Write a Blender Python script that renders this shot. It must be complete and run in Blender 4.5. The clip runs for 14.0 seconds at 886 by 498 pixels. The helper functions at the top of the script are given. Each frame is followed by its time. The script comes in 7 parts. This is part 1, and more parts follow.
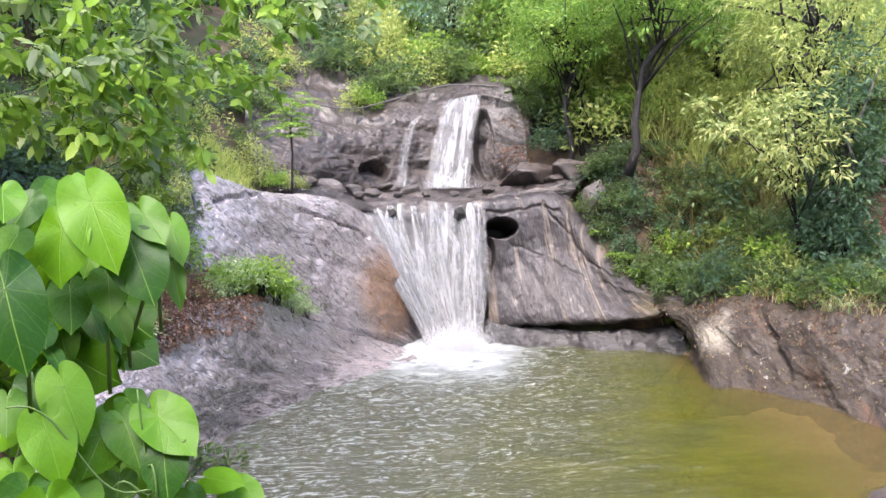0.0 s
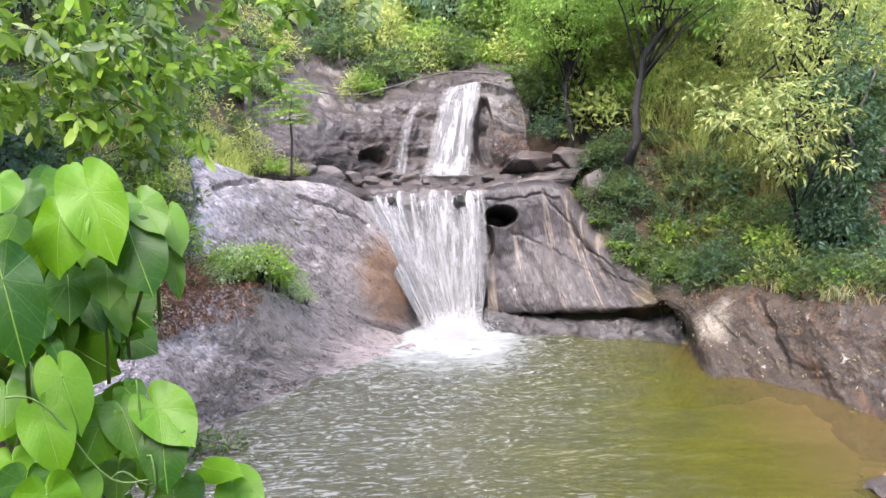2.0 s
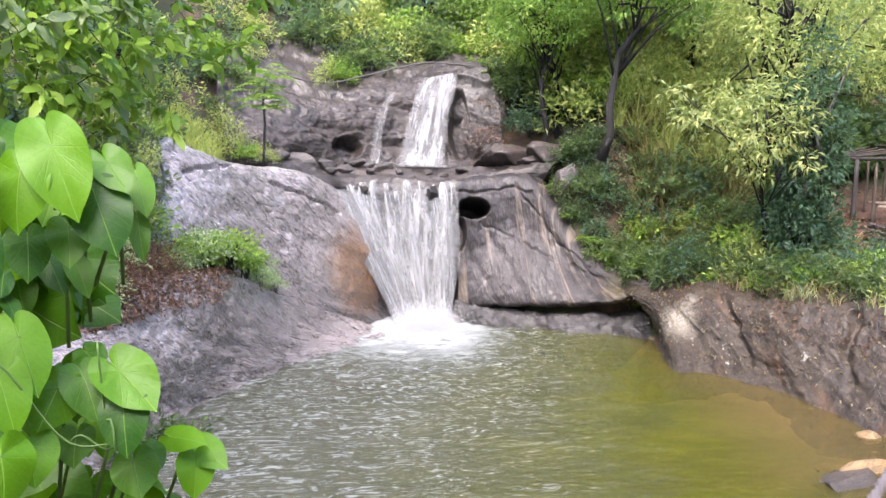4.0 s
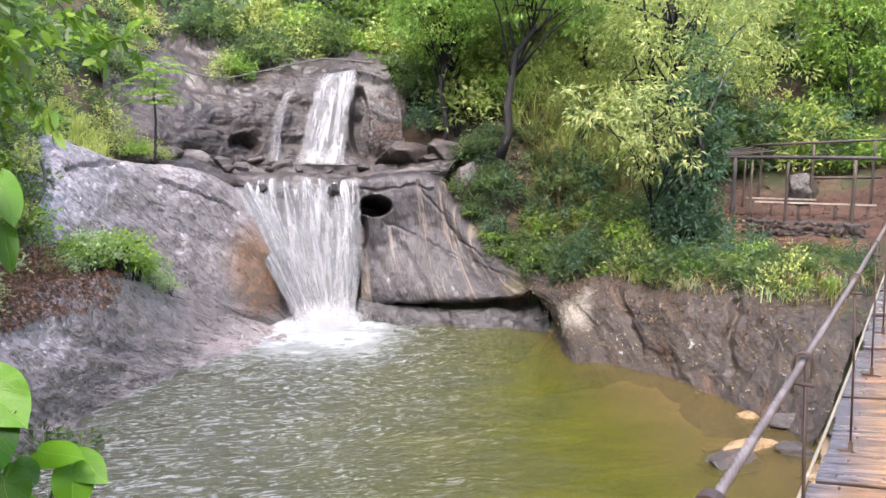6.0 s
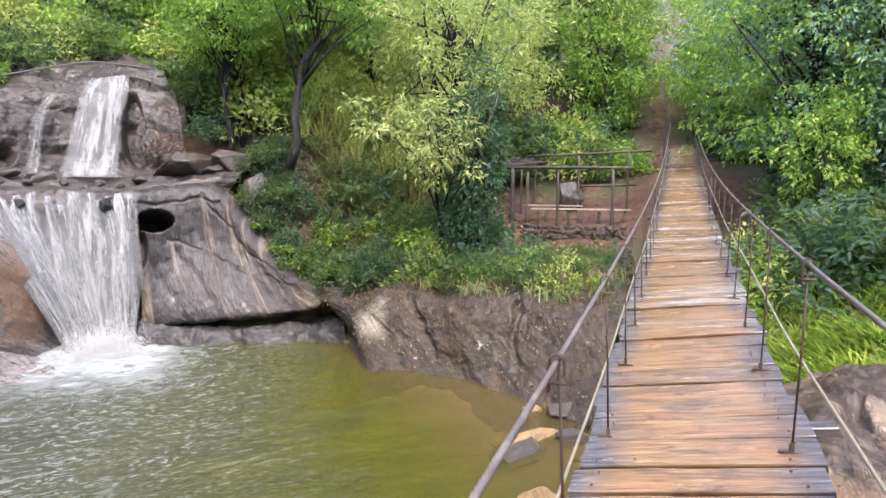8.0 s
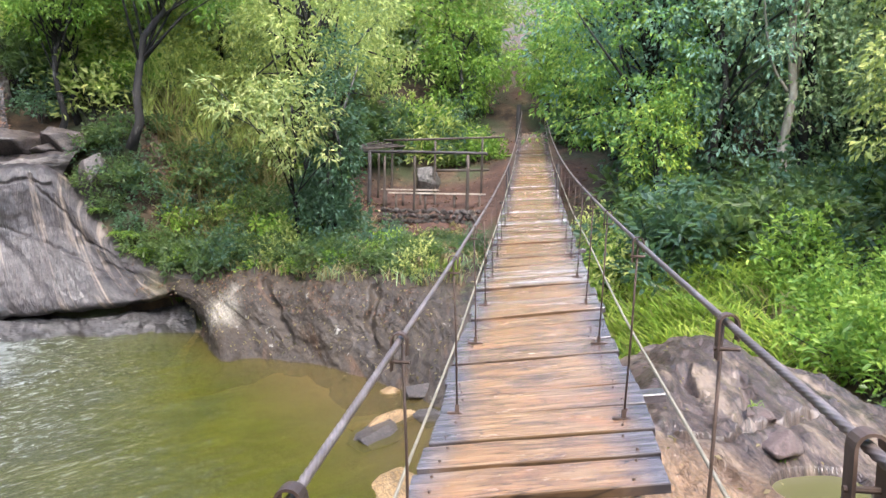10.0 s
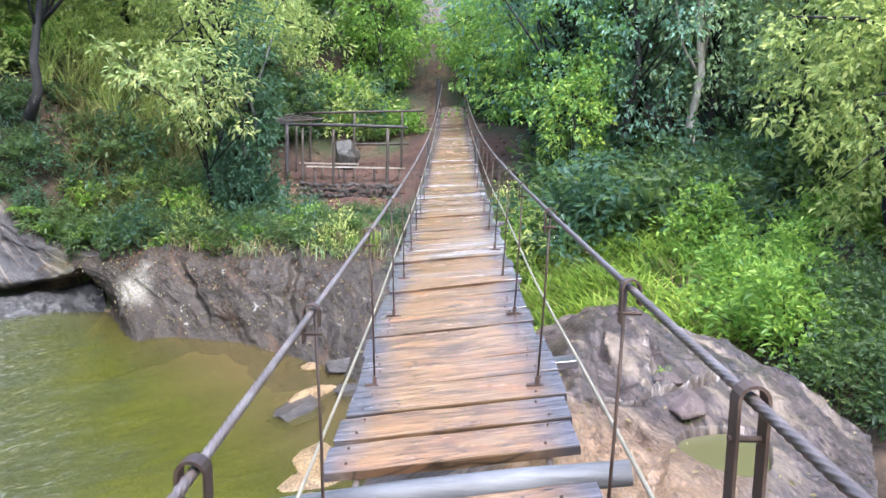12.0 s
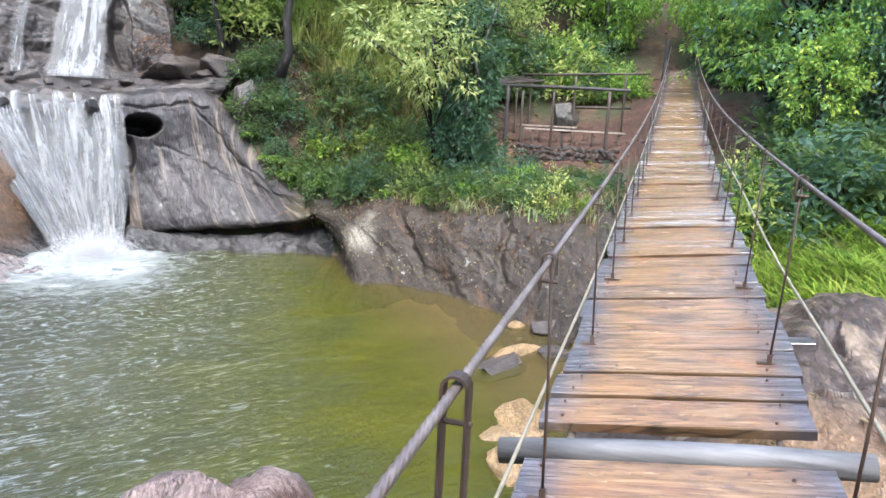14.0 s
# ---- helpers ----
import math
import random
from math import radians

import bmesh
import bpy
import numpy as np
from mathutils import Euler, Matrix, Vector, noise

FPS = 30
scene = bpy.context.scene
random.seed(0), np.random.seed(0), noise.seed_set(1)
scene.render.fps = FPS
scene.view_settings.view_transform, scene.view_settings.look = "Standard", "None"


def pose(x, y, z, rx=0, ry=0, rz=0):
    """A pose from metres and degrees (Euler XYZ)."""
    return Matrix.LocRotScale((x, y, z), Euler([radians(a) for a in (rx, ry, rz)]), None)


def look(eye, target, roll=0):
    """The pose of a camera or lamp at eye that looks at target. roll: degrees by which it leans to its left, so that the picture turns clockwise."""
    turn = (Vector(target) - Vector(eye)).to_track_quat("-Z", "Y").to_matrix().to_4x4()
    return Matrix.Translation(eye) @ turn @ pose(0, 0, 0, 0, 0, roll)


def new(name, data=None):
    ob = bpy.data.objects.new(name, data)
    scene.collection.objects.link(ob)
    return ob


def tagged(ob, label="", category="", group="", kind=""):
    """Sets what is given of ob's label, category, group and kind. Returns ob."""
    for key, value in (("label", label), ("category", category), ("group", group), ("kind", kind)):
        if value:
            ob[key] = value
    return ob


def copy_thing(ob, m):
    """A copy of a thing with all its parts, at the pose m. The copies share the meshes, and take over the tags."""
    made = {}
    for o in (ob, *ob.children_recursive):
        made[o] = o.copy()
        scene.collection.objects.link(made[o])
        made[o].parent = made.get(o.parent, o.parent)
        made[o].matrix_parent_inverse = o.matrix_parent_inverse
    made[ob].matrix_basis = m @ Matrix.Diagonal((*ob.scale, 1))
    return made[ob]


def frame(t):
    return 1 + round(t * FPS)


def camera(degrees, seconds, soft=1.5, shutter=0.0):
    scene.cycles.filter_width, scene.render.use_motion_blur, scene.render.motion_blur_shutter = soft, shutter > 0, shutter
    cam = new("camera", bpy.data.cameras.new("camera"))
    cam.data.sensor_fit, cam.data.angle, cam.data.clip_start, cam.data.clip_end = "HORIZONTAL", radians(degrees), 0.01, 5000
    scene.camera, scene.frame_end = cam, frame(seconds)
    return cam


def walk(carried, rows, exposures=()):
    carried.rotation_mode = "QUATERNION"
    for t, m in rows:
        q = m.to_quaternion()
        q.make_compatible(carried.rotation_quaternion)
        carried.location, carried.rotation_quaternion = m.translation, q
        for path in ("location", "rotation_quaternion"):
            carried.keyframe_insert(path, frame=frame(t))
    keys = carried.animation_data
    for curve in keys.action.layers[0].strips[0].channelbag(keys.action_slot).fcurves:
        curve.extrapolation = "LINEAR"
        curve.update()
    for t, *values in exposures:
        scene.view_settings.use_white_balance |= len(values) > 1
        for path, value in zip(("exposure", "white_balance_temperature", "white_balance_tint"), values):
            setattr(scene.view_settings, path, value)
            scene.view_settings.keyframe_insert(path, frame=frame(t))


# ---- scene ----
cam = camera(62.7, 14.0)
PATH = [
    (0.0, (-0.002, 0.002, 4.802), (-0.039, 9.978, 4.119), -0.85),
    (0.5, (-0.017, 0.019, 4.806), (-0.018, 9.992, 4.074), -1.16),
    (1.0, (-0.012, 0.010, 4.815), (-0.037, 9.979, 4.035), -1.21),
    (1.5, (0.000, 0.004, 4.814), (-0.047, 9.970, 3.989), -1.04),
    (2.0, (-0.003, 0.007, 4.808), (-0.032, 9.971, 3.956), -0.55),
    (4.5, (-0.004, 0.017, 4.767), (0.501, 9.953, 3.760), 1.41),
    (5.0, (0.001, -0.000, 4.773), (0.740, 9.917, 3.723), 1.40),
    (5.5, (0.012, -0.009, 4.782), (1.144, 9.872, 3.744), 1.24),
    (6.0, (0.027, -0.017, 4.786), (1.702, 9.794, 3.814), 1.00),
    (6.5, (0.059, -0.011, 4.793), (2.367, 9.678, 3.903), 0.72),
    (7.0, (0.080, -0.014, 4.803), (3.060, 9.497, 3.983), 0.49),
    (7.5, (0.090, -0.021, 4.805), (3.754, 9.249, 4.013), 0.32),
    (8.0, (0.109, -0.029, 4.813), (4.438, 8.949, 4.011), 0.31),
    (8.5, (0.141, -0.024, 4.808), (5.066, 8.639, 3.978), 0.28),
    (11.0, (0.176, -0.042, 4.784), (6.599, 7.537, 3.641), 1.02),
    (11.5, (0.182, -0.046, 4.780), (6.841, 7.312, 3.549), 0.97),
    (12.0, (0.195, -0.052, 4.777), (6.967, 7.187, 3.455), 1.05),
    (12.5, (0.185, -0.051, 4.777), (6.824, 7.291, 3.351), 1.31),
    (13.0, (0.166, -0.054, 4.762), (6.348, 7.650, 3.204), 1.72),
    (13.5, (0.129, -0.062, 4.748), (5.544, 8.167, 3.024), 2.29),
    (14.0, (0.083, -0.030, 4.734), (4.508, 8.735, 2.841), 2.70),
]
# the camera's own exposure and white balance drift as it turns from the fall to the bridge
EXPOSURES = [(0.0, 2.80, 6450, 19), (5.0, 2.80, 6450, 19), (7.0, 2.58, 6450, 17), (8.5, 2.57, 6500, 15), (11.0, 2.78, 5900, 12), (12.0, 2.80, 5650, 11), (13.0, 2.78, 5600, 9), (14.0, 2.68, 5950, 9)]
walk(cam, [(t, look(eye, target, roll)) for t, eye, target, roll in PATH], EXPOSURES)

# ---- daylight: bright overcast with a soft high sun ----
SUN_ELEVATION, SUN_BEARING = 60, 202
world = bpy.data.worlds.new("sky")
scene.world = world
world.use_nodes = True
wn = world.node_tree.nodes
sky = wn.new("ShaderNodeTexSky")
sky.sky_type, sky.sun_disc = "NISHITA", False
sky.sun_elevation, sky.sun_rotation = radians(SUN_ELEVATION), radians(SUN_BEARING)
sky.air_density, sky.dust_density, sky.ozone_density = 1.0, 2.5, 1.5
wn["Background"].inputs["Strength"].default_value = 0.15
world.node_tree.links.new(sky.outputs[0], wn["Background"].inputs["Color"])
sun = new("sun", bpy.data.lights.new("sun", "SUN"))
sun.data.energy, sun.data.angle, sun.data.color = 1.15, radians(40), (1.0, 0.94, 0.84)
a, e = radians(SUN_BEARING), radians(SUN_ELEVATION)
sun.matrix_world = look((0, 0, 40), Vector((0, 0, 40)) - Vector((math.sin(a) * math.cos(e), math.cos(a) * math.cos(e), math.sin(e))))

# ---- materials ----
class Mat:
    """A node material under way: add(), link() and a Principled surface."""

    def __init__(self, name):
        self.m = bpy.data.materials.new(name)
        self.m.use_nodes = True
        self.n, self.l = self.m.node_tree.nodes, self.m.node_tree.links
        self.p = self.n["Principled BSDF"]
        self.out = self.n["Material Output"]
        self.co = self.add("ShaderNodeTexCoord").outputs["Object"]

    def add(self, kind, **values):
        node = self.n.new(kind)
        for key, value in values.items():
            if key in node.inputs:
                node.inputs[key].default_value = value
            else:
                setattr(node, key, value)
        return node

    def link(self, a, b):
        self.l.new(a, b)

    def noise(self, scale, detail=6.0, rough=0.6, stretch=None, turn=(0, 0, 0), co=None, warp=0.0):
        tex = self.add("ShaderNodeTexNoise")
        tex.inputs["Scale"].default_value, tex.inputs["Detail"].default_value = scale, detail
        tex.inputs["Roughness"].default_value, tex.inputs["Distortion"].default_value = rough, warp
        src = co or self.co
        if stretch:
            mp = self.add("ShaderNodeMapping")
            mp.vector_type = "TEXTURE"
            mp.inputs["Scale"].default_value = [1 / v for v in stretch]
            mp.inputs["Rotation"].default_value = [radians(v) for v in turn]
            self.link(src, mp.inputs["Vector"])
            src = mp.outputs[0]
        self.link(src, tex.inputs["Vector"])
        return tex.outputs["Fac"]

    def ramp(self, fac, stops):
        r = self.add("ShaderNodeValToRGB")
        els = r.color_ramp.elements
        while len(els) < len(stops):
            els.new(0.5)
        for el, (pos, col) in zip(els, stops):
            el.position = pos
            el.color = (*col, 1) if len(col) == 3 else col
        self.link(fac, r.inputs[0])
        return r.outputs[0]

    def span(self, fac, a, b, lo=0.0, hi=1.0):
        r = self.add("ShaderNodeMapRange")
        for k, v in zip(("From Min", "From Max", "To Min", "To Max"), (a, b, lo, hi)):
            r.inputs[k].default_value = v
        self.link(fac, r.inputs["Value"])
        return r.outputs[0]

    def mix(self, fac, a, b, how="MIX"):
        x = self.add("ShaderNodeMixRGB", blend_type=how)
        for v, sock in ((fac, x.inputs[0]), (a, x.inputs[1]), (b, x.inputs[2])):
            if hasattr(v, "is_linked"):
                self.link(v, sock)
            else:
                sock.default_value = v if isinstance(v, (int, float)) else (*v, 1)
        return x.outputs[0]

    def math(self, op, a, b=0.0):
        x = self.add("ShaderNodeMath", operation=op)
        for v, sock in ((a, x.inputs[0]), (b, x.inputs[1])):
            if hasattr(v, "is_linked"):
                self.link(v, sock)
            else:
                sock.default_value = v
        return x.outputs[0]

    def bump(self, height, strength, distance, normal=None):
        b = self.add("ShaderNodeBump")
        b.inputs["Strength"].default_value, b.inputs["Distance"].default_value = strength, distance
        self.link(height, b.inputs["Height"])
        if normal is not None:
            self.link(normal, b.inputs["Normal"])
        self.link(b.outputs[0], self.p.inputs["Normal"])
        return b.outputs[0]

    def base(self, col):
        self.set("Base Color", col)

    def set(self, key, v):
        if hasattr(v, "is_linked"):
            self.link(v, self.p.inputs[key])
        else:
            self.p.inputs[key].default_value = v if isinstance(v, (int, float)) else (*v, 1)


def rock_material(name, dark, mid, light, wet=0.5, flow=(1, 2.4), turn=0, stain=None, moss=0.0, band=None, loose=False, relief=0.06, film_relief=0.05, grain=1.0, lichen=0.0, marks=0.55):
    """Layered gneiss: broad tone, streaks along the face, wrinkled relief and a patchy wet film."""
    k = Mat(name)
    uv = k.co if loose else k.add("ShaderNodeTexCoord").outputs["UV"]
    soft = (flow[0] ** 0.6, flow[1] ** 0.6, 1)
    broad = k.noise(0.3, 4, 0.6, warp=0.8)
    fine = k.noise(9 * grain, 5, 0.66)
    streak = k.noise(1.5 * grain, 6, 0.62, stretch=(*flow, 1), turn=(0, 0, turn), co=uv, warp=1.3)
    curl = k.noise(3.2 * grain, 2.6, 0.5, stretch=(*flow, 1), turn=(0, 0, turn + 8), co=uv, warp=2.0)
    tone = k.math("ADD", k.math("MULTIPLY", broad, 0.2), k.math("ADD", k.math("MULTIPLY", streak, 0.5), k.math("MULTIPLY", fine, 0.36)))
    col = k.ramp(tone, [(0.42, dark), (0.54, mid), (0.68, light)])
    # thin dark lines put the wrinkled film's light-and-dark contrast into the colour
    col = k.mix(k.span(curl, 0.45, 0.40, 0.0, marks), col, [v * 0.6 for v in dark])
    crack = k.span(k.math("ABSOLUTE", k.math("SUBTRACT", k.noise(0.55 * grain, 3, 0.5, stretch=soft, turn=(0, 0, turn + 4), co=uv, warp=0.5), 0.5)), 0.0, 0.008, 0.75, 0.0)
    col = k.mix(crack, col, [v * 0.3 for v in dark])
    if band:
        lo, hi, tint = band
        strip = k.noise(0.9, 5, 0.6, stretch=(flow[0] * 0.8, flow[1] * 0.5, 1), turn=(0, 0, turn), co=uv, warp=0.6)
        col = k.mix(k.math("MULTIPLY", k.span(strip, lo, hi), 0.8), col, tint)
    if stain:
        place, radius, tint = stain
        sub = k.add("ShaderNodeVectorMath", operation="DISTANCE")
        k.link(k.co, sub.inputs[0])
        sub.inputs[1].default_value = place
        edge = k.math("ADD", sub.outputs["Value"], k.math("MULTIPLY", k.noise(1.6, 6, 0.7), 1.4))
        col = k.mix(k.span(edge, radius + 1.1, radius + 0.3, 0.0, 0.9), col, k.mix(k.span(fine, 0.35, 0.65), [v * 0.45 for v in tint], tint))
    if moss:
        patch = k.span(k.noise(0.9, 7, 0.7), 0.66 - moss, 0.72 - moss)
        col = k.mix(k.math("MULTIPLY", patch, 0.7), col, (0.07, 0.09, 0.03))
    if lichen:
        spots = k.span(k.noise(2.6, 6, 0.7, warp=0.6), 0.68 - lichen, 0.73 - lichen)
        col = k.mix(k.math("MULTIPLY", spots, k.span(fine, 0.4, 0.6, 0.4, 1.0)), col, (0.36, 0.35, 0.31))
    k.base(col)
    film = k.math("ADD", k.math("MULTIPLY", k.noise(2.6, 5, 0.6), 0.4), k.math("MULTIPLY", streak, 0.6))
    k.set("Roughness", k.span(film, 0.40, 0.60, 0.62 - 0.42 * wet, 0.9 - 0.4 * wet))
    k.set("Specular IOR Level", 0.3 + 0.6 * wet)
    k.set("Coat Weight", k.span(k.noise(0.45, 4, 0.6, co=uv, warp=0.6), 0.36, 0.56, 0.45 * wet, min(1.0, wet)))
    k.set("Coat Roughness", k.span(film, 0.42, 0.58, 0.04, 0.14))
    k.set("Coat IOR", 1.85)
    h = k.math("SUBTRACT", k.math("ADD", k.math("ADD", curl, k.math("MULTIPLY", streak, 0.6)), k.math("MULTIPLY", fine, 0.22)), k.math("MULTIPLY", crack, 0.6))
    k.bump(h, 1.0, relief)
    # the water film lies smoother than the stone and wrinkles along the flow
    swell = k.noise(2.9 * grain, 1.6, 0.45, stretch=(*flow, 1), turn=(0, 0, turn - 6), co=uv, warp=2.6)
    film_bump = k.add("ShaderNodeBump")
    film_bump.inputs["Strength"].default_value, film_bump.inputs["Distance"].default_value = 1.0, film_relief
    k.link(swell, film_bump.inputs["Height"])
    k.link(film_bump.outputs[0], k.p.inputs["Coat Normal"])
    return k.m


def leaf_material(name, stops, rough=0.42, glow=0.56):
    """Leaves: tone by leaf and by plant, gloss on top and light coming through."""
    k = Mat(name)
    geo = k.add("ShaderNodeNewGeometry")
    info = k.add("ShaderNodeObjectInfo")
    tone = k.math("ADD", k.math("MULTIPLY", geo.outputs["Random Per Island"], 0.7), k.math("MULTIPLY", info.outputs["Random"], 0.3))
    col = k.ramp(tone, stops)
    patch = k.noise(0.5, 3)
    col = k.mix(k.span(patch, 0.4, 0.7, 0.0, 0.35), col, stops[0][1])
    k.base(col)
    k.set("Roughness", rough)
    k.set("Specular IOR Level", 0.4)
    tr = k.add("ShaderNodeBsdfTranslucent")
    k.link(k.mix(0.35, col, (0.28, 0.42, 0.08)), tr.inputs["Color"])
    mx = k.add("ShaderNodeMixShader")
    mx.inputs[0].default_value = glow
    k.link(k.p.outputs[0], mx.inputs[1])
    k.link(tr.outputs[0], mx.inputs[2])
    k.link(mx.outputs[0], k.out.inputs["Surface"])
    return k.m


def plain_material(name, stops, scale=4.0, rough=0.7, metal=0.0, bump=0.3, depth=0.01, stretch=None, turn=(0, 0, 0)):
    k = Mat(name)
    n = k.noise(scale, 8, 0.68, stretch=stretch, turn=turn)
    big = k.noise(scale * 0.23, 4, 0.5)
    info = k.add("ShaderNodeObjectInfo")
    t = k.math("ADD", k.math("MULTIPLY", n, 0.62), k.math("MULTIPLY", big, 0.3))
    t = k.math("ADD", t, k.math("MULTIPLY", info.outputs["Random"], 0.12))
    k.base(k.ramp(t, stops))
    k.set("Roughness", k.span(n, 0.3, 0.7, max(0.05, rough - 0.15), min(1, rough + 0.12)))
    k.set("Metallic", metal)
    k.bump(n, bump, depth)
    return k.m


ROCK_LEFT = rock_material("wet_slab_rock", (0.085, 0.068, 0.065), (0.235, 0.198, 0.19), (0.39, 0.345, 0.335), 1.0, (0.8, 2.3), 24, ((-1.6, 22.9, 1.8), 1.35, (0.24, 0.125, 0.06)), relief=0.05, film_relief=0.095, grain=1.3, marks=0.7)
# right face and cliff: near-black base stands in for dimmer light on steep faces
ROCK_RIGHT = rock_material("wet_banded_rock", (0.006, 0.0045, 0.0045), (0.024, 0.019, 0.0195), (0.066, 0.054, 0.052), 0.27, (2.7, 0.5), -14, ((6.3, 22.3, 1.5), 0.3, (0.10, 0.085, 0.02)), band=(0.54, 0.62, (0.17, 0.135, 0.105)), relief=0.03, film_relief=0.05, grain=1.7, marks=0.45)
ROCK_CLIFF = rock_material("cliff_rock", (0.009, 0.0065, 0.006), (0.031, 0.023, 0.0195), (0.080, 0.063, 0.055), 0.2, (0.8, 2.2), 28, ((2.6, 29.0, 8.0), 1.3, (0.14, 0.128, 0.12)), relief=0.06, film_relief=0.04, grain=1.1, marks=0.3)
ROCK_BANK = rock_material("bank_rock", (0.011, 0.0075, 0.005), (0.037, 0.0265, 0.018), (0.088, 0.067, 0.047), 0.15, (2.2, 0.8), -28, ((7.2, 19.3, 1.05), 0.42, (0.42, 0.38, 0.31)), 0.02, band=(0.58, 0.7, (0.10, 0.055, 0.03)), relief=0.035, grain=1.8, lichen=0.045, marks=0.25)
ROCK_NEAR = rock_material("near_rock", (0.020, 0.012, 0.009), (0.076, 0.050, 0.040), (0.17, 0.125, 0.10), 0.5, (0.8, 3.0), 35, ((4.9, 3.4, 1.8), 1.5, (0.30, 0.18, 0.09)), band=(0.54, 0.64, (0.27, 0.20, 0.14)), relief=0.04, film_relief=0.03, grain=2.4, marks=0.35)
ROCK_LOOSE = rock_material("loose_rock", (0.02, 0.015, 0.013), (0.06, 0.048, 0.042), (0.15, 0.125, 0.11), 0.4, (1.2, 2.6), 20, moss=0.02, loose=True, relief=0.03, grain=1.6)
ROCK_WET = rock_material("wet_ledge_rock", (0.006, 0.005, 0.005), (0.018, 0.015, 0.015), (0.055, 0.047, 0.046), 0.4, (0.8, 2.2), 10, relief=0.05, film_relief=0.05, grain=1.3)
ROCK_PALE = rock_material("pale_cliff_rock", (0.05, 0.04, 0.036), (0.15, 0.125, 0.115), (0.34, 0.31, 0.29), 0.3, (1.0, 2.4), 25, loose=True, relief=0.06, lichen=0.1)
ROCK_SPLIT = rock_material("split_rock", (0.05, 0.03, 0.027), (0.15, 0.10, 0.09), (0.26, 0.2, 0.185), 0.5, (1.2, 3), 40, loose=True, relief=0.02, grain=2.2)
ROCK_BROWN = rock_material("brown_rock", (0.018, 0.013, 0.011), (0.055, 0.041, 0.035), (0.11, 0.086, 0.074), 0.3, (0.8, 2.4), 15, loose=True, relief=0.03, grain=1.6)
BARK = plain_material("bark", [(0.36, (0.006, 0.005, 0.0045)), (0.56, (0.013, 0.011, 0.0095)), (0.66, (0.12, 0.115, 0.105))], 6, 0.9, bump=0.8, depth=0.03, stretch=(1, 1, 0.25))
PALE_BARK = plain_material("pale_bark", [(0.3, (0.08, 0.06, 0.05)), (0.55, (0.25, 0.21, 0.17)), (0.75, (0.5, 0.46, 0.4))], 4, 0.8, bump=0.6, depth=0.02, stretch=(1, 1, 0.4))
GREENS = {
    # forest and deep are lightened and blued: distance haze put into the leaf colour
    "forest": [(0.1, (0.105, 0.172, 0.101)), (0.5, (0.295, 0.403, 0.216)), (0.9, (0.568, 0.652, 0.343))],
    "deep": [(0.1, (0.084, 0.175, 0.154)), (0.5, (0.200, 0.358, 0.273)), (0.9, (0.379, 0.551, 0.393))],
    "light": [(0.1, (0.174, 0.226, 0.070)), (0.5, (0.391, 0.451, 0.139)), (0.9, (0.698, 0.696, 0.232))],
    "glossy": [(0.1, (0.099, 0.213, 0.028)), (0.5, (0.248, 0.412, 0.048)), (0.9, (0.497, 0.670, 0.104))],
    "fresh": [(0.1, (0.072, 0.171, 0.030)), (0.5, (0.193, 0.331, 0.053)), (0.9, (0.407, 0.540, 0.098))],
    "lime": [(0.1, (0.083, 0.198, 0.060)), (0.5, (0.235, 0.396, 0.084)), (0.9, (0.635, 0.700, 0.120))],
    "yellow": [(0.1, (0.187, 0.253, 0.095)), (0.5, (0.374, 0.429, 0.168)), (0.9, (0.638, 0.616, 0.231))],
    # shade and gloom: darker greens that also put undergrowth shade into the colour
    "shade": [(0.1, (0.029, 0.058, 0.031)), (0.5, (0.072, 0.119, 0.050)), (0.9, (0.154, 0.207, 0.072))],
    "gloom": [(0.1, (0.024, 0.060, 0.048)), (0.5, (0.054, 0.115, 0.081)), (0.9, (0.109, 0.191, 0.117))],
    "grass": [(0.1, (0.075, 0.144, 0.022)), (0.5, (0.237, 0.360, 0.044)), (0.9, (0.550, 0.600, 0.121))],
    "straw": [(0.1, (0.13, 0.085, 0.045)), (0.5, (0.28, 0.21, 0.12)), (0.9, (0.48, 0.39, 0.24))],
}
LEAF = {k: leaf_material(k + "_leaves", v, 0.28 if k == "glossy" else 0.45) for k, v in GREENS.items()}
DEAD = leaf_material("dead_leaves", [(0.1, (0.04, 0.018, 0.012)), (0.5, (0.11, 0.05, 0.03)), (0.9, (0.26, 0.14, 0.085))], 0.7, 0.1)


# ---- building helpers ----
def mesh_object(name, verts, faces, material, smooth=False, parent=None):
    me = bpy.data.meshes.new(name)
    me.from_pydata(np.asarray(verts).tolist() if not isinstance(verts, list) else verts, [], faces if isinstance(faces, list) else np.asarray(faces).tolist())
    if smooth:
        me.polygons.foreach_set("use_smooth", [True] * len(me.polygons))
    me.materials.append(material)
    ob = new(name, me)
    ob.parent = parent
    return ob


def part(name, bm, material, parent, label="", smooth=False):
    """Links a bmesh as one mesh object under a thing or a part."""
    me = bpy.data.meshes.new(name)
    bm.to_mesh(me)
    bm.free()
    if smooth:
        me.polygons.foreach_set("use_smooth", [True] * len(me.polygons))
    me.materials.append(material)
    ob = new(name, me)
    ob.parent = parent
    return tagged(ob, label) if label else ob


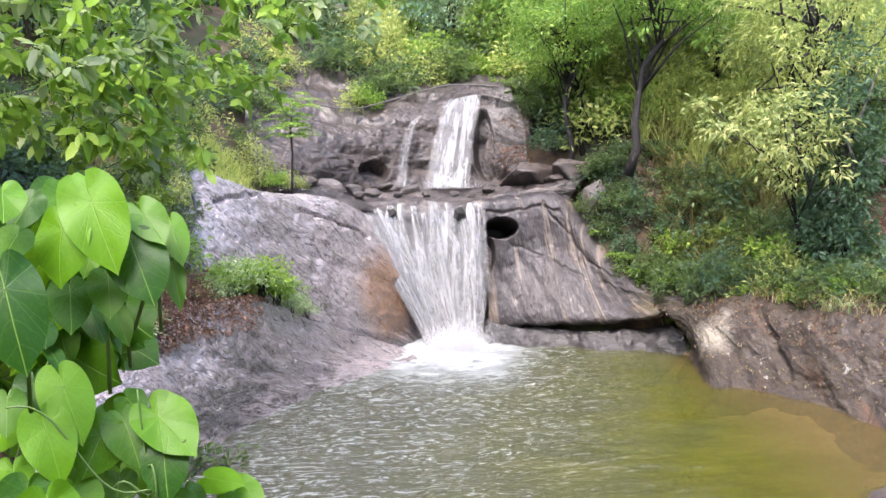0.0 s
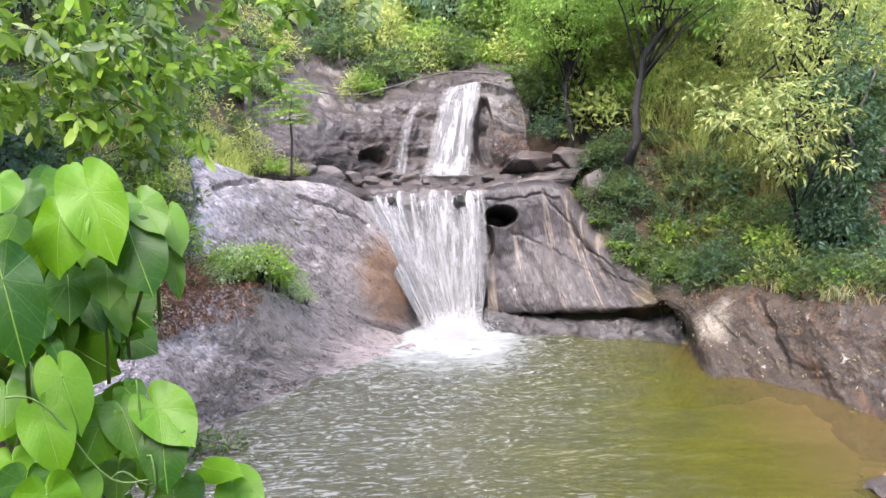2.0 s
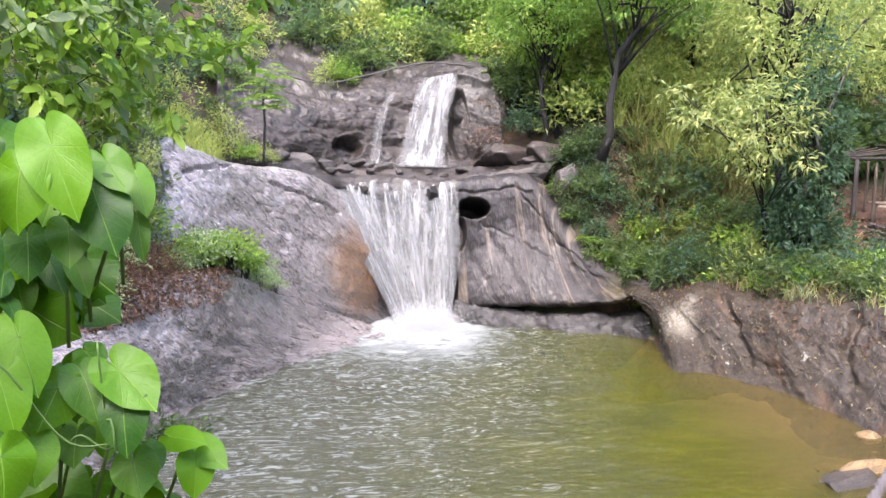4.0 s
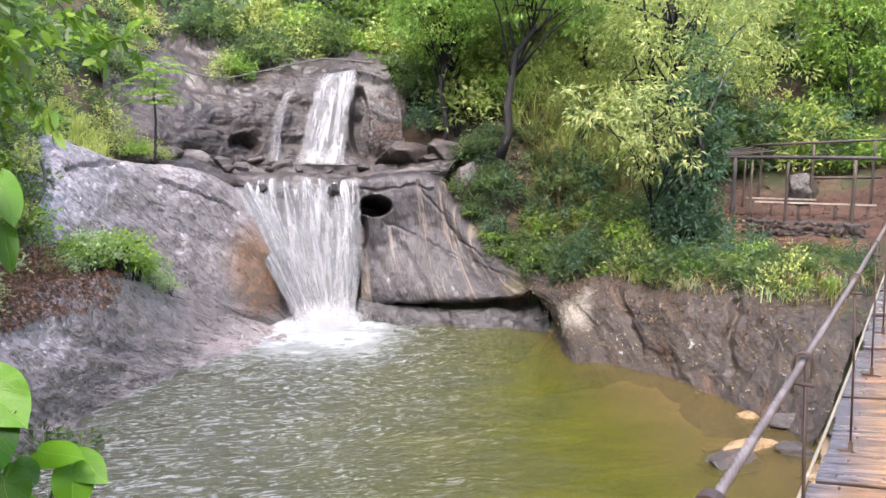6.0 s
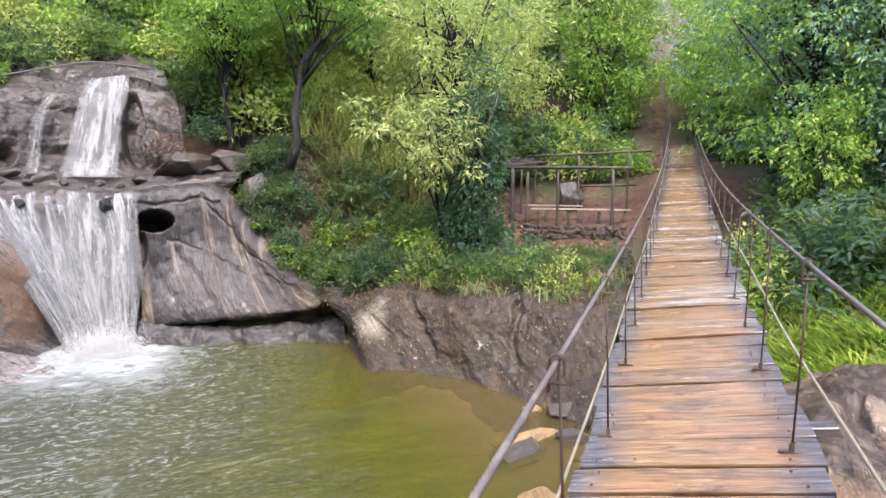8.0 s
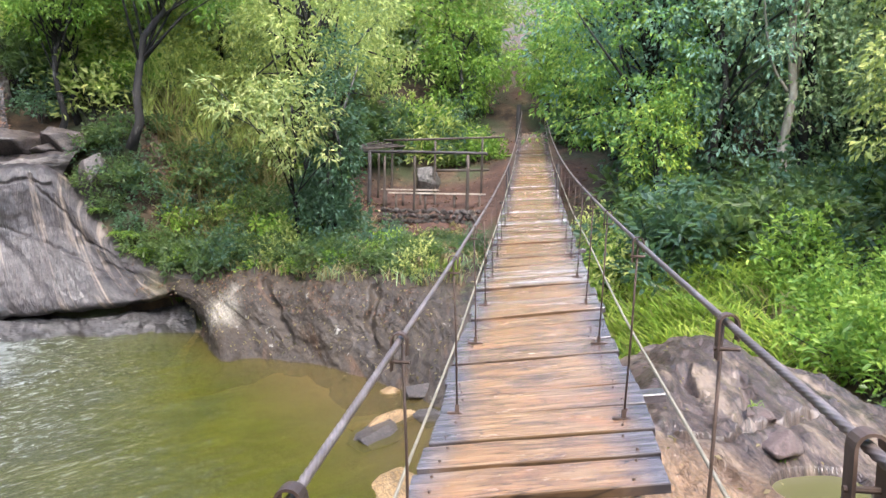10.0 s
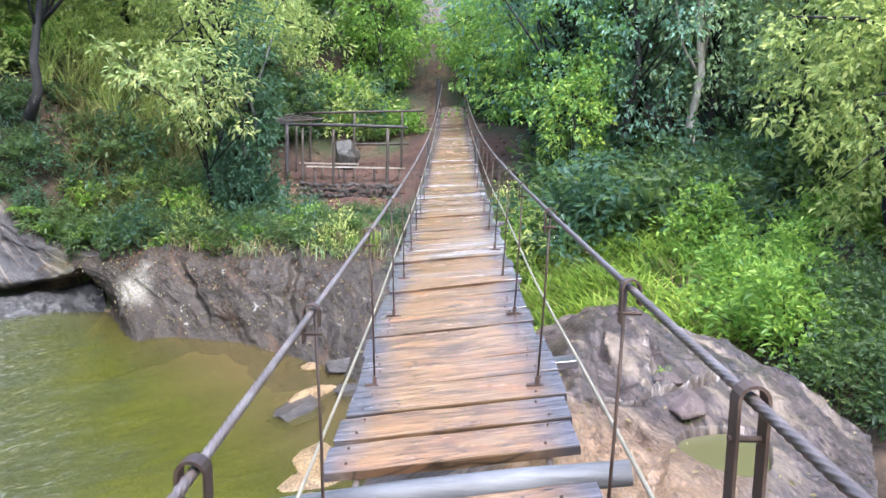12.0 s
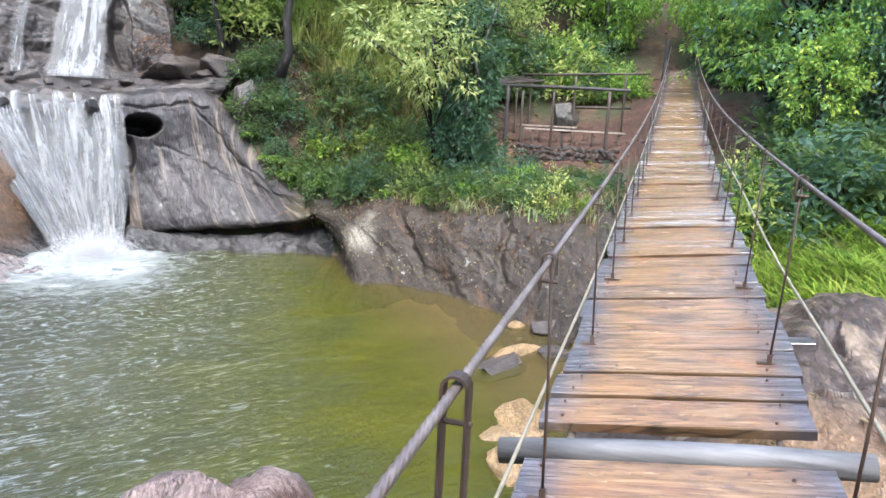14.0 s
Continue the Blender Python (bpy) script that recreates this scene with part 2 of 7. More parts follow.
def tube(points, radii, sides=8, bm=None):
    """A tapered tube along points, closed at both ends."""
    bm = bm or bmesh.new()
    pts = [Vector(p) for p in points]
    rings = []
    for i, p in enumerate(pts):
        d = (pts[min(i + 1, len(pts) - 1)] - pts[max(i - 1, 0)]).normalized()
        u = d.orthogonal().normalized() if i == 0 else (u - d * u.dot(d)).normalized()
        v = d.cross(u)
        r = radii[i] if isinstance(radii, (list, tuple)) else radii
        rings.append([bm.verts.new(p + (u * math.cos(q) + v * math.sin(q)) * r) for q in (2 * math.pi * k / sides for k in range(sides))])
    for a_, b_ in zip(rings, rings[1:]):
        for k in range(sides):
            bm.faces.new((a_[k], a_[(k + 1) % sides], b_[(k + 1) % sides], b_[k]))
    bm.faces.new(rings[0][::-1])
    bm.faces.new(rings[-1])
    return bm


def catmull(points, n):
    """n points along a smooth curve through the given ones (array of k x d)."""
    p = np.asarray(points, float)
    p = np.concatenate([[2 * p[0] - p[1]], p, [2 * p[-1] - p[-2]]])
    t = np.linspace(0, len(p) - 3 - 1e-6, n)
    i = t.astype(int)
    f = (t - i).reshape(-1, *([1] * (p.ndim - 1)))
    a_, b_, c_, d_ = p[i], p[i + 1], p[i + 2], p[i + 3]
    return 0.5 * (2 * b_ + (c_ - a_) * f + (2 * a_ - 5 * b_ + 4 * c_ - d_) * f**2 + (3 * b_ - a_ - 3 * c_ + d_) * f**3)


def fractal(pts, scale, octaves=4, seed=0.0):
    """Fractal noise at many points, about -1 to 1."""
    out = np.empty(len(pts))
    for k, p in enumerate(pts):
        out[k] = noise.fractal(Vector((p[0] * scale + seed, p[1] * scale - seed, p[2] * scale)), 0.6, 2.1, octaves)
    return out


def lay_uv(ob, us, vs):
    """UVs of a grid mesh from its column and row values."""
    uu, vv = np.meshgrid(us, vs)
    flat = np.stack([uu.ravel(), vv.ravel()], 1)
    loops = np.empty(len(ob.data.loops), int)
    ob.data.loops.foreach_get("vertex_index", loops)
    ob.data.uv_layers.new(name="UVMap").data.foreach_set("uv", flat[loops].ravel())


def loft(name, net, nu, nv, rough, material, label, seed=0.0, pits=(), grooves=None, bowls=(), cracks=(), ripple=None):
    """A rock face through rows of section points, broken up by noise along its normal."""
    g = catmull(np.asarray(net, float), nv)
    g = catmull(np.swapaxes(g, 0, 1), nu)
    g = np.swapaxes(g, 0, 1)
    du, dv = np.gradient(g, axis=1), np.gradient(g, axis=0)
    nrm = np.cross(du, dv)
    nrm /= np.linalg.norm(nrm, axis=2, keepdims=True) + 1e-9
    flat = g.reshape(-1, 3)
    d = rough * fractal(flat, 0.5, 5, seed) + min(0.35 * rough, 0.03) * fractal(flat, 2.1, 4, seed + 7)
    if grooves:
        (ax, ay, az), depth = grooves
        q = flat @ np.array([ax, ay, az]) + 0.5 * fractal(flat, 0.35, 3, seed + 3)
        d -= depth * np.maximum(0, np.sin(q) ** 8)
    for (px, py, pz), r, depth in pits:
        far = np.linalg.norm((flat - (px, py, pz)) / np.array(r), axis=1)
        w = np.clip((1.15 - far) / 0.3, 0, 1)
        d -= depth * w * w * (3 - 2 * w)
    if ripple:
        amp, across, along, slant = ripple
        uu = np.broadcast_to(np.linspace(0, np.linalg.norm(du, axis=2).sum(1).mean(), nu)[None], (nv, nu)).ravel()
        vv = np.broadcast_to(np.linspace(0, np.linalg.norm(dv, axis=2).sum(0).mean(), nv)[:, None], (nv, nu)).ravel()
        q = np.stack([(uu - slant * vv) * across, vv * along, uu * 0 + seed], 1)
        q[:, 0] += 0.7 * fractal(flat, 0.9, 2, seed + 50)
        d += amp * fractal(q, 1.0, 3, seed)
    for line, width, depth in cracks:
        best = np.full(len(flat), 9.0)
        wob = flat + 0.12 * np.stack([fractal(flat, 1.6, 2, seed + j) for j in (11, 23, 37)], 1)
        for p0, p1 in zip(line, line[1:]):
            p0, p1 = np.array(p0), np.array(p1)
            t = np.clip(((wob - p0) @ (p1 - p0)) / ((p1 - p0) @ (p1 - p0)), 0, 1)
            off = wob - p0 - t[:, None] * (p1 - p0)
            off -= nrm.reshape(-1, 3) * (0.85 * np.sum(off * nrm.reshape(-1, 3), axis=1))[:, None]
            best = np.minimum(best, np.linalg.norm(off, axis=1))
        d += (1 if nrm[..., 2].mean() > 0 else -1) * depth * np.clip(1 - best / width, 0, 1) ** 0.7
    flat = flat - nrm.reshape(-1, 3) * d[:, None]
    for (bx, by, bz), (rx, ry), depth, turn in bowls:
        c_, s_ = math.cos(radians(turn)), math.sin(radians(turn))
        u = ((flat[:, 0] - bx) * c_ + (flat[:, 1] - by) * s_) / rx
        v = ((flat[:, 1] - by) * c_ - (flat[:, 0] - bx) * s_) / ry
        far = np.hypot(u, v) * (1 + 0.1 * np.sin(3 * np.arctan2(v, u)))
        inside = bz - depth * np.clip(1 - far**4, 0, 1)
        w = np.clip((1.9 - far) / 0.9, 0, 1)
        flat[:, 2] = flat[:, 2] * (1 - w) + np.where(far < 1, inside, bz + 0.03) * w
    idx = np.arange(nv * nu).reshape(nv, nu)
    quads = np.stack([idx[:-1, :-1], idx[1:, :-1], idx[1:, 1:], idx[:-1, 1:]], -1).reshape(-1, 4)
    ob = mesh_object(name, flat, quads, material, True)
    wide = np.linalg.norm(du, axis=2).sum(1).mean()
    tall = np.linalg.norm(dv, axis=2).sum(0).mean()
    lay_uv(ob, np.linspace(0, wide, nu), np.linspace(0, tall, nv))
    return tagged(ob, label, "rock", kind="structure")
# ---- rock sections, metres ----
SLAB_A = (
    ((-9.0, 18.6, 4.9), (-8.0, 20.0, 5.3), (-6.8, 22.0, 5.1), (-5.5, 24.0, 4.8), (-4.3, 25.2, 4.5), (-3.4, 25.8, 4.3), (-2.6, 26.0, 4.1)),
    ((-7.4, 16.8, 5.1), (-6.2, 18.0, 5.7), (-5.3, 19.3, 5.2), (-4.4, 21.1, 5.0), (-3.4, 22.4, 4.8), (-2.7, 23.6, 4.4), (-2.2, 24.7, 4.0)),
    ((-7.2, 16.0, 4.2), (-6.0, 17.2, 4.7), (-4.9, 18.2, 4.2), (-3.9, 20.2, 3.5), (-2.9, 22.0, 3.1), (-1.7, 23.2, 2.5), (-1.2, 24.6, 2.5)),
    ((-7.0, 15.4, 3.2), (-5.8, 16.4, 3.8), (-5.0, 17.3, 3.2), (-4.0, 19.1, 2.0), (-2.9, 21.0, 1.3), (-1.0, 24.1, 0.1), (-0.5, 25.1, 0.0)),
    ((-6.8, 15.0, 2.4), (-5.6, 16.0, 2.9), (-4.9, 17.2, 2.3), (-4.1, 19.3, 1.0), (-3.1, 21.3, 0.3), (-1.2, 24.4, -0.8), (-0.3, 25.4, -0.8)),
)
SLAB_B = (
    ((-8.0, 12.0, 2.6), (-7.0, 14.0, 3.4), (-6.2, 16.0, 3.1), (-5.2, 17.6, 2.2), (-4.2, 19.4, 1.1), (-3.0, 21.6, 0.25), (-1.2, 24.2, -0.6)),
    ((-6.8, 11.2, 1.8), (-5.8, 13.1, 2.4), (-5.3, 14.7, 2.6), (-4.5, 16.5, 2.6), (-3.8, 18.6, 1.9), (-2.8, 21.0, 1.0), (-1.3, 23.4, -0.0)),
    ((-6.3, 10.6, 1.0), (-5.4, 12.1, 1.6), (-4.9, 14.0, 1.5), (-4.2, 15.9, 1.4), (-3.5, 18.2, 0.9), (-2.5, 20.7, 0.3), (-1.2, 22.2, -0.0)),
    ((-5.9, 10.2, 0.2), (-5.2, 11.8, 0.4), (-4.7, 13.8, 0.0), (-3.8, 16.6, -0.0), (-2.8, 18.7, -0.1), (-1.6, 20.4, -0.1), (-0.9, 21.8, -0.0)),
    ((-5.2, 10.6, -1.2), (-4.6, 12.6, -1.2), (-4.0, 14.2, -1.2), (-3.1, 16.6, -1.2), (-2.1, 18.7, -1.2), (-0.9, 20.3, -1.2), (-0.4, 21.6, -1.2)),
)
SLAB_C = (
    ((1.0, 26.6, 4.5), (2.6, 27.0, 4.8), (4.2, 26.8, 4.9), (5.6, 25.8, 4.2), (6.8, 24.6, 3.0), (7.8, 23.4, 2.4), (8.8, 22.2, 2.0)),
    ((1.2, 25.0, 4.6), (2.6, 25.3, 4.8), (3.8, 25.1, 4.8), (4.6, 24.5, 3.6), (5.4, 23.7, 2.4), (6.4, 22.7, 1.9), (7.5, 21.7, 1.8)),
    ((1.4, 24.6, 2.5), (2.4, 24.7, 2.7), (3.7, 24.5, 2.9), (4.7, 24.1, 2.3), (5.6, 23.2, 1.6), (6.5, 22.3, 1.5), (7.5, 21.4, 1.7)),
    ((1.4, 24.3, 0.6), (2.4, 23.8, 0.7), (3.6, 23.3, 0.8), (4.8, 22.9, 0.9), (5.8, 22.4, 1.0), (6.7, 21.8, 1.3), (7.5, 21.2, 1.6)),
    ((1.4, 25.0, 0.3), (2.5, 24.9, 0.4), (3.9, 24.6, 0.5), (5.2, 24.2, 0.5), (6.2, 23.6, 0.6), (7.0, 22.9, 0.8), (7.8, 22.2, 0.9)),
    ((1.4, 25.2, -0.8), (2.5, 25.1, -0.8), (3.9, 24.9, -0.8), (5.2, 24.5, -0.8), (6.2, 24.0, -0.8), (7.0, 23.3, -0.8), (7.8, 22.6, -0.8)),
)
CLIFF = (
    ((-10.0, 36.0, 13.5), (-7.0, 38.0, 14.0), (-4.0, 38.0, 13.5), (-1.8, 36.0, 11.5), (0.3, 34.5, 10.8), (1.8, 33.5, 10.5), (3.4, 33.0, 10.3)),
    ((-8.6, 31.9, 11.2), (-6.7, 33.3, 11.6), (-4.7, 33.2, 10.9), (-2.0, 31.4, 9.4), (-0.1, 30.8, 9.3), (1.5, 30.2, 9.4), (2.7, 29.7, 9.2)),
    ((-7.6, 28.0, 8.6), (-5.9, 28.9, 8.5), (-3.9, 29.0, 7.9), (-1.9, 29.4, 8.0), (-0.1, 29.6, 8.5), (1.6, 29.2, 8.5), (3.1, 28.8, 7.9)),
    ((-7.0, 26.1, 7.0), (-5.2, 26.5, 6.8), (-3.6, 27.8, 6.7), (-1.8, 28.6, 6.7), (-0.1, 28.9, 6.9), (1.4, 28.6, 6.7), (3.1, 27.8, 6.7)),
    ((-6.4, 24.7, 6.0), (-4.8, 25.1, 5.7), (-3.3, 27.1, 5.5), (-1.8, 27.9, 5.3), (-0.2, 28.1, 5.1), (1.1, 28.0, 5.2), (3.1, 26.8, 6.0)),
    ((-6.0, 24.5, 4.6), (-4.8, 25.0, 4.4), (-3.0, 26.6, 4.6), (-1.7, 27.4, 4.6), (0.0, 27.6, 4.6), (1.0, 27.4, 4.6), (3.0, 26.4, 4.8)),
)
SHELF = (
    ((-6.0, 26.5, 5.6), (-4.0, 28.0, 5.5), (-2.0, 29.0, 5.4), (0.0, 29.0, 5.3), (1.5, 29.0, 5.4), (3.0, 28.4, 5.6), (5.0, 28.0, 5.9)),
    ((-5.0, 24.0, 5.2), (-4.2, 24.6, 5.2), (-2.8, 26.1, 5.0), (-1.0, 26.5, 5.0), (0.9, 26.5, 5.0), (2.9, 26.6, 5.3), (4.9, 25.9, 5.7)),
    ((-3.6, 23.1, 4.7), (-2.9, 24.0, 4.5), (-1.9, 24.5, 4.5), (-0.9, 24.7, 4.5), (0.2, 24.9, 4.5), (1.2, 25.2, 4.5), (4.4, 25.3, 4.8)),
    ((-3.4, 24.4, 3.9), (-2.9, 24.7, 3.5), (-1.7, 24.7, 3.4), (-0.7, 24.7, 3.4), (0.3, 24.8, 3.5), (1.2, 25.1, 3.5), (4.4, 25.8, 3.9)),
    ((-2.6, 25.2, 2.2), (-1.9, 25.2, 2.3), (-1.6, 24.9, 2.0), (-0.7, 24.8, 1.9), (0.3, 24.8, 1.9), (1.3, 25.0, 1.9), (4.4, 26.0, 2.2)),
    ((-2.6, 25.6, -0.8), (-1.9, 25.6, -0.8), (-1.2, 25.4, -0.8), (-0.4, 25.2, -0.8), (0.5, 25.2, -0.8), (1.5, 25.4, -0.8), (4.4, 26.2, -0.8)),
)
BANK_G = (
    ((6.8, 23.8, 1.6), (8.8, 22.4, 2.4), (9.9, 21.2, 2.8), (11.0, 19.6, 3.0), (11.8, 18.0, 3.0), (12.4, 16.2, 2.8), (12.6, 14.0, 2.3)),
    ((6.4, 21.9, 1.4), (7.3, 20.7, 1.6), (7.6, 19.5, 1.8), (8.6, 18.0, 1.8), (9.3, 16.7, 2.0), (10.5, 15.3, 2.1), (11.0, 13.2, 1.6)),
    ((6.9, 22.1, 0.9), (6.9, 19.4, 0.9), (7.5, 18.4, 0.7), (8.3, 17.3, 0.8), (8.8, 16.1, 1.0), (9.8, 14.3, 1.1), (10.0, 12.4, 0.8)),
    ((7.7, 23.8, 0.2), (6.6, 18.3, -0.0), (7.2, 17.8, -0.1), (8.0, 17.0, 0.0), (8.6, 15.9, 0.1), (9.0, 13.6, 0.0), (9.0, 11.6, 0.1)),
    ((7.4, 24.3, -1.0), (6.0, 19.0, -1.0), (6.7, 17.8, -1.0), (7.3, 16.8, -1.0), (7.9, 15.6, -1.0), (8.0, 13.2, -0.7), (8.0, 11.0, -0.6)),
)
ROCK_H = (
    ((7.0, 9.5, -0.2), (9.9, 7.5, 1.9), (10.0, 6.5, 2.4), (9.9, 5.5, 2.3), (9.7, 4.3, 2.2), (9.2, 3.1, 2.0), (8.9, 2.3, 1.8)),
    ((5.6, 7.0, 0.1), (7.3, 5.5, 2.1), (7.3, 4.7, 2.2), (7.2, 3.8, 2.2), (7.1, 3.0, 2.1), (7.1, 2.3, 2.0), (7.0, 1.7, 2.0)),
    ((4.6, 5.4, 0.4), (5.8, 4.4, 2.0), (6.0, 3.9, 2.0), (6.1, 3.3, 1.9), (6.2, 2.7, 1.9), (6.2, 2.1, 1.9), (6.2, 1.5, 1.9)),
    ((3.6, 4.0, 0.5), (4.2, 3.2, 2.1), (4.4, 2.9, 2.0), (4.5, 2.5, 2.0), (4.5, 2.0, 2.0), (4.5, 1.5, 2.1), (4.5, 1.0, 2.2)),
    ((2.4, 2.6, 0.6), (3.0, 1.9, 1.0), (3.4, 1.2, 1.3), (3.6, 0.5, 1.5), (3.7, -0.2, 1.6), (3.7, -1.0, 1.7), (3.7, -2.0, 1.8)),
)

# ---- ground: one sheet, its heights spread smoothly from spot levels ----
POOL_SPOTS = [(0, 11, -1.2), (2, 16, -1.6), (3, 22, -1.4), (6, 22.5, -0.9), (5.2, 18, -1.0), (-2, 17, -0.9), (5.8, 13.5, -0.45), (7.9, 15.9, -0.6), (8.6, 14.2, -0.5), (8.4, 12.4, -0.35), (9.2, 12.9, -0.1), (-4.9, 14.3, -1.1), (-4.6, 13.4, -0.9), (-4.0, 15.0, -0.9), (-5.2, 11.6, -0.8), (6.6, 18, -0.8), (6.5, 9.6, -0.15), (-3.2, 13, -0.8), (-3.4, 15.5, -0.8), (-3, 10, -0.7), (-3.4, 7.4, -0.5), (5.0, 6.8, -0.3), (2, 8, -0.7), (-1, 8, -0.5), (3.4, 4.6, 0.1), (0.8, 25.6, -1.0), (-2.2, 22.5, -1.0), (-3.3, 17.2, -1.0), (-2.5, 18.8, -1.0), (-3.8, 16.2, -1.0)]
LEFT_SPOTS = [(-7.4, 11.5, 1.2), (-6, 8.6, 0.9), (-7, 14, 2.6), (-6.8, 17, 3.8), (-7.6, 20, 5.1), (-6.4, 23, 5.0), (-5, 27.5, 5.2), (-9, 17, 5.6), (-9, 24, 7.2), (-12, 21, 8.2), (-13, 28, 11.5), (-8, 33, 12.5), (-9, 11, 4.4), (-14, 12, 8), (-5, 5, 2.0), (-2.2, 4, 1.0), (-1.4, 1.6, 3.3), (-5, 0, 4.2), (0.2, -1, 3.0), (1.5, 2.6, 0.7), (-20, 20, 15)]
BACK_SPOTS = [(-3, 29.5, 5.2), (0, 29.5, 5.6), (2.6, 28, 5.0), (0, 34, 9.6), (-3, 36, 11), (3, 32.5, 8.8), (5, 28.5, 6.6), (5.2, 26.4, 5.6), (6.4, 24.6, 5.0), (8, 26, 7.2), (12, 28, 7.6), (6, 36, 11.5), (15, 38, 14), (0, 45, 15)]
RIGHT_SPOTS = [(8.2, 22.2, 1.9), (9.6, 20.6, 2.5), (11, 18.6, 2.8), (11.8, 16.4, 2.7), (11.2, 21, 3.4), (9, 23.4, 3.6), (13.2, 21.6, 3.6), (15.5, 18.6, 3.55), (14.5, 19.9, 3.6), (13.5, 21.2, 3.6), (12.5, 20.0, 2.85), (13.4, 18.8, 2.8), (14.4, 17.5, 2.8), (17.2, 20.8, 3.95), (16.8, 24, 4.7), (19.6, 22, 5.4), (22.4, 23.6, 6.6), (25, 27.6, 9.7), (30, 33, 14), (14, 14.6, 2.5), (12, 12, 1.2), (20, 17, 4.8)]
EAST_SPOTS = [(11.5, 6, 1.7), (14, 8, 2.2), (18, 11, 3.4), (24, 13, 5.0), (10, 2, 1.5), (14, 1, 2.4), (20, 4, 4.2), (8, -1, 1.9), (4, -2, 2.2), (30, 18, 9), (34, 6, 9)]
SPOTS = np.array(POOL_SPOTS + LEFT_SPOTS + BACK_SPOTS + RIGHT_SPOTS + EAST_SPOTS, float)


def thin_plate(r):
    return r**2 * np.log(r + 1e-6)


def solve_plate():
    n = len(SPOTS)
    k = thin_plate(np.linalg.norm(SPOTS[:, None, :2] - SPOTS[None, :, :2], axis=2)) + 0.05 * np.eye(n)
    q = np.c_[np.ones(n), SPOTS[:, :2]]
    m = np.block([[k, q], [q.T, np.zeros((3, 3))]])
    return np.linalg.solve(m, np.r_[SPOTS[:, 2], 0, 0, 0])


PLATE = solve_plate()


def ground_z(x, y):
    """Height of the ground under points; far out it becomes wooded hills round the valley."""
    x, y = np.atleast_1d(np.asarray(x, float)), np.atleast_1d(np.asarray(y, float))
    xy = np.stack([x, y], 1)
    z = np.empty(len(xy))
    for i in range(0, len(xy), 4000):
        r = np.linalg.norm(xy[i : i + 4000, None] - SPOTS[None, :, :2], axis=2)
        z[i : i + 4000] = thin_plate(r) @ PLATE[: len(SPOTS)] + PLATE[-3] + xy[i : i + 4000] @ PLATE[-2:]
    far = np.hypot(x - 4, y - 16)
    hill = 8 + 0.42 * np.maximum(far - 22, 0) ** 0.97 + 2 * np.sin(x * 0.05) * np.cos(y * 0.04)
    hill = np.where(y < 0, np.minimum(hill, 6 + 0.1 * far), hill)
    w = np.clip((far - 20) / 16, 0, 1)
    w = w * w * (3 - 2 * w)
    return np.clip(z, -1.8, 60) * (1 - w) + np.minimum(hill, 55) * w


def ground_mesh():
    inner = np.arange(-16, 36.01, 0.4)
    ax = np.r_[-np.geomspace(600, 17, 26), inner, np.geomspace(37, 600, 26)]
    ay = np.r_[-np.geomspace(600, 9, 26), np.arange(-8, 44.01, 0.4), np.geomspace(45, 600, 26)]
    gx, gy = np.meshgrid(ax, ay)
    z = ground_z(gx.ravel(), gy.ravel())
    pts = np.c_[gx.ravel(), gy.ravel(), z]
    near = np.hypot(pts[:, 0] - 5, pts[:, 1] - 15) < 40
    bumps = np.zeros(len(pts))
    bumps[near] = 0.12 * fractal(pts[near], 0.6, 4)
    pts[:, 2] += bumps * (pts[:, 2] > 0.2)
    idx = np.arange(len(pts)).reshape(len(ay), len(ax))
    quads = np.stack([idx[:-1, :-1], idx[:-1, 1:], idx[1:, 1:], idx[1:, :-1]], -1).reshape(-1, 4)
    return pts, quads


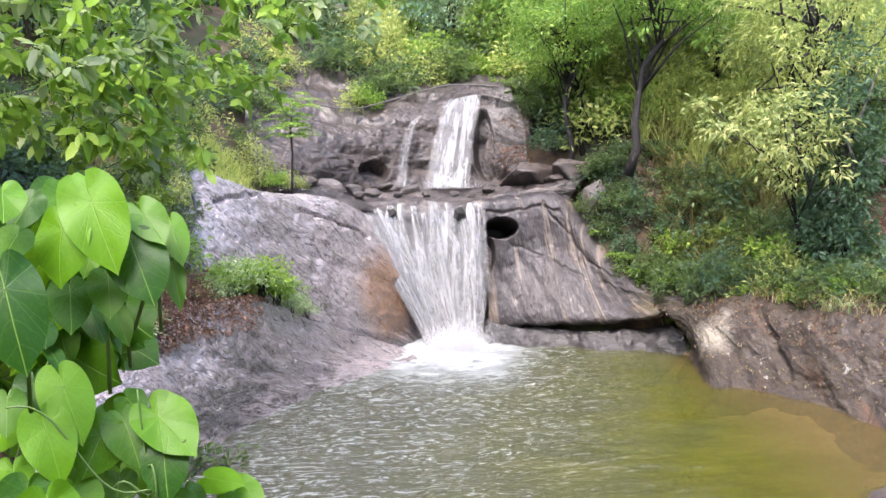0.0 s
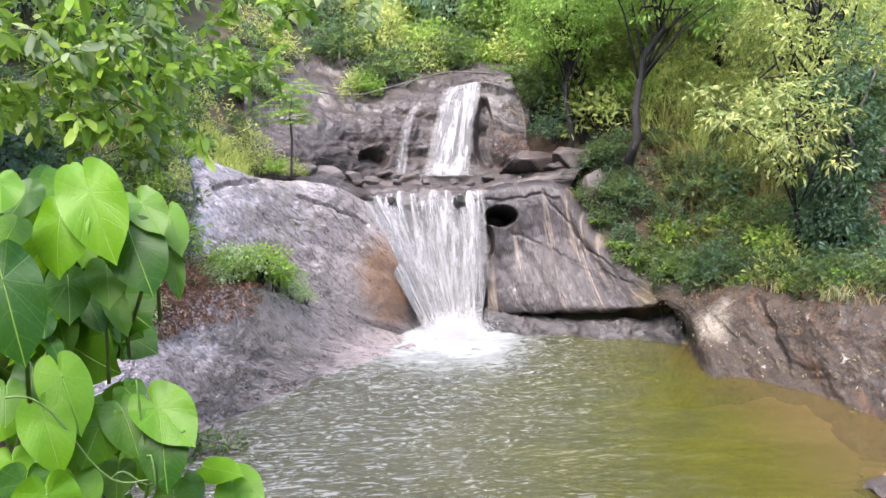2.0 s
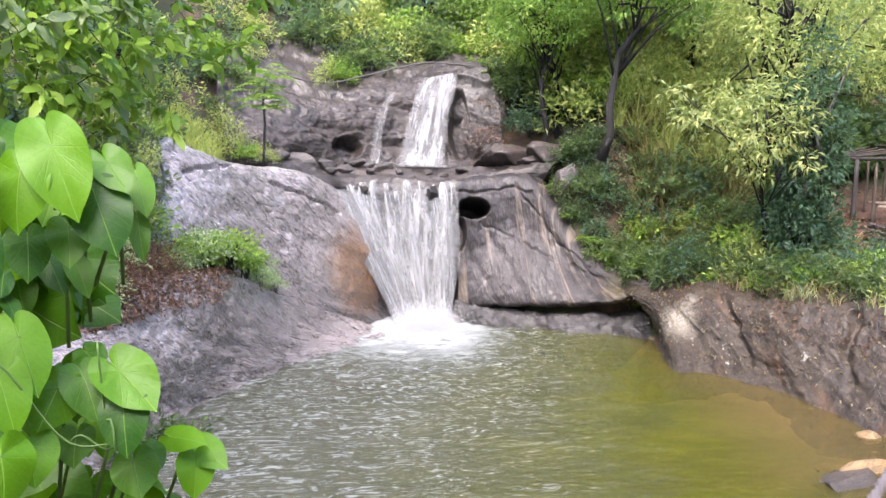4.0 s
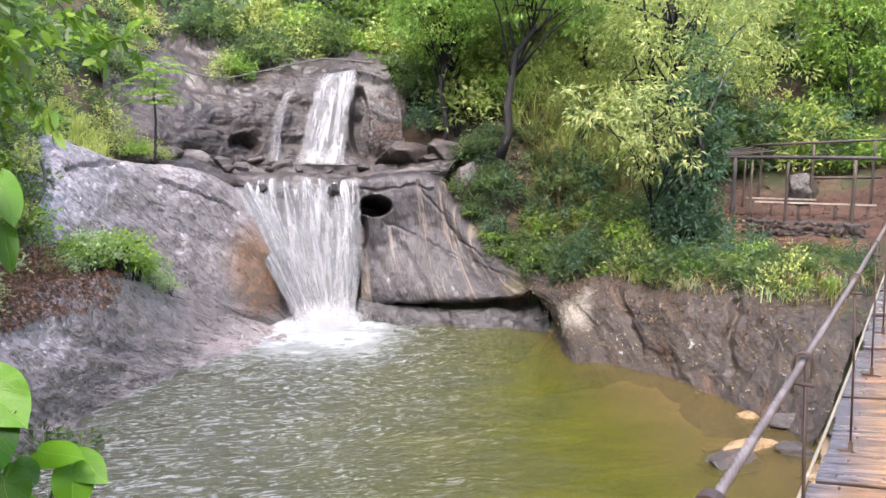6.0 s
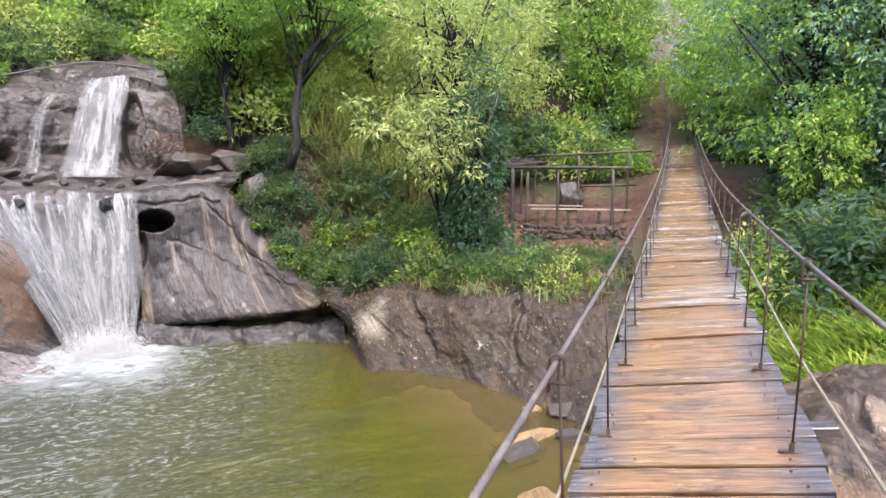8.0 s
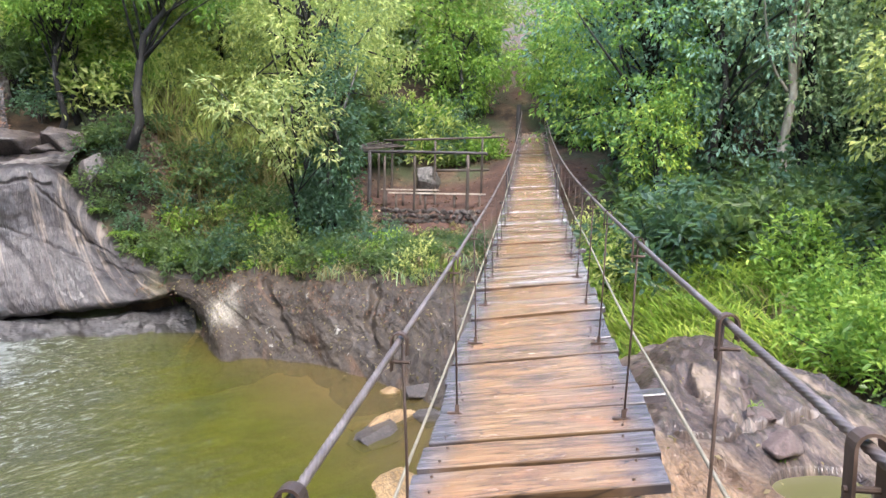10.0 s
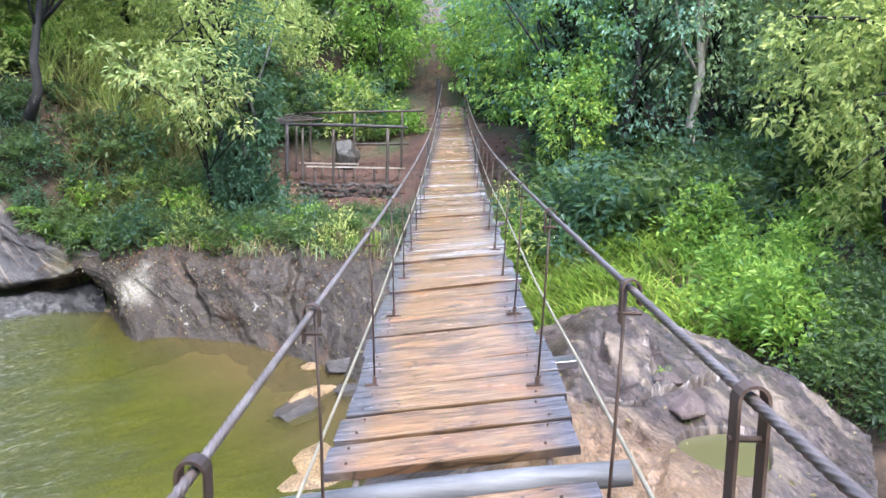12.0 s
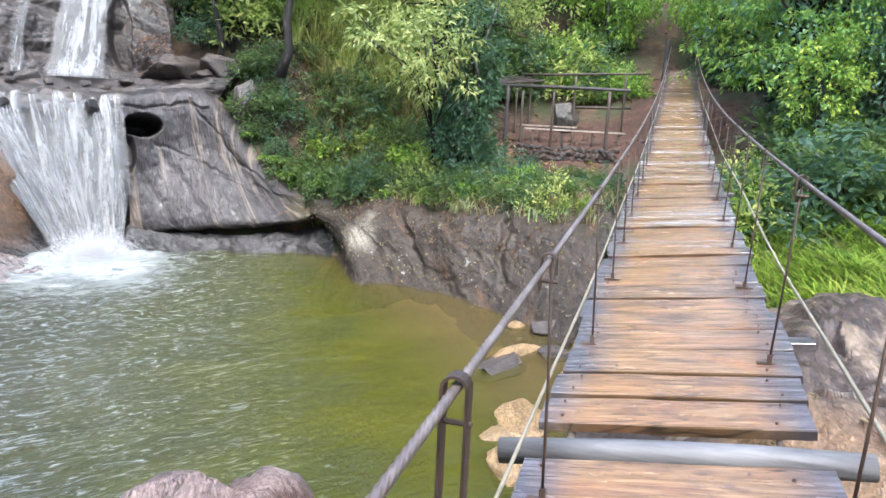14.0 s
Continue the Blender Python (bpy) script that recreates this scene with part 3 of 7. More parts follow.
def ground_material():
    """Leaf-strewn earth, red where it is trodden; sand under water, coloured darker green with depth."""
    k = Mat("ground")
    sep = k.add("ShaderNodeSeparateXYZ")
    k.link(k.co, sep.inputs[0])
    fine, mid, broad = k.noise(9, 8, 0.75), k.noise(2.2, 6, 0.65), k.noise(0.5, 4, 0.5)
    earth = k.ramp(mid, [(0.35, (0.02, 0.013, 0.008)), (0.5, (0.055, 0.034, 0.02)), (0.66, (0.11, 0.07, 0.04))])
    green = k.mix(fine, (0.015, 0.02, 0.008), (0.05, 0.06, 0.02))
    col = k.mix(k.span(broad, 0.45, 0.6), earth, green)
    red = k.ramp(k.math("ADD", k.math("MULTIPLY", fine, 0.5), k.math("MULTIPLY", mid, 0.5)), [(0.35, (0.022, 0.010, 0.0065)), (0.52, (0.062, 0.029, 0.018)), (0.7, (0.125, 0.07, 0.047))])
    for px, py, rad in ((15.4, 20.6, 3.2), (18.6, 19.6, 2.6), (21.4, 23.0, 1.0), (22.8, 24.6, 0.5), (24.2, 26.3, 0.5), (25.6, 28.0, 0.5), (27.2, 29.8, 0.5), (29, 31.8, 0.5)):
        dist = k.add("ShaderNodeVectorMath", operation="DISTANCE")
        flat = k.add("ShaderNodeCombineXYZ")
        k.link(sep.outputs[0], flat.inputs[0])
        k.link(sep.outputs[1], flat.inputs[1])
        k.link(flat.outputs[0], dist.inputs[0])
        dist.inputs[1].default_value = (px, py, 0)
        edge = k.math("ADD", dist.outputs["Value"], k.math("MULTIPLY", mid, 1.6))
        col = k.mix(k.span(edge, rad + 1.0, rad + 0.3), col, red)
    sand = k.mix(mid, (0.30, 0.215, 0.125), (0.20, 0.14, 0.08))
    # deeper bed painted dark green for the light lost in deep water
    deep_bed = k.mix(mid, (0.15, 0.14, 0.03), (0.07, 0.075, 0.02))
    depth = k.math("ADD", sep.outputs[2], k.math("MULTIPLY", broad, 0.5))
    bed = k.mix(k.span(depth, -0.55, -0.15), deep_bed, sand)
    col = k.mix(k.span(sep.outputs[2], 0.12, 0.02), col, bed)
    k.base(col)
    k.set("Roughness", 0.9)
    k.bump(k.math("ADD", fine, mid), 0.8, 0.05)
    return k.m


pts, quads = ground_mesh()
ground = mesh_object("ground", pts, quads, ground_material(), True)
tagged(ground, "leaf-strewn earth valley floor and slopes", "ground", kind="structure")

# ---- rock faces ----
loft("rock_face_1", SLAB_A, 340, 260, 0.06, ROCK_LEFT, "broad wet grey rock slab sloping beside the fall", 1.3, ripple=(0.02, 1.2, 3.2, 0.3), grooves=((0.9, 0.2, 2.2), 0.06), cracks=((((-4.1, 20.7, 4.6), (-3.74, 21.17, 4.43), (-3.25, 21.7, 4.19), (-2.77, 22.34, 3.94), (-2.3, 22.9, 3.7)), 0.09, 0.2), (((-5.61, 17.82, 4.85), (-5.3, 18.8, 4.9), (-4.95, 19.73, 4.96)), 0.08, 0.22)))
loft("rock_face_2", SLAB_B, 360, 240, 0.065, ROCK_LEFT, "low wet grey rock slab running into the pool", 4.1, ripple=(0.022, 1.2, 3.2, 0.4), grooves=((1.4, 0.3, 2.6), 0.07))
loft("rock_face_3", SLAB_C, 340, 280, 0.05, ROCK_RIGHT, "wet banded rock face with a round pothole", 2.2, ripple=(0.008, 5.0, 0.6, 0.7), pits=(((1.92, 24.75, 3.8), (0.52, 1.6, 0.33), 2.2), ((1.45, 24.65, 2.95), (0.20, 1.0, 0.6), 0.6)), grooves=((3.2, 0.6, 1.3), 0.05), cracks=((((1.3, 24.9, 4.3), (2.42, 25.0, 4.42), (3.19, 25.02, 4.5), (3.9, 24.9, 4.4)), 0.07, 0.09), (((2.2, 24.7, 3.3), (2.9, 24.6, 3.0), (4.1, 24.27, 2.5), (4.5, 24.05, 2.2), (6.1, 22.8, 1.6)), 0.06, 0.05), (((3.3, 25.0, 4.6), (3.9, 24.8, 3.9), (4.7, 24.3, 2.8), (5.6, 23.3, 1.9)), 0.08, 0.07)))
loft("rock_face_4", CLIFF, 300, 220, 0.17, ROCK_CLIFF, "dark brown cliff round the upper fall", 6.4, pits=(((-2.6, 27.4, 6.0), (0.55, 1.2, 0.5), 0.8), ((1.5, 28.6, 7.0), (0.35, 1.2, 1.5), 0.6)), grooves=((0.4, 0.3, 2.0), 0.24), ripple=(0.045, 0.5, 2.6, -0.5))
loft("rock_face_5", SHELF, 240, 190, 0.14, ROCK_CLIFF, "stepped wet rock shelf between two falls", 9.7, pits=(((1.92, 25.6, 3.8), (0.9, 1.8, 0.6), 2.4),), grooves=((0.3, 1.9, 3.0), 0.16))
loft("rock_face_6", BANK_G, 320, 200, 0.11, ROCK_BANK, "rounded grey-brown bank rock scattered with leaves", 3.6, ripple=(0.025, 2.0, 0.7, 0.8), grooves=((2.4, -0.6, 1.8), 0.05), cracks=((((8.2, 18.9, 1.9), (8.0, 17.9, 1.2), (8.2, 17.2, 0.4)), 0.14, 0.16), (((9.9, 15.8, 2.0), (9.4, 15.3, 1.2), (9.3, 14.9, 0.4)), 0.14, 0.18)))
loft("rock_face_7", ROCK_H, 360, 300, 0.10, ROCK_NEAR, "weathered purple-grey rock with a small pothole pool", 5.5, ripple=(0.035, 1.6, 5.0, 0.3), bowls=(((6.75, 2.92, 2.0), (0.60, 0.43), 0.32, 25),), grooves=((3.4, -2.8, 0.8), 0.05), cracks=((((8.5, 5.7, 2.2), (8.3, 5.51, 2.2), (7.9, 5.07, 2.2), (7.75, 4.8, 2.2)), 0.09, 0.16), (((6.6, 4.3, 2.15), (6.9, 4.0, 2.2), (7.3, 3.95, 2.2), (8.16, 3.93, 2.2), (8.6, 3.9, 2.2)), 0.10, 0.2), (((8.8, 5.0, 2.3), (8.4, 4.6, 2.25), (7.8, 4.4, 2.25), (7.3, 4.1, 2.2)), 0.08, 0.14), (((6.5, 3.75, 2.08), (6.2, 3.4, 2.0), (5.7, 3.0, 2.0), (5.0, 2.4, 2.0)), 0.08, 0.10)))


LEDGE = tuple(tuple((x + dx * 0.25, y + dy, z * f) for x, y, f in ((1.3, 24.2, 1.5), (2.2, 23.95, 1.6), (3.2, 23.6, 1.6), (4.2, 23.3, 1.5), (5.2, 22.9, 1.5), (6.2, 22.5, 1.7), (7.2, 21.95, 2.2))) for dx, dy, z in ((0.4, 0.9, 0.5), (0.2, 0.35, 0.42), (0.0, 0.0, 0.36), (-0.1, -0.2, 0.16), (-0.2, -0.35, -0.1), (-0.3, -0.5, -0.8)))
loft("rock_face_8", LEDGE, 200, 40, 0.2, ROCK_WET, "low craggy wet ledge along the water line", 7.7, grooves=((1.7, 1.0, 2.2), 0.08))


def water_material():
    """Murky green pool: half see-through, choppy gloss, foam spreading from the fall, painted ripple glints."""
    k = Mat("pool_water")
    dist = k.add("ShaderNodeVectorMath", operation="DISTANCE")
    k.link(k.co, dist.inputs[0])
    dist.inputs[1].default_value = (0.3, 23.8, 0)
    d = dist.outputs["Value"]
    ripple = k.noise(3.0, 4, 0.58, stretch=(0.55, 1.7, 1), turn=(0, 0, 8), warp=1.2)
    swell = k.noise(0.7, 4, 0.5, stretch=(0.7, 1.3, 1), warp=0.6)
    foam_n = k.noise(2.0, 8, 0.7, stretch=(0.6, 2.0, 1), turn=(0, 0, 6), warp=1.4)
    sep = k.add("ShaderNodeSeparateXYZ")
    k.link(k.co, sep.inputs[0])
    # the current from the fall drives the western part; the eastern part lies calm
    line = k.math("ADD", k.math("SUBTRACT", sep.outputs[0], k.math("MULTIPLY", sep.outputs[1], 0.30)), k.math("MULTIPLY", swell, 3.0))
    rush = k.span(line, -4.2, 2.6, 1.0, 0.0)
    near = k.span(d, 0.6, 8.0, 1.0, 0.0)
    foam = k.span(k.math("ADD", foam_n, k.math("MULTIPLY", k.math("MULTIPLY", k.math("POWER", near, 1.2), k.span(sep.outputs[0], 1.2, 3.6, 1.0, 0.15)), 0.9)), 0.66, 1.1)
    # pale flecks put sky glints on the western ripples into the colour
    ripple_glint = k.math("MULTIPLY", k.span(k.noise(4.2, 6, 0.68, stretch=(0.5, 1.6, 1), turn=(0, 0, 8), warp=2.0), 0.51, 0.64), k.math("MULTIPLY", rush, 0.85))
    foam = k.math("MAXIMUM", foam, ripple_glint)
    murk = k.mix(k.span(swell, 0.35, 0.65), (0.043, 0.047, 0.005), (0.068, 0.069, 0.008))
    # grey tint stands in for sky reflected in the western chop
    murk = k.mix(k.math("MULTIPLY", rush, 0.9), murk, (0.050, 0.054, 0.038))
    east = k.math("ADD", k.math("SUBTRACT", sep.outputs[0], k.math("MULTIPLY", sep.outputs[1], 0.06)), k.math("MULTIPLY", swell, 1.5))
    murk = k.mix(k.span(east, 5.4, 7.6, 0.0, 0.8), murk, (0.105, 0.075, 0.033))
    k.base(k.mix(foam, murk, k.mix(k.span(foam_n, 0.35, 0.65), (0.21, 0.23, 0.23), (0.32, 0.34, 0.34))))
    k.set("Roughness", k.span(foam, 0.0, 1.0, 0.05, 0.6))
    k.set("IOR", 1.33)
    k.bump(k.math("MULTIPLY", k.math("ADD", ripple, k.math("MULTIPLY", swell, 0.6)), k.span(rush, 0.0, 1.0, 0.3, 1.0)), 1.0, 0.17)
    clear = k.add("ShaderNodeBsdfTransparent")
    clear.inputs[0].default_value = (0.78, 0.76, 0.55, 1)
    mx = k.add("ShaderNodeMixShader")
    turbid = k.span(east, 4.8, 7.4, 0.84, 0.62)
    k.link(k.math("MAXIMUM", foam, turbid), mx.inputs[0])
    k.link(clear.outputs[0], mx.inputs[1])
    k.link(k.p.outputs[0], mx.inputs[2])
    k.link(mx.outputs[0], k.out.inputs["Surface"])
    return k.m


def water_sheet(name, x0, x1, y0, y1, z, step, material, label, amp=0.02):
    """Pool surface, choppy towards the fall and the west side, calmer to the east."""
    ax, ay = np.arange(x0, x1 + 0.01, step), np.arange(y0, y1 + 0.01, step)
    gx, gy = np.meshgrid(ax, ay)
    p = np.c_[gx.ravel(), gy.ravel(), np.zeros(gx.size)]
    chop = 0.3 + 3.0 / (1 + (np.hypot(p[:, 0] + 0.6, p[:, 1] - 21) / 6) ** 3)
    flat = p * np.array([0.7, 1.5, 1])
    p[:, 2] = z + amp * chop * (fractal(flat, 1.0, 3) + 0.6 * fractal(flat, 2.6, 2, 4.0))
    mound = np.exp(-(((p[:, 0] - 0.3) / 1.1) ** 2 + ((p[:, 1] - 23.7) / 0.7) ** 2))
    p[:, 2] += mound * (0.22 + 0.34 * fractal(p, 2.4, 3, 9.0))
    idx = np.arange(len(p)).reshape(len(ay), len(ax))
    q = np.stack([idx[:-1, :-1], idx[:-1, 1:], idx[1:, 1:], idx[1:, :-1]], -1).reshape(-1, 4)
    return tagged(mesh_object(name, p, q, material, True), label, "water", kind="structure")


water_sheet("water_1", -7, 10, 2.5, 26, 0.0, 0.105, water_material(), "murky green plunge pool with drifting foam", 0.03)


def fall_material(name, gap, tone=0.36, wide=11.0, lip=False):
    """Falling water: white streaks along the flow with gaps where the rock shows."""
    k = Mat(name)
    uv = k.add("ShaderNodeTexCoord").outputs["UV"]
    streak = k.noise(1.0, 6, 0.65, stretch=(wide, 2.2, 1), co=uv, warp=0.7)
    fine = k.noise(1.0, 6, 0.75, stretch=(wide * 3, 20, 1), co=uv, warp=0.4)
    body = k.math("ADD", k.math("MULTIPLY", streak, 0.76), k.math("MULTIPLY", fine, 0.24))
    sep = k.add("ShaderNodeSeparateXYZ")
    k.link(uv, sep.inputs[0])
    rim = k.math("MINIMUM", k.span(sep.outputs[0], 0.0, 0.16, -0.16, 0.0), k.span(sep.outputs[0], 1.0, 0.84, -0.16, 0.0))
    if lip:
        start = k.math("ADD", sep.outputs[1], k.math("MULTIPLY", k.noise(1.0, 3, 0.6, stretch=(9, 3, 1), co=uv), 0.3))
        rim = k.math("MINIMUM", rim, k.span(start, 0.26, 0.42, -0.3, 0.0))
    k.base(k.mix(k.span(body, 0.38, 0.60), (tone * 0.6, tone * 0.62, tone * 0.65), (tone, tone, tone)))
    k.set("Roughness", 0.6)
    k.bump(body, 0.8, 0.1)
    clear = k.add("ShaderNodeBsdfTransparent")
    mx = k.add("ShaderNodeMixShader")
    k.link(k.span(k.math("ADD", body, rim), gap - 0.12, gap + 0.24), mx.inputs[0])
    k.link(clear.outputs[0], mx.inputs[1])
    k.link(k.p.outputs[0], mx.inputs[2])
    k.link(mx.outputs[0], k.out.inputs["Surface"])
    return k.m


def fall_sheet(name, net, nu, nv, material, parent, seed, rough=0.05):
    g = catmull(np.asarray(net, float), nv)
    g = np.swapaxes(catmull(np.swapaxes(g, 0, 1), nu), 0, 1)
    u = np.linspace(0, 1, nu)
    wave = np.array([[noise.noise(Vector((a_ * 18 + seed, b_ * 1.5, seed))) for a_ in u] for b_ in np.linspace(0, 3, nv)])
    g[..., 1] -= rough * wave + 0.03
    idx = np.arange(nv * nu).reshape(nv, nu)
    q = np.stack([idx[:-1, :-1], idx[1:, :-1], idx[1:, 1:], idx[:-1, 1:]], -1).reshape(-1, 4)
    ob = mesh_object(name, g.reshape(-1, 3), q, material, True, parent)
    lay_uv(ob, u, np.linspace(0, 1, nv))
    return ob


FALL_DENSE, FALL_THIN, FALL_SIDE = fall_material("falling_water", 0.40, 0.29, 5.0), fall_material("thin_water", 0.47, 0.30, 6.0, True), fall_material("side_water", 0.48, 0.25, 5.0)
FALL_STRAND = fall_material("water_strands", 0.45, 0.34, 1.6)
LOWER_FALL = (
    ((-3.1, 24.3, 4.62), (-1.8, 25.0, 4.8), (-0.6, 25.2, 4.8), (0.4, 25.4, 4.75), (1.35, 25.6, 4.75)),
    ((-3.0, 23.6, 4.3), (-1.8, 24.3, 4.5), (-0.6, 24.5, 4.6), (0.4, 24.7, 4.5), (1.4, 24.85, 4.58)),
    ((-2.45, 23.3, 3.35), (-1.45, 23.95, 3.5), (-0.45, 24.2, 3.4), (0.5, 24.4, 3.5), (1.4, 24.45, 3.4)),
    ((-1.65, 23.25, 2.0), (-0.95, 23.8, 2.1), (-0.2, 24.05, 2.0), (0.55, 24.15, 2.1), (1.45, 24.2, 2.0)),
    ((-0.95, 23.5, 0.6), (-0.4, 23.75, 0.65), (0.1, 23.85, 0.6), (0.65, 23.95, 0.6), (1.25, 24.05, 0.6)),
    ((-0.65, 23.3, -0.05), (-0.3, 23.4, -0.05), (0.15, 23.45, -0.05), (0.7, 23.5, -0.05), (1.25, 23.6, -0.05)),
)
UPPER_FALL = (
    ((0.1, 30.6, 9.0), (0.6, 30.6, 9.05), (1.0, 30.4, 9.1), (1.35, 30.3, 9.1)),
    ((-0.05, 29.3, 8.5), (0.45, 29.3, 8.6), (1.0, 29.1, 8.7), (1.45, 28.9, 8.75)),
    ((-0.3, 28.7, 7.5), (0.25, 28.6, 7.6), (0.75, 28.5, 7.6), (1.3, 28.4, 7.6)),
    ((-0.6, 28.2, 6.2), (0.0, 28.1, 6.2), (0.5, 28.0, 6.2), (1.05, 28.0, 6.2)),
    ((-0.75, 27.6, 5.25), (-0.15, 27.5, 5.25), (0.4, 27.4, 5.25), (0.95, 27.4, 5.25)),
)
SIDE_FALL = (
    ((-1.3, 29.0, 7.9), (-1.15, 29.1, 8.0), (-1.0, 29.1, 8.1), (-0.85, 29.0, 8.2)),
    ((-1.6, 28.6, 7.3), (-1.45, 28.6, 7.4), (-1.3, 28.6, 7.4), (-1.15, 28.6, 7.5)),
    ((-1.8, 28.1, 6.3), (-1.65, 28.1, 6.3), (-1.5, 28.1, 6.3), (-1.35, 28.1, 6.3)),
    ((-1.85, 27.6, 5.3), (-1.7, 27.6, 5.3), (-1.55, 27.6, 5.3), (-1.35, 27.6, 5.3)),
)
lower = tagged(new("waterfall"), "white lower cascade fanning into the pool", "waterfall")
fall_sheet("water_veil", LOWER_FALL, 110, 70, FALL_THIN, lower, 1.0, 0.14)


def strand(net, u, wide, v0, v1, out, seed):
    """One tongue of falling water: a bulging, wavering strip laid over the fall's surface."""
    g = catmull(np.asarray(net, float), 80)
    g = np.swapaxes(catmull(np.swapaxes(g, 0, 1), 121), 0, 1)
    nu, nv = 9, 64
    rows = []
    for j in range(nv):
        v = v0 + (v1 - v0) * j / (nv - 1)
        grow = 0.35 + 0.65 * min(1.0, 3.0 * j / nv)
        mid = u + 0.035 * noise.noise(Vector((seed, v * 3.5, 0)))
        half = (0.62 if u > 0.35 else 0.45) * wide * grow * (1 + 0.45 * noise.noise(Vector((seed, v * 5, 4))))
        row = []
        for i in range(nu):
            q = 2 * i / (nu - 1) - 1
            uu = min(max(mid + q * half, 0.0), 1.0) * 120
            vv = v * 79
            i0, j0 = min(int(uu), 119), min(int(vv), 78)
            fu, fv = uu - i0, vv - j0
            p = (g[j0, i0] * (1 - fu) + g[j0, i0 + 1] * fu) * (1 - fv) + (g[j0 + 1, i0] * (1 - fu) + g[j0 + 1, i0 + 1] * fu) * fv
            lift = out * (1 - q * q) * (0.3 + 0.7 * v) + 0.05 * noise.noise(Vector((seed + q * 2, v * 9, 7)))
            row.append((p[0], p[1] - lift - 0.03, p[2] + 0.25 * lift))
        rows.append(row)
    idx = np.arange(nu * nv).reshape(nv, nu)
    f = np.stack([idx[:-1, :-1], idx[1:, :-1], idx[1:, 1:], idx[:-1, 1:]], -1).reshape(-1, 4)
    ob = mesh_object("water_strand", np.array(rows).reshape(-1, 3), f, FALL_STRAND, True, lower)
    lay_uv(ob, np.linspace(0, 1, nu) + seed * 0.0, np.linspace(0, 1, nv) + seed * 0.37)


for k, (u, wide, v0, out) in enumerate(((0.03, 0.10, 0.14, 0.05), (0.09, 0.09, 0.20, 0.06), (0.16, 0.13, 0.17, 0.09), (0.25, 0.11, 0.22, 0.10), (0.30, 0.14, 0.15, 0.16), (0.40, 0.12, 0.20, 0.18), (0.46, 0.10, 0.26, 0.16), (0.55, 0.16, 0.15, 0.22), (0.63, 0.12, 0.24, 0.20), (0.70, 0.14, 0.13, 0.24), (0.79, 0.13, 0.18, 0.22), (0.86, 0.13, 0.14, 0.2), (0.94, 0.11, 0.17, 0.16), (0.20, 0.16, 0.42, 0.12), (0.36, 0.2, 0.45, 0.2), (0.52, 0.2, 0.5, 0.26), (0.68, 0.2, 0.48, 0.28), (0.84, 0.2, 0.46, 0.24), (0.06, 0.12, 0.45, 0.08))):
    strand(LOWER_FALL, u, wide, v0, 1.0, out, 1.7 * k + 0.3)
mix_rng = random.Random(12)
for k in range(16):
    u = mix_rng.uniform(0.08, 0.95)
    strand(LOWER_FALL, u, mix_rng.uniform(0.05, 0.13), mix_rng.uniform(0.14, 0.5), mix_rng.uniform(0.7, 1.0), 0.06 + 0.22 * u * mix_rng.random(), 40 + 2.3 * k)


def spray(name, label, centre, spread, count, size, seed):
    """Airborne droplets thrown up where the water lands."""
    rng = np.random.default_rng(seed)
    p = np.array(centre) + rng.normal(size=(count, 3)) * np.array(spread)
    p[:, 2] = centre[2] + np.abs(p[:, 2] - centre[2])
    s_ = size * rng.uniform(0.4, 1.3, count)[:, None, None]
    tet = np.array([[1, 1, 1], [1, -1, -1], [-1, 1, -1], [-1, -1, 1]]) * 0.6
    v = (p[:, None] + tet[None] * s_ * rng.uniform(0.6, 1.4, (count, 4, 1))).reshape(-1, 3)
    f = (np.array([[0, 1, 2], [0, 3, 1], [0, 2, 3], [1, 3, 2]])[None] + (np.arange(count) * 4)[:, None, None]).reshape(-1, 3)
    ob = mesh_object(name, v, f, SPRAY)
    return tagged(ob, label, "spray", kind="stuff")


SPRAY = plain_material("water_spray", [(0.3, (0.42, 0.43, 0.44)), (0.7, (0.55, 0.55, 0.55))], 3, 0.6, bump=0.0)
spray("water_spray", "white spray where the lower fall lands", (0.3, 23.1, 0.0), (0.5, 0.45, 0.30), 26000, 0.010, 3)
spray("water_spray", "white spray at the foot of the upper fall", (0.1, 27.4, 5.2), (0.6, 0.25, 0.2), 2000, 0.011, 4)
upper = tagged(new("waterfall"), "narrow white upper fall over a dark cliff", "waterfall")
fall_sheet("water_curtain", UPPER_FALL, 40, 50, FALL_DENSE, upper, 2.0, 0.06)
fall_sheet("water_veil", SIDE_FALL, 40, 50, FALL_SIDE, upper, 3.0, 0.05)

# ---- suspension footbridge ----
BRIDGE = pose(0.2, -0.1, 0, 0, 0, -43.54)
SPAN = 32.0


def deck_z(s):
    return 3.25 + 0.035 * s + 0.0022 * s * s


def lean(s):
    """Rise of the deck per metre towards its right side; the near end hangs askew."""
    return 0.05 + 0.09 * math.exp(-(((s - 3) / 7.0) ** 2))


def on_deck(lat, s, h=0.0):
    return Vector((lat, s, deck_z(s) + 0.09 + lean(s) * lat + h))


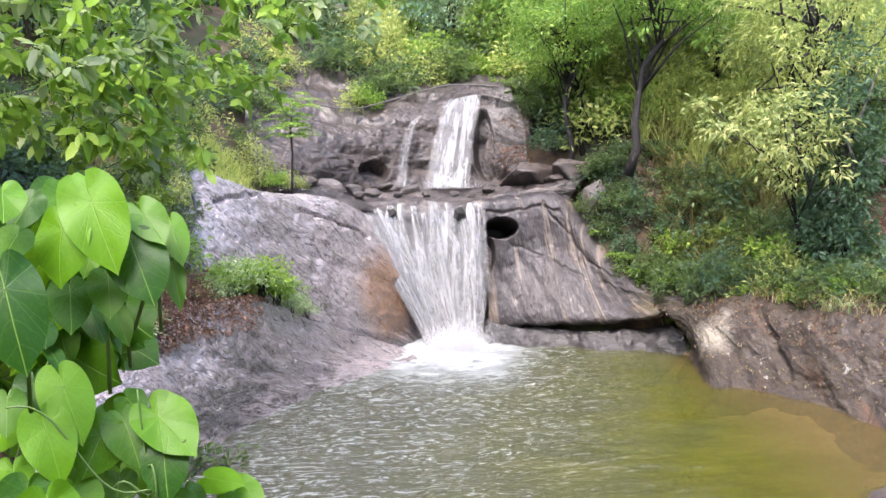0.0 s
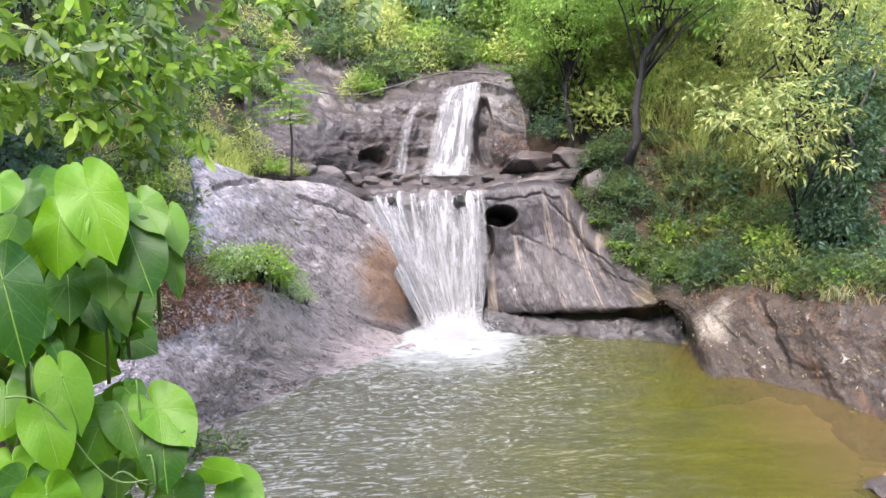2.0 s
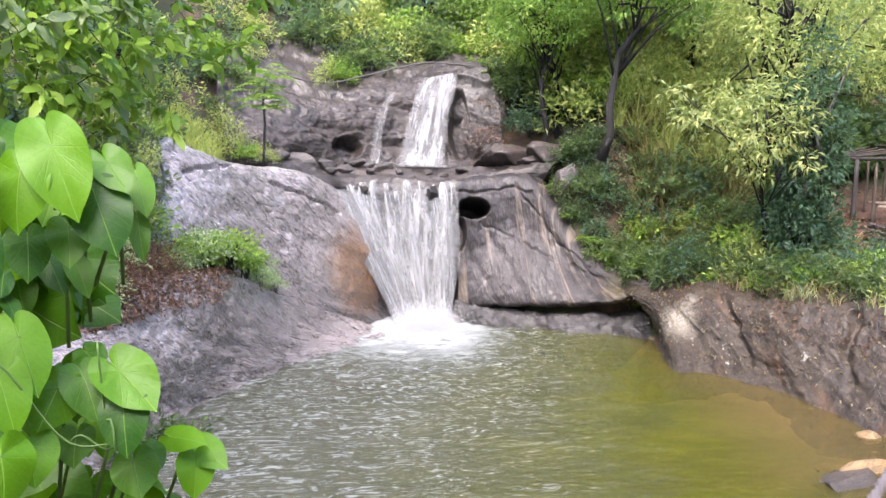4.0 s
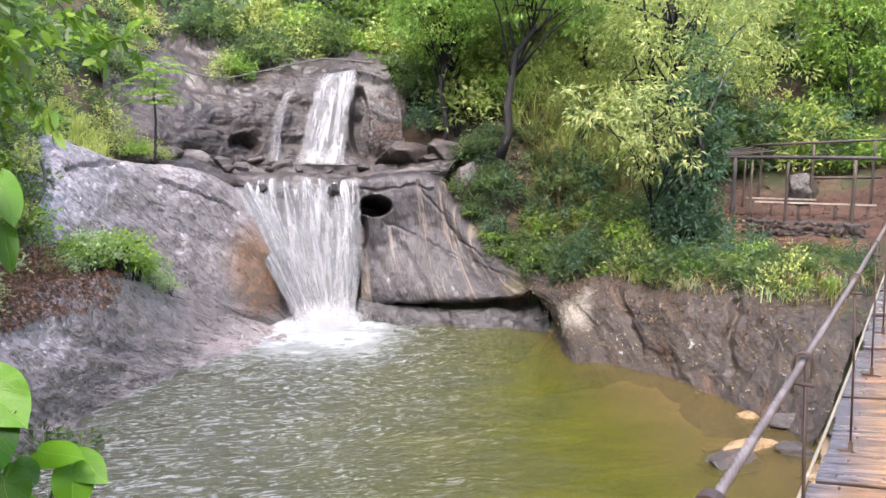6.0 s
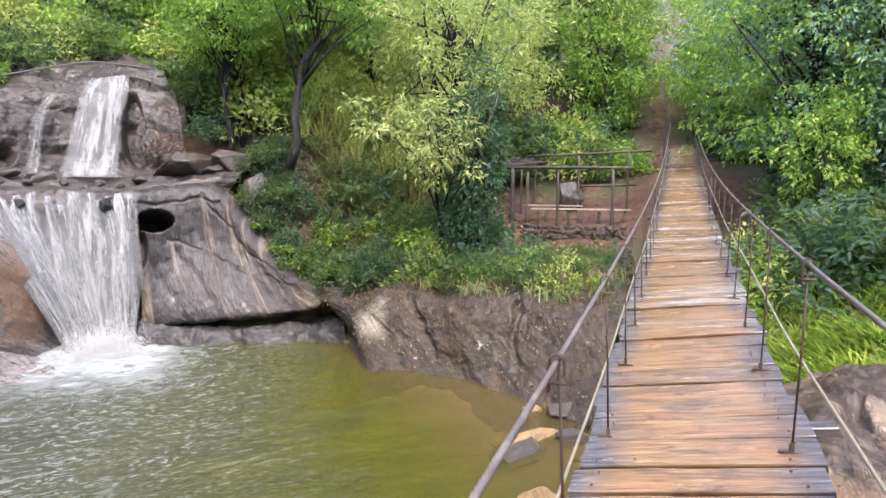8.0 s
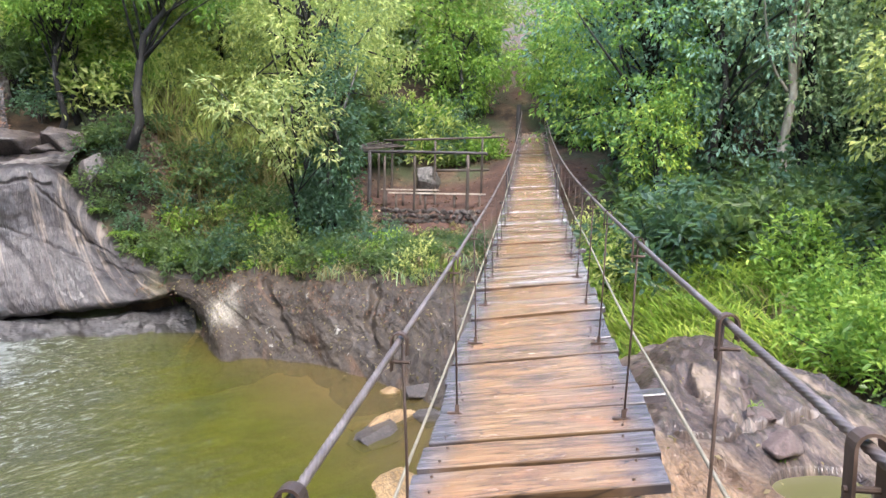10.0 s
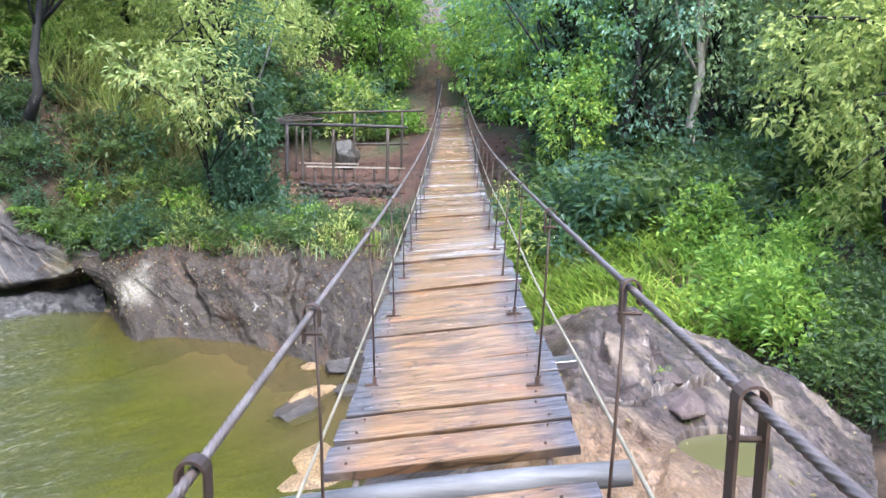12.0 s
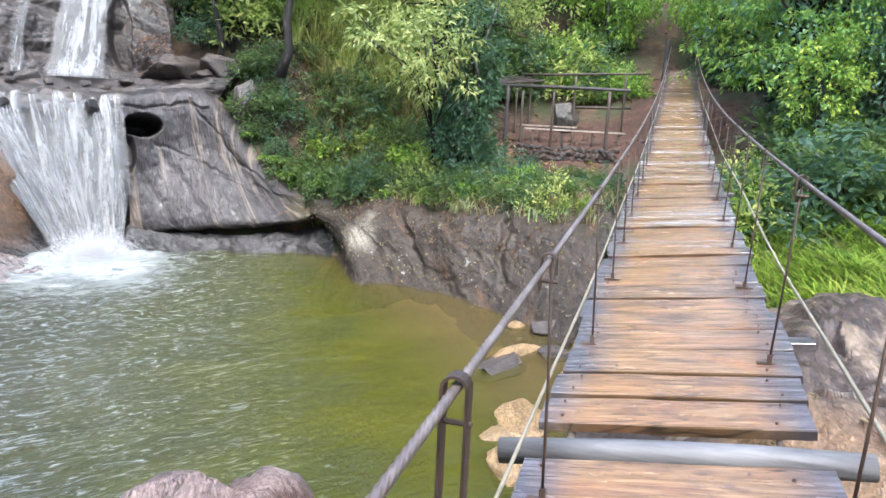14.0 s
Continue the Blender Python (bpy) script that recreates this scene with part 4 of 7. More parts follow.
def plank_material():
    """Worn boards: orange where feet polish them, grey at the ends, wet gloss."""
    k = Mat("deck_boards")
    info = k.add("ShaderNodeObjectInfo")
    sep = k.add("ShaderNodeSeparateXYZ")
    k.link(k.co, sep.inputs[0])
    shift = k.add("ShaderNodeVectorMath", operation="ADD")
    k.link(k.co, shift.inputs[0])
    rnd = k.add("ShaderNodeCombineXYZ")
    k.link(k.math("MULTIPLY", info.outputs["Random"], 37.0), rnd.inputs[0])
    k.link(k.math("MULTIPLY", info.outputs["Random"], 91.0), rnd.inputs[2])
    k.link(rnd.outputs[0], shift.inputs[1])
    grain = k.noise(4, 9, 0.7, stretch=(0.7, 9, 9), co=shift.outputs[0], warp=0.6)
    broad = k.noise(1.6, 4, 0.55, co=shift.outputs[0])
    grey = k.ramp(grain, [(0.29, (0.022, 0.018, 0.019)), (0.5, (0.085, 0.073, 0.078)), (0.73, (0.2, 0.18, 0.188))])
    worn = k.ramp(grain, [(0.28, (0.07, 0.037, 0.017)), (0.5, (0.195, 0.110, 0.050)), (0.74, (0.36, 0.245, 0.135))])
    edge = k.math("ADD", k.math("ABSOLUTE", sep.outputs[0]), k.math("MULTIPLY", broad, 0.34))
    middle = k.span(edge, 0.69, 0.50)
    tint = k.math("MULTIPLY", middle, k.span(k.math("ADD", k.math("MULTIPLY", info.outputs["Random"], 0.6), k.math("MULTIPLY", broad, 0.6)), 0.05, 0.34))
    gen = k.add("ShaderNodeSeparateXYZ")
    k.link(k.add("ShaderNodeTexCoord").outputs["Generated"], gen.inputs[0])
    # board edges darkened: the shade of the seams put into the colour
    seam_shade = k.span(k.math("ADD", k.math("ABSOLUTE", k.math("SUBTRACT", gen.outputs[1], 0.5)), k.math("MULTIPLY", grain, 0.07)), 0.47, 0.525)
    stain = k.span(k.noise(3.0, 6, 0.7, stretch=(0.8, 2.2, 1), co=shift.outputs[0], warp=1.0), 0.48, 0.62, 0.0, 0.62)
    split = k.span(k.math("ABSOLUTE", k.math("SUBTRACT", k.noise(1.1, 3, 0.5, stretch=(0.5, 7, 1), co=shift.outputs[0], warp=0.5), 0.56)), 0.0, 0.006, 0.8, 0.0)
    wood = k.mix(stain, k.mix(tint, grey, worn), k.mix(tint, (0.05, 0.04, 0.043), (0.075, 0.042, 0.028)))
    orange = k.math("MULTIPLY", tint, k.span(k.noise(1.9, 4, 0.6, stretch=(0.8, 1.6, 1), co=shift.outputs[0], warp=0.8), 0.52, 0.66, 0.0, 0.32))
    wood = k.mix(orange, wood, (0.30, 0.125, 0.045))
    # random boards paled: sky reflected off wet wood, put into the colour
    sky_sheen = k.math("MULTIPLY", k.span(info.outputs["Random"], 0.70, 0.80), k.span(k.noise(1.4, 5, 0.6, stretch=(0.6, 4, 1), co=shift.outputs[0], warp=0.6), 0.42, 0.62, 0.0, 0.75))
    wood = k.mix(sky_sheen, wood, (0.34, 0.325, 0.31))
    wood = k.mix(split, wood, (0.012, 0.009, 0.008))
    k.base(k.mix(k.math("MULTIPLY", seam_shade, 0.65), wood, (0.010, 0.008, 0.007)))
    k.set("Roughness", k.math("MAXIMUM", k.span(k.noise(2.3, 6, 0.6, stretch=(1, 3, 1), co=shift.outputs[0]), 0.35, 0.65, 0.06, 0.30), seam_shade))
    k.set("Specular IOR Level", k.span(seam_shade, 0.0, 1.0, 0.65, 0.1))
    k.bump(grain, 0.5, 0.009)
    return k.m


PLANK = plank_material()
STEEL = plain_material("wire_rope_steel", [(0.3, (0.07, 0.048, 0.04)), (0.55, (0.17, 0.135, 0.12)), (0.75, (0.28, 0.25, 0.235))], 14, 0.5, 0.5, bump=0.3, depth=0.004)
RUST = plain_material("rusty_iron", [(0.3, (0.025, 0.018, 0.016)), (0.55, (0.08, 0.052, 0.04)), (0.75, (0.16, 0.11, 0.085))], 12, 0.6, 0.4, bump=0.5, depth=0.004)
ROPE = plain_material("thin_cable", [(0.3, (0.14, 0.12, 0.08)), (0.55, (0.26, 0.23, 0.17)), (0.75, (0.36, 0.33, 0.26))], 20, 0.6, 0.2, bump=0.3, depth=0.003)
LOG = plain_material("grey_log", [(0.36, (0.02, 0.019, 0.02)), (0.46, (0.065, 0.063, 0.066)), (0.56, (0.12, 0.118, 0.123)), (0.7, (0.2, 0.197, 0.204))], 5, 0.55, bump=0.6, depth=0.008, stretch=(0.22, 3.0, 3.0))

NAIL = None
bridge = tagged(new("footbridge"), "narrow suspension footbridge of worn wet planks on steel cables", "bridge")
bridge.matrix_world = BRIDGE


def plank_mesh(length, width, thick, rng):
    """A sawn board, x along, with worn ends and slightly wavy edges; 2 x 7 ring vertices."""
    bm = bmesh.new()
    n = 6
    rings = []
    for i in range(n + 1):
        x = (i / n - 0.5) * length
        wob = rng.uniform(-0.006, 0.006)
        ww = width / 2 - (0.012 if i in (0, n) else 0) * rng.random()
        zz = rng.uniform(-0.004, 0.004)
        b = 0.006
        prof = [(-ww, -thick), (-ww, -b), (-ww + b, 0), (ww - b, 0), (ww, -b), (ww, -thick)]
        rings.append([bm.verts.new((x, wob + y, zz + z)) for y, z in prof])
    for p, q in zip(rings, rings[1:]):
        for k in range(6):
            bm.faces.new((p[k], q[k], q[(k + 1) % 6], p[(k + 1) % 6]))
    bm.faces.new(rings[0])
    bm.faces.new(rings[-1][::-1])
    me = bpy.data.meshes.new("plank")
    bm.to_mesh(me)
    bm.free()
    me.materials.append(PLANK)
    return me


def nail_mesh():
    bm = bmesh.new()
    bmesh.ops.create_cone(bm, cap_ends=True, segments=8, radius1=0.008, radius2=0.005, depth=0.012)
    me = bpy.data.meshes.new("nail")
    bm.to_mesh(me)
    bm.free()
    me.materials.append(RUST)
    return me


def build_deck():
    rng = random.Random(11)
    board_meshes = {}
    s, count = 0.2, 0
    edges = [0.2, 0.62, 1.05, 1.42, 1.95, 2.32, 2.72, 3.02, 3.30, 3.58, 3.92, 4.24, 4.56, 4.92]
    widths = [b - a_ for a_, b in zip(edges, edges[1:])]
    while s < SPAN:
        w = widths[count] if count < len(widths) else rng.choice((0.22, 0.26, 0.3, 0.34, 0.4))
        kind = (round(w, 2), rng.randrange(3))
        length = 1.13 if s < 12 else 1.08
        if kind not in board_meshes:
            board_meshes[kind] = plank_mesh(length, w - rng.uniform(0.007, 0.018), 0.045, rng)
        ob = new("plank", board_meshes[kind])
        ob.parent = bridge
        c = s + w / 2
        slope = math.atan((deck_z(c + 0.1) - deck_z(c - 0.1)) / 0.2)
        tilt = -math.atan(lean(c))
        ob.matrix_basis = Matrix.Translation(on_deck(rng.uniform(-0.025, 0.025), c, rng.uniform(-0.008, 0.02))) @ Euler((slope + rng.uniform(-0.02, 0.02), tilt, rng.uniform(-0.018, 0.018))).to_matrix().to_4x4()
        if c < 6:
            for lat in (-0.46, 0.44):
                for off in (-0.28, 0.28):
                    nail = new("nail", NAIL)
                    nail.parent = ob
                    nail.matrix_basis = Matrix.Translation((lat + rng.uniform(-0.03, 0.03), off * w + rng.uniform(-0.02, 0.02), 0.004))
        s += w
        count += 1
        if abs(s - 2.72) < 0.01:
            s, count = 3.02, count + 1
    return count


NAIL = nail_mesh()
build_deck()
beam_mesh = plank_mesh(1.28, 0.13, 0.05, random.Random(4))
for s_beam, lat in ((4.26, 0.1), (9.6, 0.04), (15.2, -0.04)):
    ob = new("crossbeam", beam_mesh)
    ob.parent = bridge
    ob.matrix_basis = Matrix.Translation(on_deck(lat, s_beam, -0.055)) @ Euler((0, -math.atan(lean(s_beam)), 0.01)).to_matrix().to_4x4()


def cable(name, points, radius, material, label, twist=0):
    """A steel rope along points; twist adds wound strands as ridges."""
    n = 260 if twist else 90
    path = catmull(points, n)
    if not twist:
        return part(name, tube(path, radius, 8), material, bridge, label, True)
    bm = bmesh.new()
    steps = np.r_[0, np.cumsum(np.linalg.norm(np.diff(path, axis=0), axis=1))]
    fine = np.r_[np.arange(0, 6, 0.006), np.arange(6, 10, 0.02), np.arange(10, steps[-1], 0.25)]
    pts_ = np.stack([np.interp(fine, steps, path[:, k]) for k in range(3)], 1)
    sides = 24
    rings = []
    for i, p in enumerate(pts_):
        d = Vector(pts_[min(i + 1, len(pts_) - 1)] - pts_[max(i - 1, 0)]).normalized()
        u = Vector((0, 0, 1)).cross(d).normalized()
        v = d.cross(u)
        ring = []
        for q in range(sides):
            ang = 2 * math.pi * q / sides
            rr = radius * (0.7 + 0.36 * abs(math.cos(3 * (ang + twist * fine[i]))))
            ring.append(bm.verts.new(Vector(p) + (u * math.cos(ang) + v * math.sin(ang)) * rr))
        rings.append(ring)
    for a_, b_ in zip(rings, rings[1:]):
        for q in range(sides):
            bm.faces.new((a_[q], a_[(q + 1) % sides], b_[(q + 1) % sides], b_[q]))
    return part(name, bm, material, bridge, label, True)


def rail_h(side, s):
    base_h = 0.93 if side < 0 else 1.09
    return deck_z(s) + base_h - 0.004 * s + (0.14 * max(0, (s - 20) / 12) ** 2) + (0.18 * max(0, (s - 12) / 20) if side > 0 else 0.1 * max(0, (s - 14) / 18))


for side in (-1, 1):
    stops = [-1.5, 0.5, 2.5, 4.5, 7, 10, 14, 18, 22, 26, 29, SPAN]
    cable("hand_cable", [(side * 0.47, s, rail_h(side, s)) for s in stops], 0.0105, STEEL, "twisted grey steel hand cable", 36)
    low = 0.33 if side < 0 else 0.57
    cable("side_cable", [(side * 0.5, s, deck_z(s) + low + 0.02 * math.sin(s)) for s in stops], 0.007, ROPE, "thin pale side cable")
    cable("deck_cable", [(side * 0.42, s, on_deck(side * 0.42, s).z - 0.075) for s in stops], 0.016, STEEL, "")

HOOKS_L = [2.35, 4.0, 5.4, 6.6, 7.8, 9.0, 10.3, 11.6, 13, 14.5, 16, 17.5, 19, 20.5, 22, 23.5, 25, 27, 29, 31]
for side in (-1, 1):
    for j, s in enumerate(HOOKS_L):
        s = s - (0.28 if side > 0 else 0)
        foot, head = on_deck(side * 0.44, s, 0.012), Vector((side * 0.47, s - 0.05 * (j % 2), rail_h(side, s)))
        rod = part("hanger", tube([foot, foot.lerp(head, 0.5) + Vector((0.004, 0.006, 0)), head], 0.0055, 8), RUST, bridge, "thin rusty hanger rod", True)
        bm = bmesh.new()
        bmesh.ops.create_cube(bm, size=1, matrix=Matrix.Translation(foot) @ Matrix.Diagonal((0.11, 0.03, 0.012, 1)))
        bmesh.ops.create_cube(bm, size=1, matrix=Matrix.Translation(foot + Vector((0, 0, 0.025))) @ Matrix.Diagonal((0.022, 0.022, 0.05, 1)))
        part("hook_plate", bm, RUST, rod)


def clamp(side, s, drop):
    """A bent flat strap over the hand cable, with its two legs and a cross bar."""
    top = Vector((side * 0.47, s, rail_h(side, s)))
    bm = bmesh.new()
    w, t, r = 0.036, 0.006, 0.022
    prof = [(-r, -drop)] + [(-r * math.cos(q), r * math.sin(q)) for q in np.linspace(0, math.pi, 9)] + [(r, -drop * 0.45)]
    rings = []
    for x, z in prof:
        k = math.hypot(x, max(z, 0)) or 1
        nx, nz = (x / k, max(z, 0) / k)
        rings.append([bm.verts.new(top + Vector((x + nx * a_, b_, z + nz * a_))) for a_, b_ in ((0, -w / 2), (t, -w / 2), (t, w / 2), (0, w / 2))])
    for p, q in zip(rings, rings[1:]):
        for k in range(4):
            bm.faces.new((p[k], p[(k + 1) % 4], q[(k + 1) % 4], q[k]))
    bm.faces.new(rings[0][::-1])
    bm.faces.new(rings[-1])
    tube([top + Vector((-r - 0.012, 0, -0.07)), top + Vector((r + 0.012, 0, -0.07))], 0.006, 8, bm)
    bmesh.ops.recalc_face_normals(bm, faces=bm.faces)
    return part("cable_clamp", bm, RUST, bridge, "bent rusty strap clamped over the cable")


clamp(-1, 1.22, 0.9)
clamp(1, 1.2, 1.05)
for side in (-1, 1):
    for s in HOOKS_L[:8]:
        clamp(side, s - (0.33 if side > 0 else 0.05), 0.10)

# log across the deck and the far tower posts
bm = tube([on_deck(-0.70, 2.85, -0.06), on_deck(-0.2, 2.86, -0.055), on_deck(0.3, 2.86, -0.055), on_deck(0.72, 2.85, -0.06)], [0.055, 0.06, 0.058, 0.052], 16)
part("cross_log", bm, LOG, bridge, "smooth weathered grey log across the deck", True)
for side in (-1, 1):
    foot = on_deck(side * 0.62, SPAN - 0.3, -0.9)
    part("tower_post", tube([foot, foot + Vector((-side * 0.02, 0, 2.15))], [0.12, 0.1], 10), BARK, bridge, "dark timber post at the far end", True)
    foot = on_deck(side * 0.56, 16.6, -1.6)
    part("tower_post", tube([foot, foot + Vector((-side * 0.01, 0, 2.15))], [0.05, 0.045], 8), BARK, bridge, "", True)

# ---- open picnic shelter of rough poles ----
POLE = plain_material("weathered_pole", [(0.3, (0.02, 0.015, 0.012)), (0.55, (0.06, 0.045, 0.036)), (0.75, (0.14, 0.115, 0.095))], 6, 0.8, bump=0.5, depth=0.01, stretch=(1, 1, 0.2))
DARKPOLE = plain_material("dark_pole", [(0.3, (0.02, 0.018, 0.018)), (0.6, (0.06, 0.05, 0.05)), (0.8, (0.12, 0.1, 0.1))], 6, 0.75, bump=0.4, depth=0.01)
shelter = tagged(new("shelter_frame"), "open shelter frame of rough weathered poles on a terrace", "shelter")


def pole(name, a_, b_, r, material=None, sag=0.0):
    a_, b_ = Vector(a_), Vector(b_)
    m = a_.lerp(b_, 0.5) + Vector((0.02, 0.02, -sag))
    return part(name, tube([a_, a_.lerp(m, 0.5), m, m.lerp(b_, 0.5), b_], [r, r, r * 0.95, r * 0.92, r * 0.85], 8), material or POLE, shelter, "", True)


for x, y, z0, z1, r, mt in ((13.28, 21.8, 3.5, 5.6, 0.075, DARKPOLE), (15.14, 18.68, 3.3, 5.5, 0.06, POLE), (13.45, 21.1, 3.4, 5.45, 0.05, POLE), (14.02, 20.13, 3.4, 5.45, 0.045, POLE), (17.42, 20.7, 3.9, 6.2, 0.045, POLE), (15.3, 23.5, 3.9, 6.1, 0.05, POLE), (14.2, 22.7, 3.8, 5.7, 0.045, POLE), (16.3, 22.1, 3.9, 6.1, 0.045, POLE)):
    pole("post", (x, y, z0), (x + 0.03, y, z1), r, mt)
pole("beam", (12.7, 22.9, 5.62), (15.5, 18.1, 5.55), 0.055, DARKPOLE, -0.02)
pole("beam", (15.1, 23.7, 6.12), (18.0, 20.1, 6.25), 0.045, POLE)
pole("beam", (16.4, 22.6, 5.0), (17.8, 20.7, 5.05), 0.05, POLE)
for j in range(5):
    pole("roof_pole", (12.75 + 0.13 * j, 22.7 + 0.1 * j, 5.66), (14.9 + 0.1 * j, 23.8 - 0.3 * j, 6.1 - 0.05 * j), 0.035, POLE)

bench = tagged(new("bench"), "long weathered plank bench on short posts", "bench")
for a_, b_ in (((13.6, 21.5, 4.32), (15.6, 20.9, 4.3)), ((13.5, 20.9, 4.22), (16.2, 19.0, 4.2))):
    bm = bmesh.new()
    d = Vector(b_) - Vector(a_)
    bmesh.ops.create_cube(bm, size=1, matrix=Matrix.Translation((Vector(a_) + Vector(b_)) / 2) @ d.to_track_quat("X", "Z").to_matrix().to_4x4() @ Matrix.Diagonal((d.length, 0.22, 0.05, 1)))
    bmesh.ops.bevel(bm, geom=bm.edges[:], offset=0.008, segments=1)
    part("seat", bm, PALE_BARK, bench)
    for f in (0.08, 0.38, 0.68, 0.94):
        p = Vector(a_).lerp(Vector(b_), f)
        part("leg", tube([(p.x, p.y, 3.45), (p.x, p.y, p.z - 0.02)], 0.045, 8), POLE, bench, "", True)

table = tagged(new("low_table"), "small blue-grey plank table among the undergrowth", "table")
for k in range(3):
    bm = bmesh.new()
    bmesh.ops.create_cube(bm, size=1, matrix=pose(19.4 + 0.11 * k, 15.9 - 0.12 * k, 4.72, 0, 0, 42) @ Matrix.Diagonal((1.1, 0.15, 0.04, 1)))
    bmesh.ops.bevel(bm, geom=bm.edges[:], offset=0.006, segments=1)
    part("board", bm, DARKPOLE, table)
for dx, dy in ((-0.32, -0.2), (0.3, 0.36), (-0.1, -0.46), (0.52, 0.1)):
    part("leg", tube([(19.5 + dx, 15.75 + dy, 4.1), (19.5 + dx, 15.75 + dy, 4.7)], 0.035, 8), POLE, table, "", True)

# ---- plants ----
RNG = np.random.default_rng(5)


def unit(v):
    return v / (np.linalg.norm(v, axis=-1, keepdims=True) + 1e-9)


def leaf_arrays(base, along, length, width, rng, fold=0.18, droop=0.22):
    """Folded, drooping leaves with a rounded outline: eight vertices each."""
    n = len(base)
    along = unit(along)
    side = unit(np.cross(along, unit(rng.normal(size=(n, 3)) + np.array([0, 0, 1.6]))))
    up = np.cross(side, along)
    L, W = np.broadcast_to(length, n)[:, None], np.broadcast_to(width, n)[:, None]
    low = np.array([0, 0, 1.0]) * L * droop
    m1, m2 = base + along * L * 0.28 - low * 0.1, base + along * L * 0.72 - low * 0.5
    tip = base + along * L - low
    s1, s2, lift = side * W * 0.46, side * W * 0.44, up * W * fold
    v = np.stack([base, m1 + s1 + lift, m2 + s2 + lift, tip, m2 - s2 + lift, m1 - s1 + lift, m1, m2], 1).reshape(-1, 3)
    o = (np.arange(n) * 8)[:, None, None]
    f = (np.array([[0, 6, 1], [6, 7, 2], [6, 2, 1], [7, 3, 2], [0, 5, 6], [6, 5, 4], [6, 4, 7], [7, 4, 3]])[None] + o).reshape(-1, 3)
    return v, f


def flat_leaves(base, along, length, width, rng):
    """Small folded leaves for far crowns: four vertices and two triangles each."""
    n = len(base)
    along = unit(along)
    side = unit(np.cross(along, unit(rng.normal(size=(n, 3)) + np.array([0, 0, 1.2]))))
    up = np.cross(side, along)
    L, W = np.broadcast_to(length, n)[:, None], np.broadcast_to(width, n)[:, None]
    mid = base + along * L * 0.5
    v = np.stack([base, mid + side * W * 0.5 + up * W * 0.2, base + along * L - np.array([0, 0, 0.15]) * L, mid - side * W * 0.5 + up * W * 0.2], 1).reshape(-1, 3)
    o = (np.arange(n) * 4)[:, None, None]
    f = (np.array([[0, 1, 2], [0, 2, 3]])[None] + o).reshape(-1, 3)
    return v, f


def clump_points(centres, spread, per, rng, flatten=0.6):
    """Leaf bases scattered round twig ends, and their outward directions."""
    n = len(centres)
    off = rng.normal(size=(n, per, 3)) * np.array([1, 1, flatten])
    off = unit(off) * (rng.random((n, per, 1)) ** 0.6) * np.broadcast_to(spread, n)[:, None, None]
    return (centres[:, None] + off).reshape(-1, 3), off.reshape(-1, 3)


def crown_centres(rng, size, count, hollow=0.45, seed=0.0):
    """Twig ends through a lumpy crown of the given half sizes, denser at its skin, with gaps."""
    d = unit(rng.normal(size=(count * 3, 3)))
    lump = np.array([noise.noise(Vector(p * 1.7 + seed)) for p in d])
    gap = np.array([noise.noise(Vector(p * 3.1 - seed)) for p in d])
    r = (hollow + (1 - hollow) * rng.random(len(d)) ** 0.45) * (1 + 0.75 * lump)
    keep = gap > -0.28
    return (d * r[:, None] * np.array(size))[keep][:count]


def branch_tubes(rng, base, top, radius, centres, limbs, wander=0.34, kinks=8):
    """Trunk with a few limbs reaching into the crown, as one bmesh."""
    bm = bmesh.new()
    base, top = Vector(base), Vector(top)
    pts_ = [base.lerp(top, k / kinks) + Vector((rng.normal() * 0.06, rng.normal() * 0.06, 0)) * (k > 0) * (top - base).length * wander for k in range(kinks + 1)]
    rad = [radius * (1.25 if k == 0 else 1 - 0.62 * k / kinks) for k in range(kinks + 1)]
    tube(pts_, rad, 9, bm)
    pick = rng.permutation(len(centres))[:limbs]
    for j in pick:
        c = Vector(centres[j])
        k = rng.uniform(0.35, 0.98)
        at = base.lerp(top, k) if k < 1 else top
        i = min(int(k * kinks), kinks - 1)
        at = pts_[i].lerp(pts_[i + 1], k * kinks - i)
        m = at.lerp(c, 0.5) + Vector((rng.normal() * 0.15, rng.normal() * 0.15, 0.15))
        tube([at, m, c], [radius * 0.38 * (1.1 - k * 0.5), radius * 0.22, 0.012], 6, bm)
    return bm


def make_tree(name, label, rng, height, size, twigs, per, leaf, ratio, spread, material, bark=None, radius=0.14, limbs=14, flatten=0.6, fine=False, seed=0.0, hollow=0.45, shift=(0, 0, 0), wander=0.34):
    """A tree thing at the origin: trunk with limbs, and a crown of single leaves."""
    tree = tagged(new(name), label, "tree")
    mid = np.array([0, 0, height - size[2] * 0.75]) + np.array(shift)
    cs = crown_centres(rng, size, twigs, hollow, seed) + mid
    top = (shift[0] * 0.6, shift[1] * 0.6, height - size[2] * 0.35)
    part("trunk", branch_tubes(rng, (0, 0, -0.4), top, radius, cs, limbs, wander), bark or BARK, tree, "", True)
    base, off = clump_points(cs, spread, per, rng, flatten)
    along = unit(off) + 0.35 * unit(base - mid) + rng.normal(size=base.shape) * 0.45 - np.array([0, 0, 0.35])
    L = leaf * rng.uniform(0.7, 1.25, len(base))
    v, f = (leaf_arrays if fine else flat_leaves)(base, along, L, L * ratio, rng)
    mesh_object("crown", v, f, material, False, tree)
    return tree


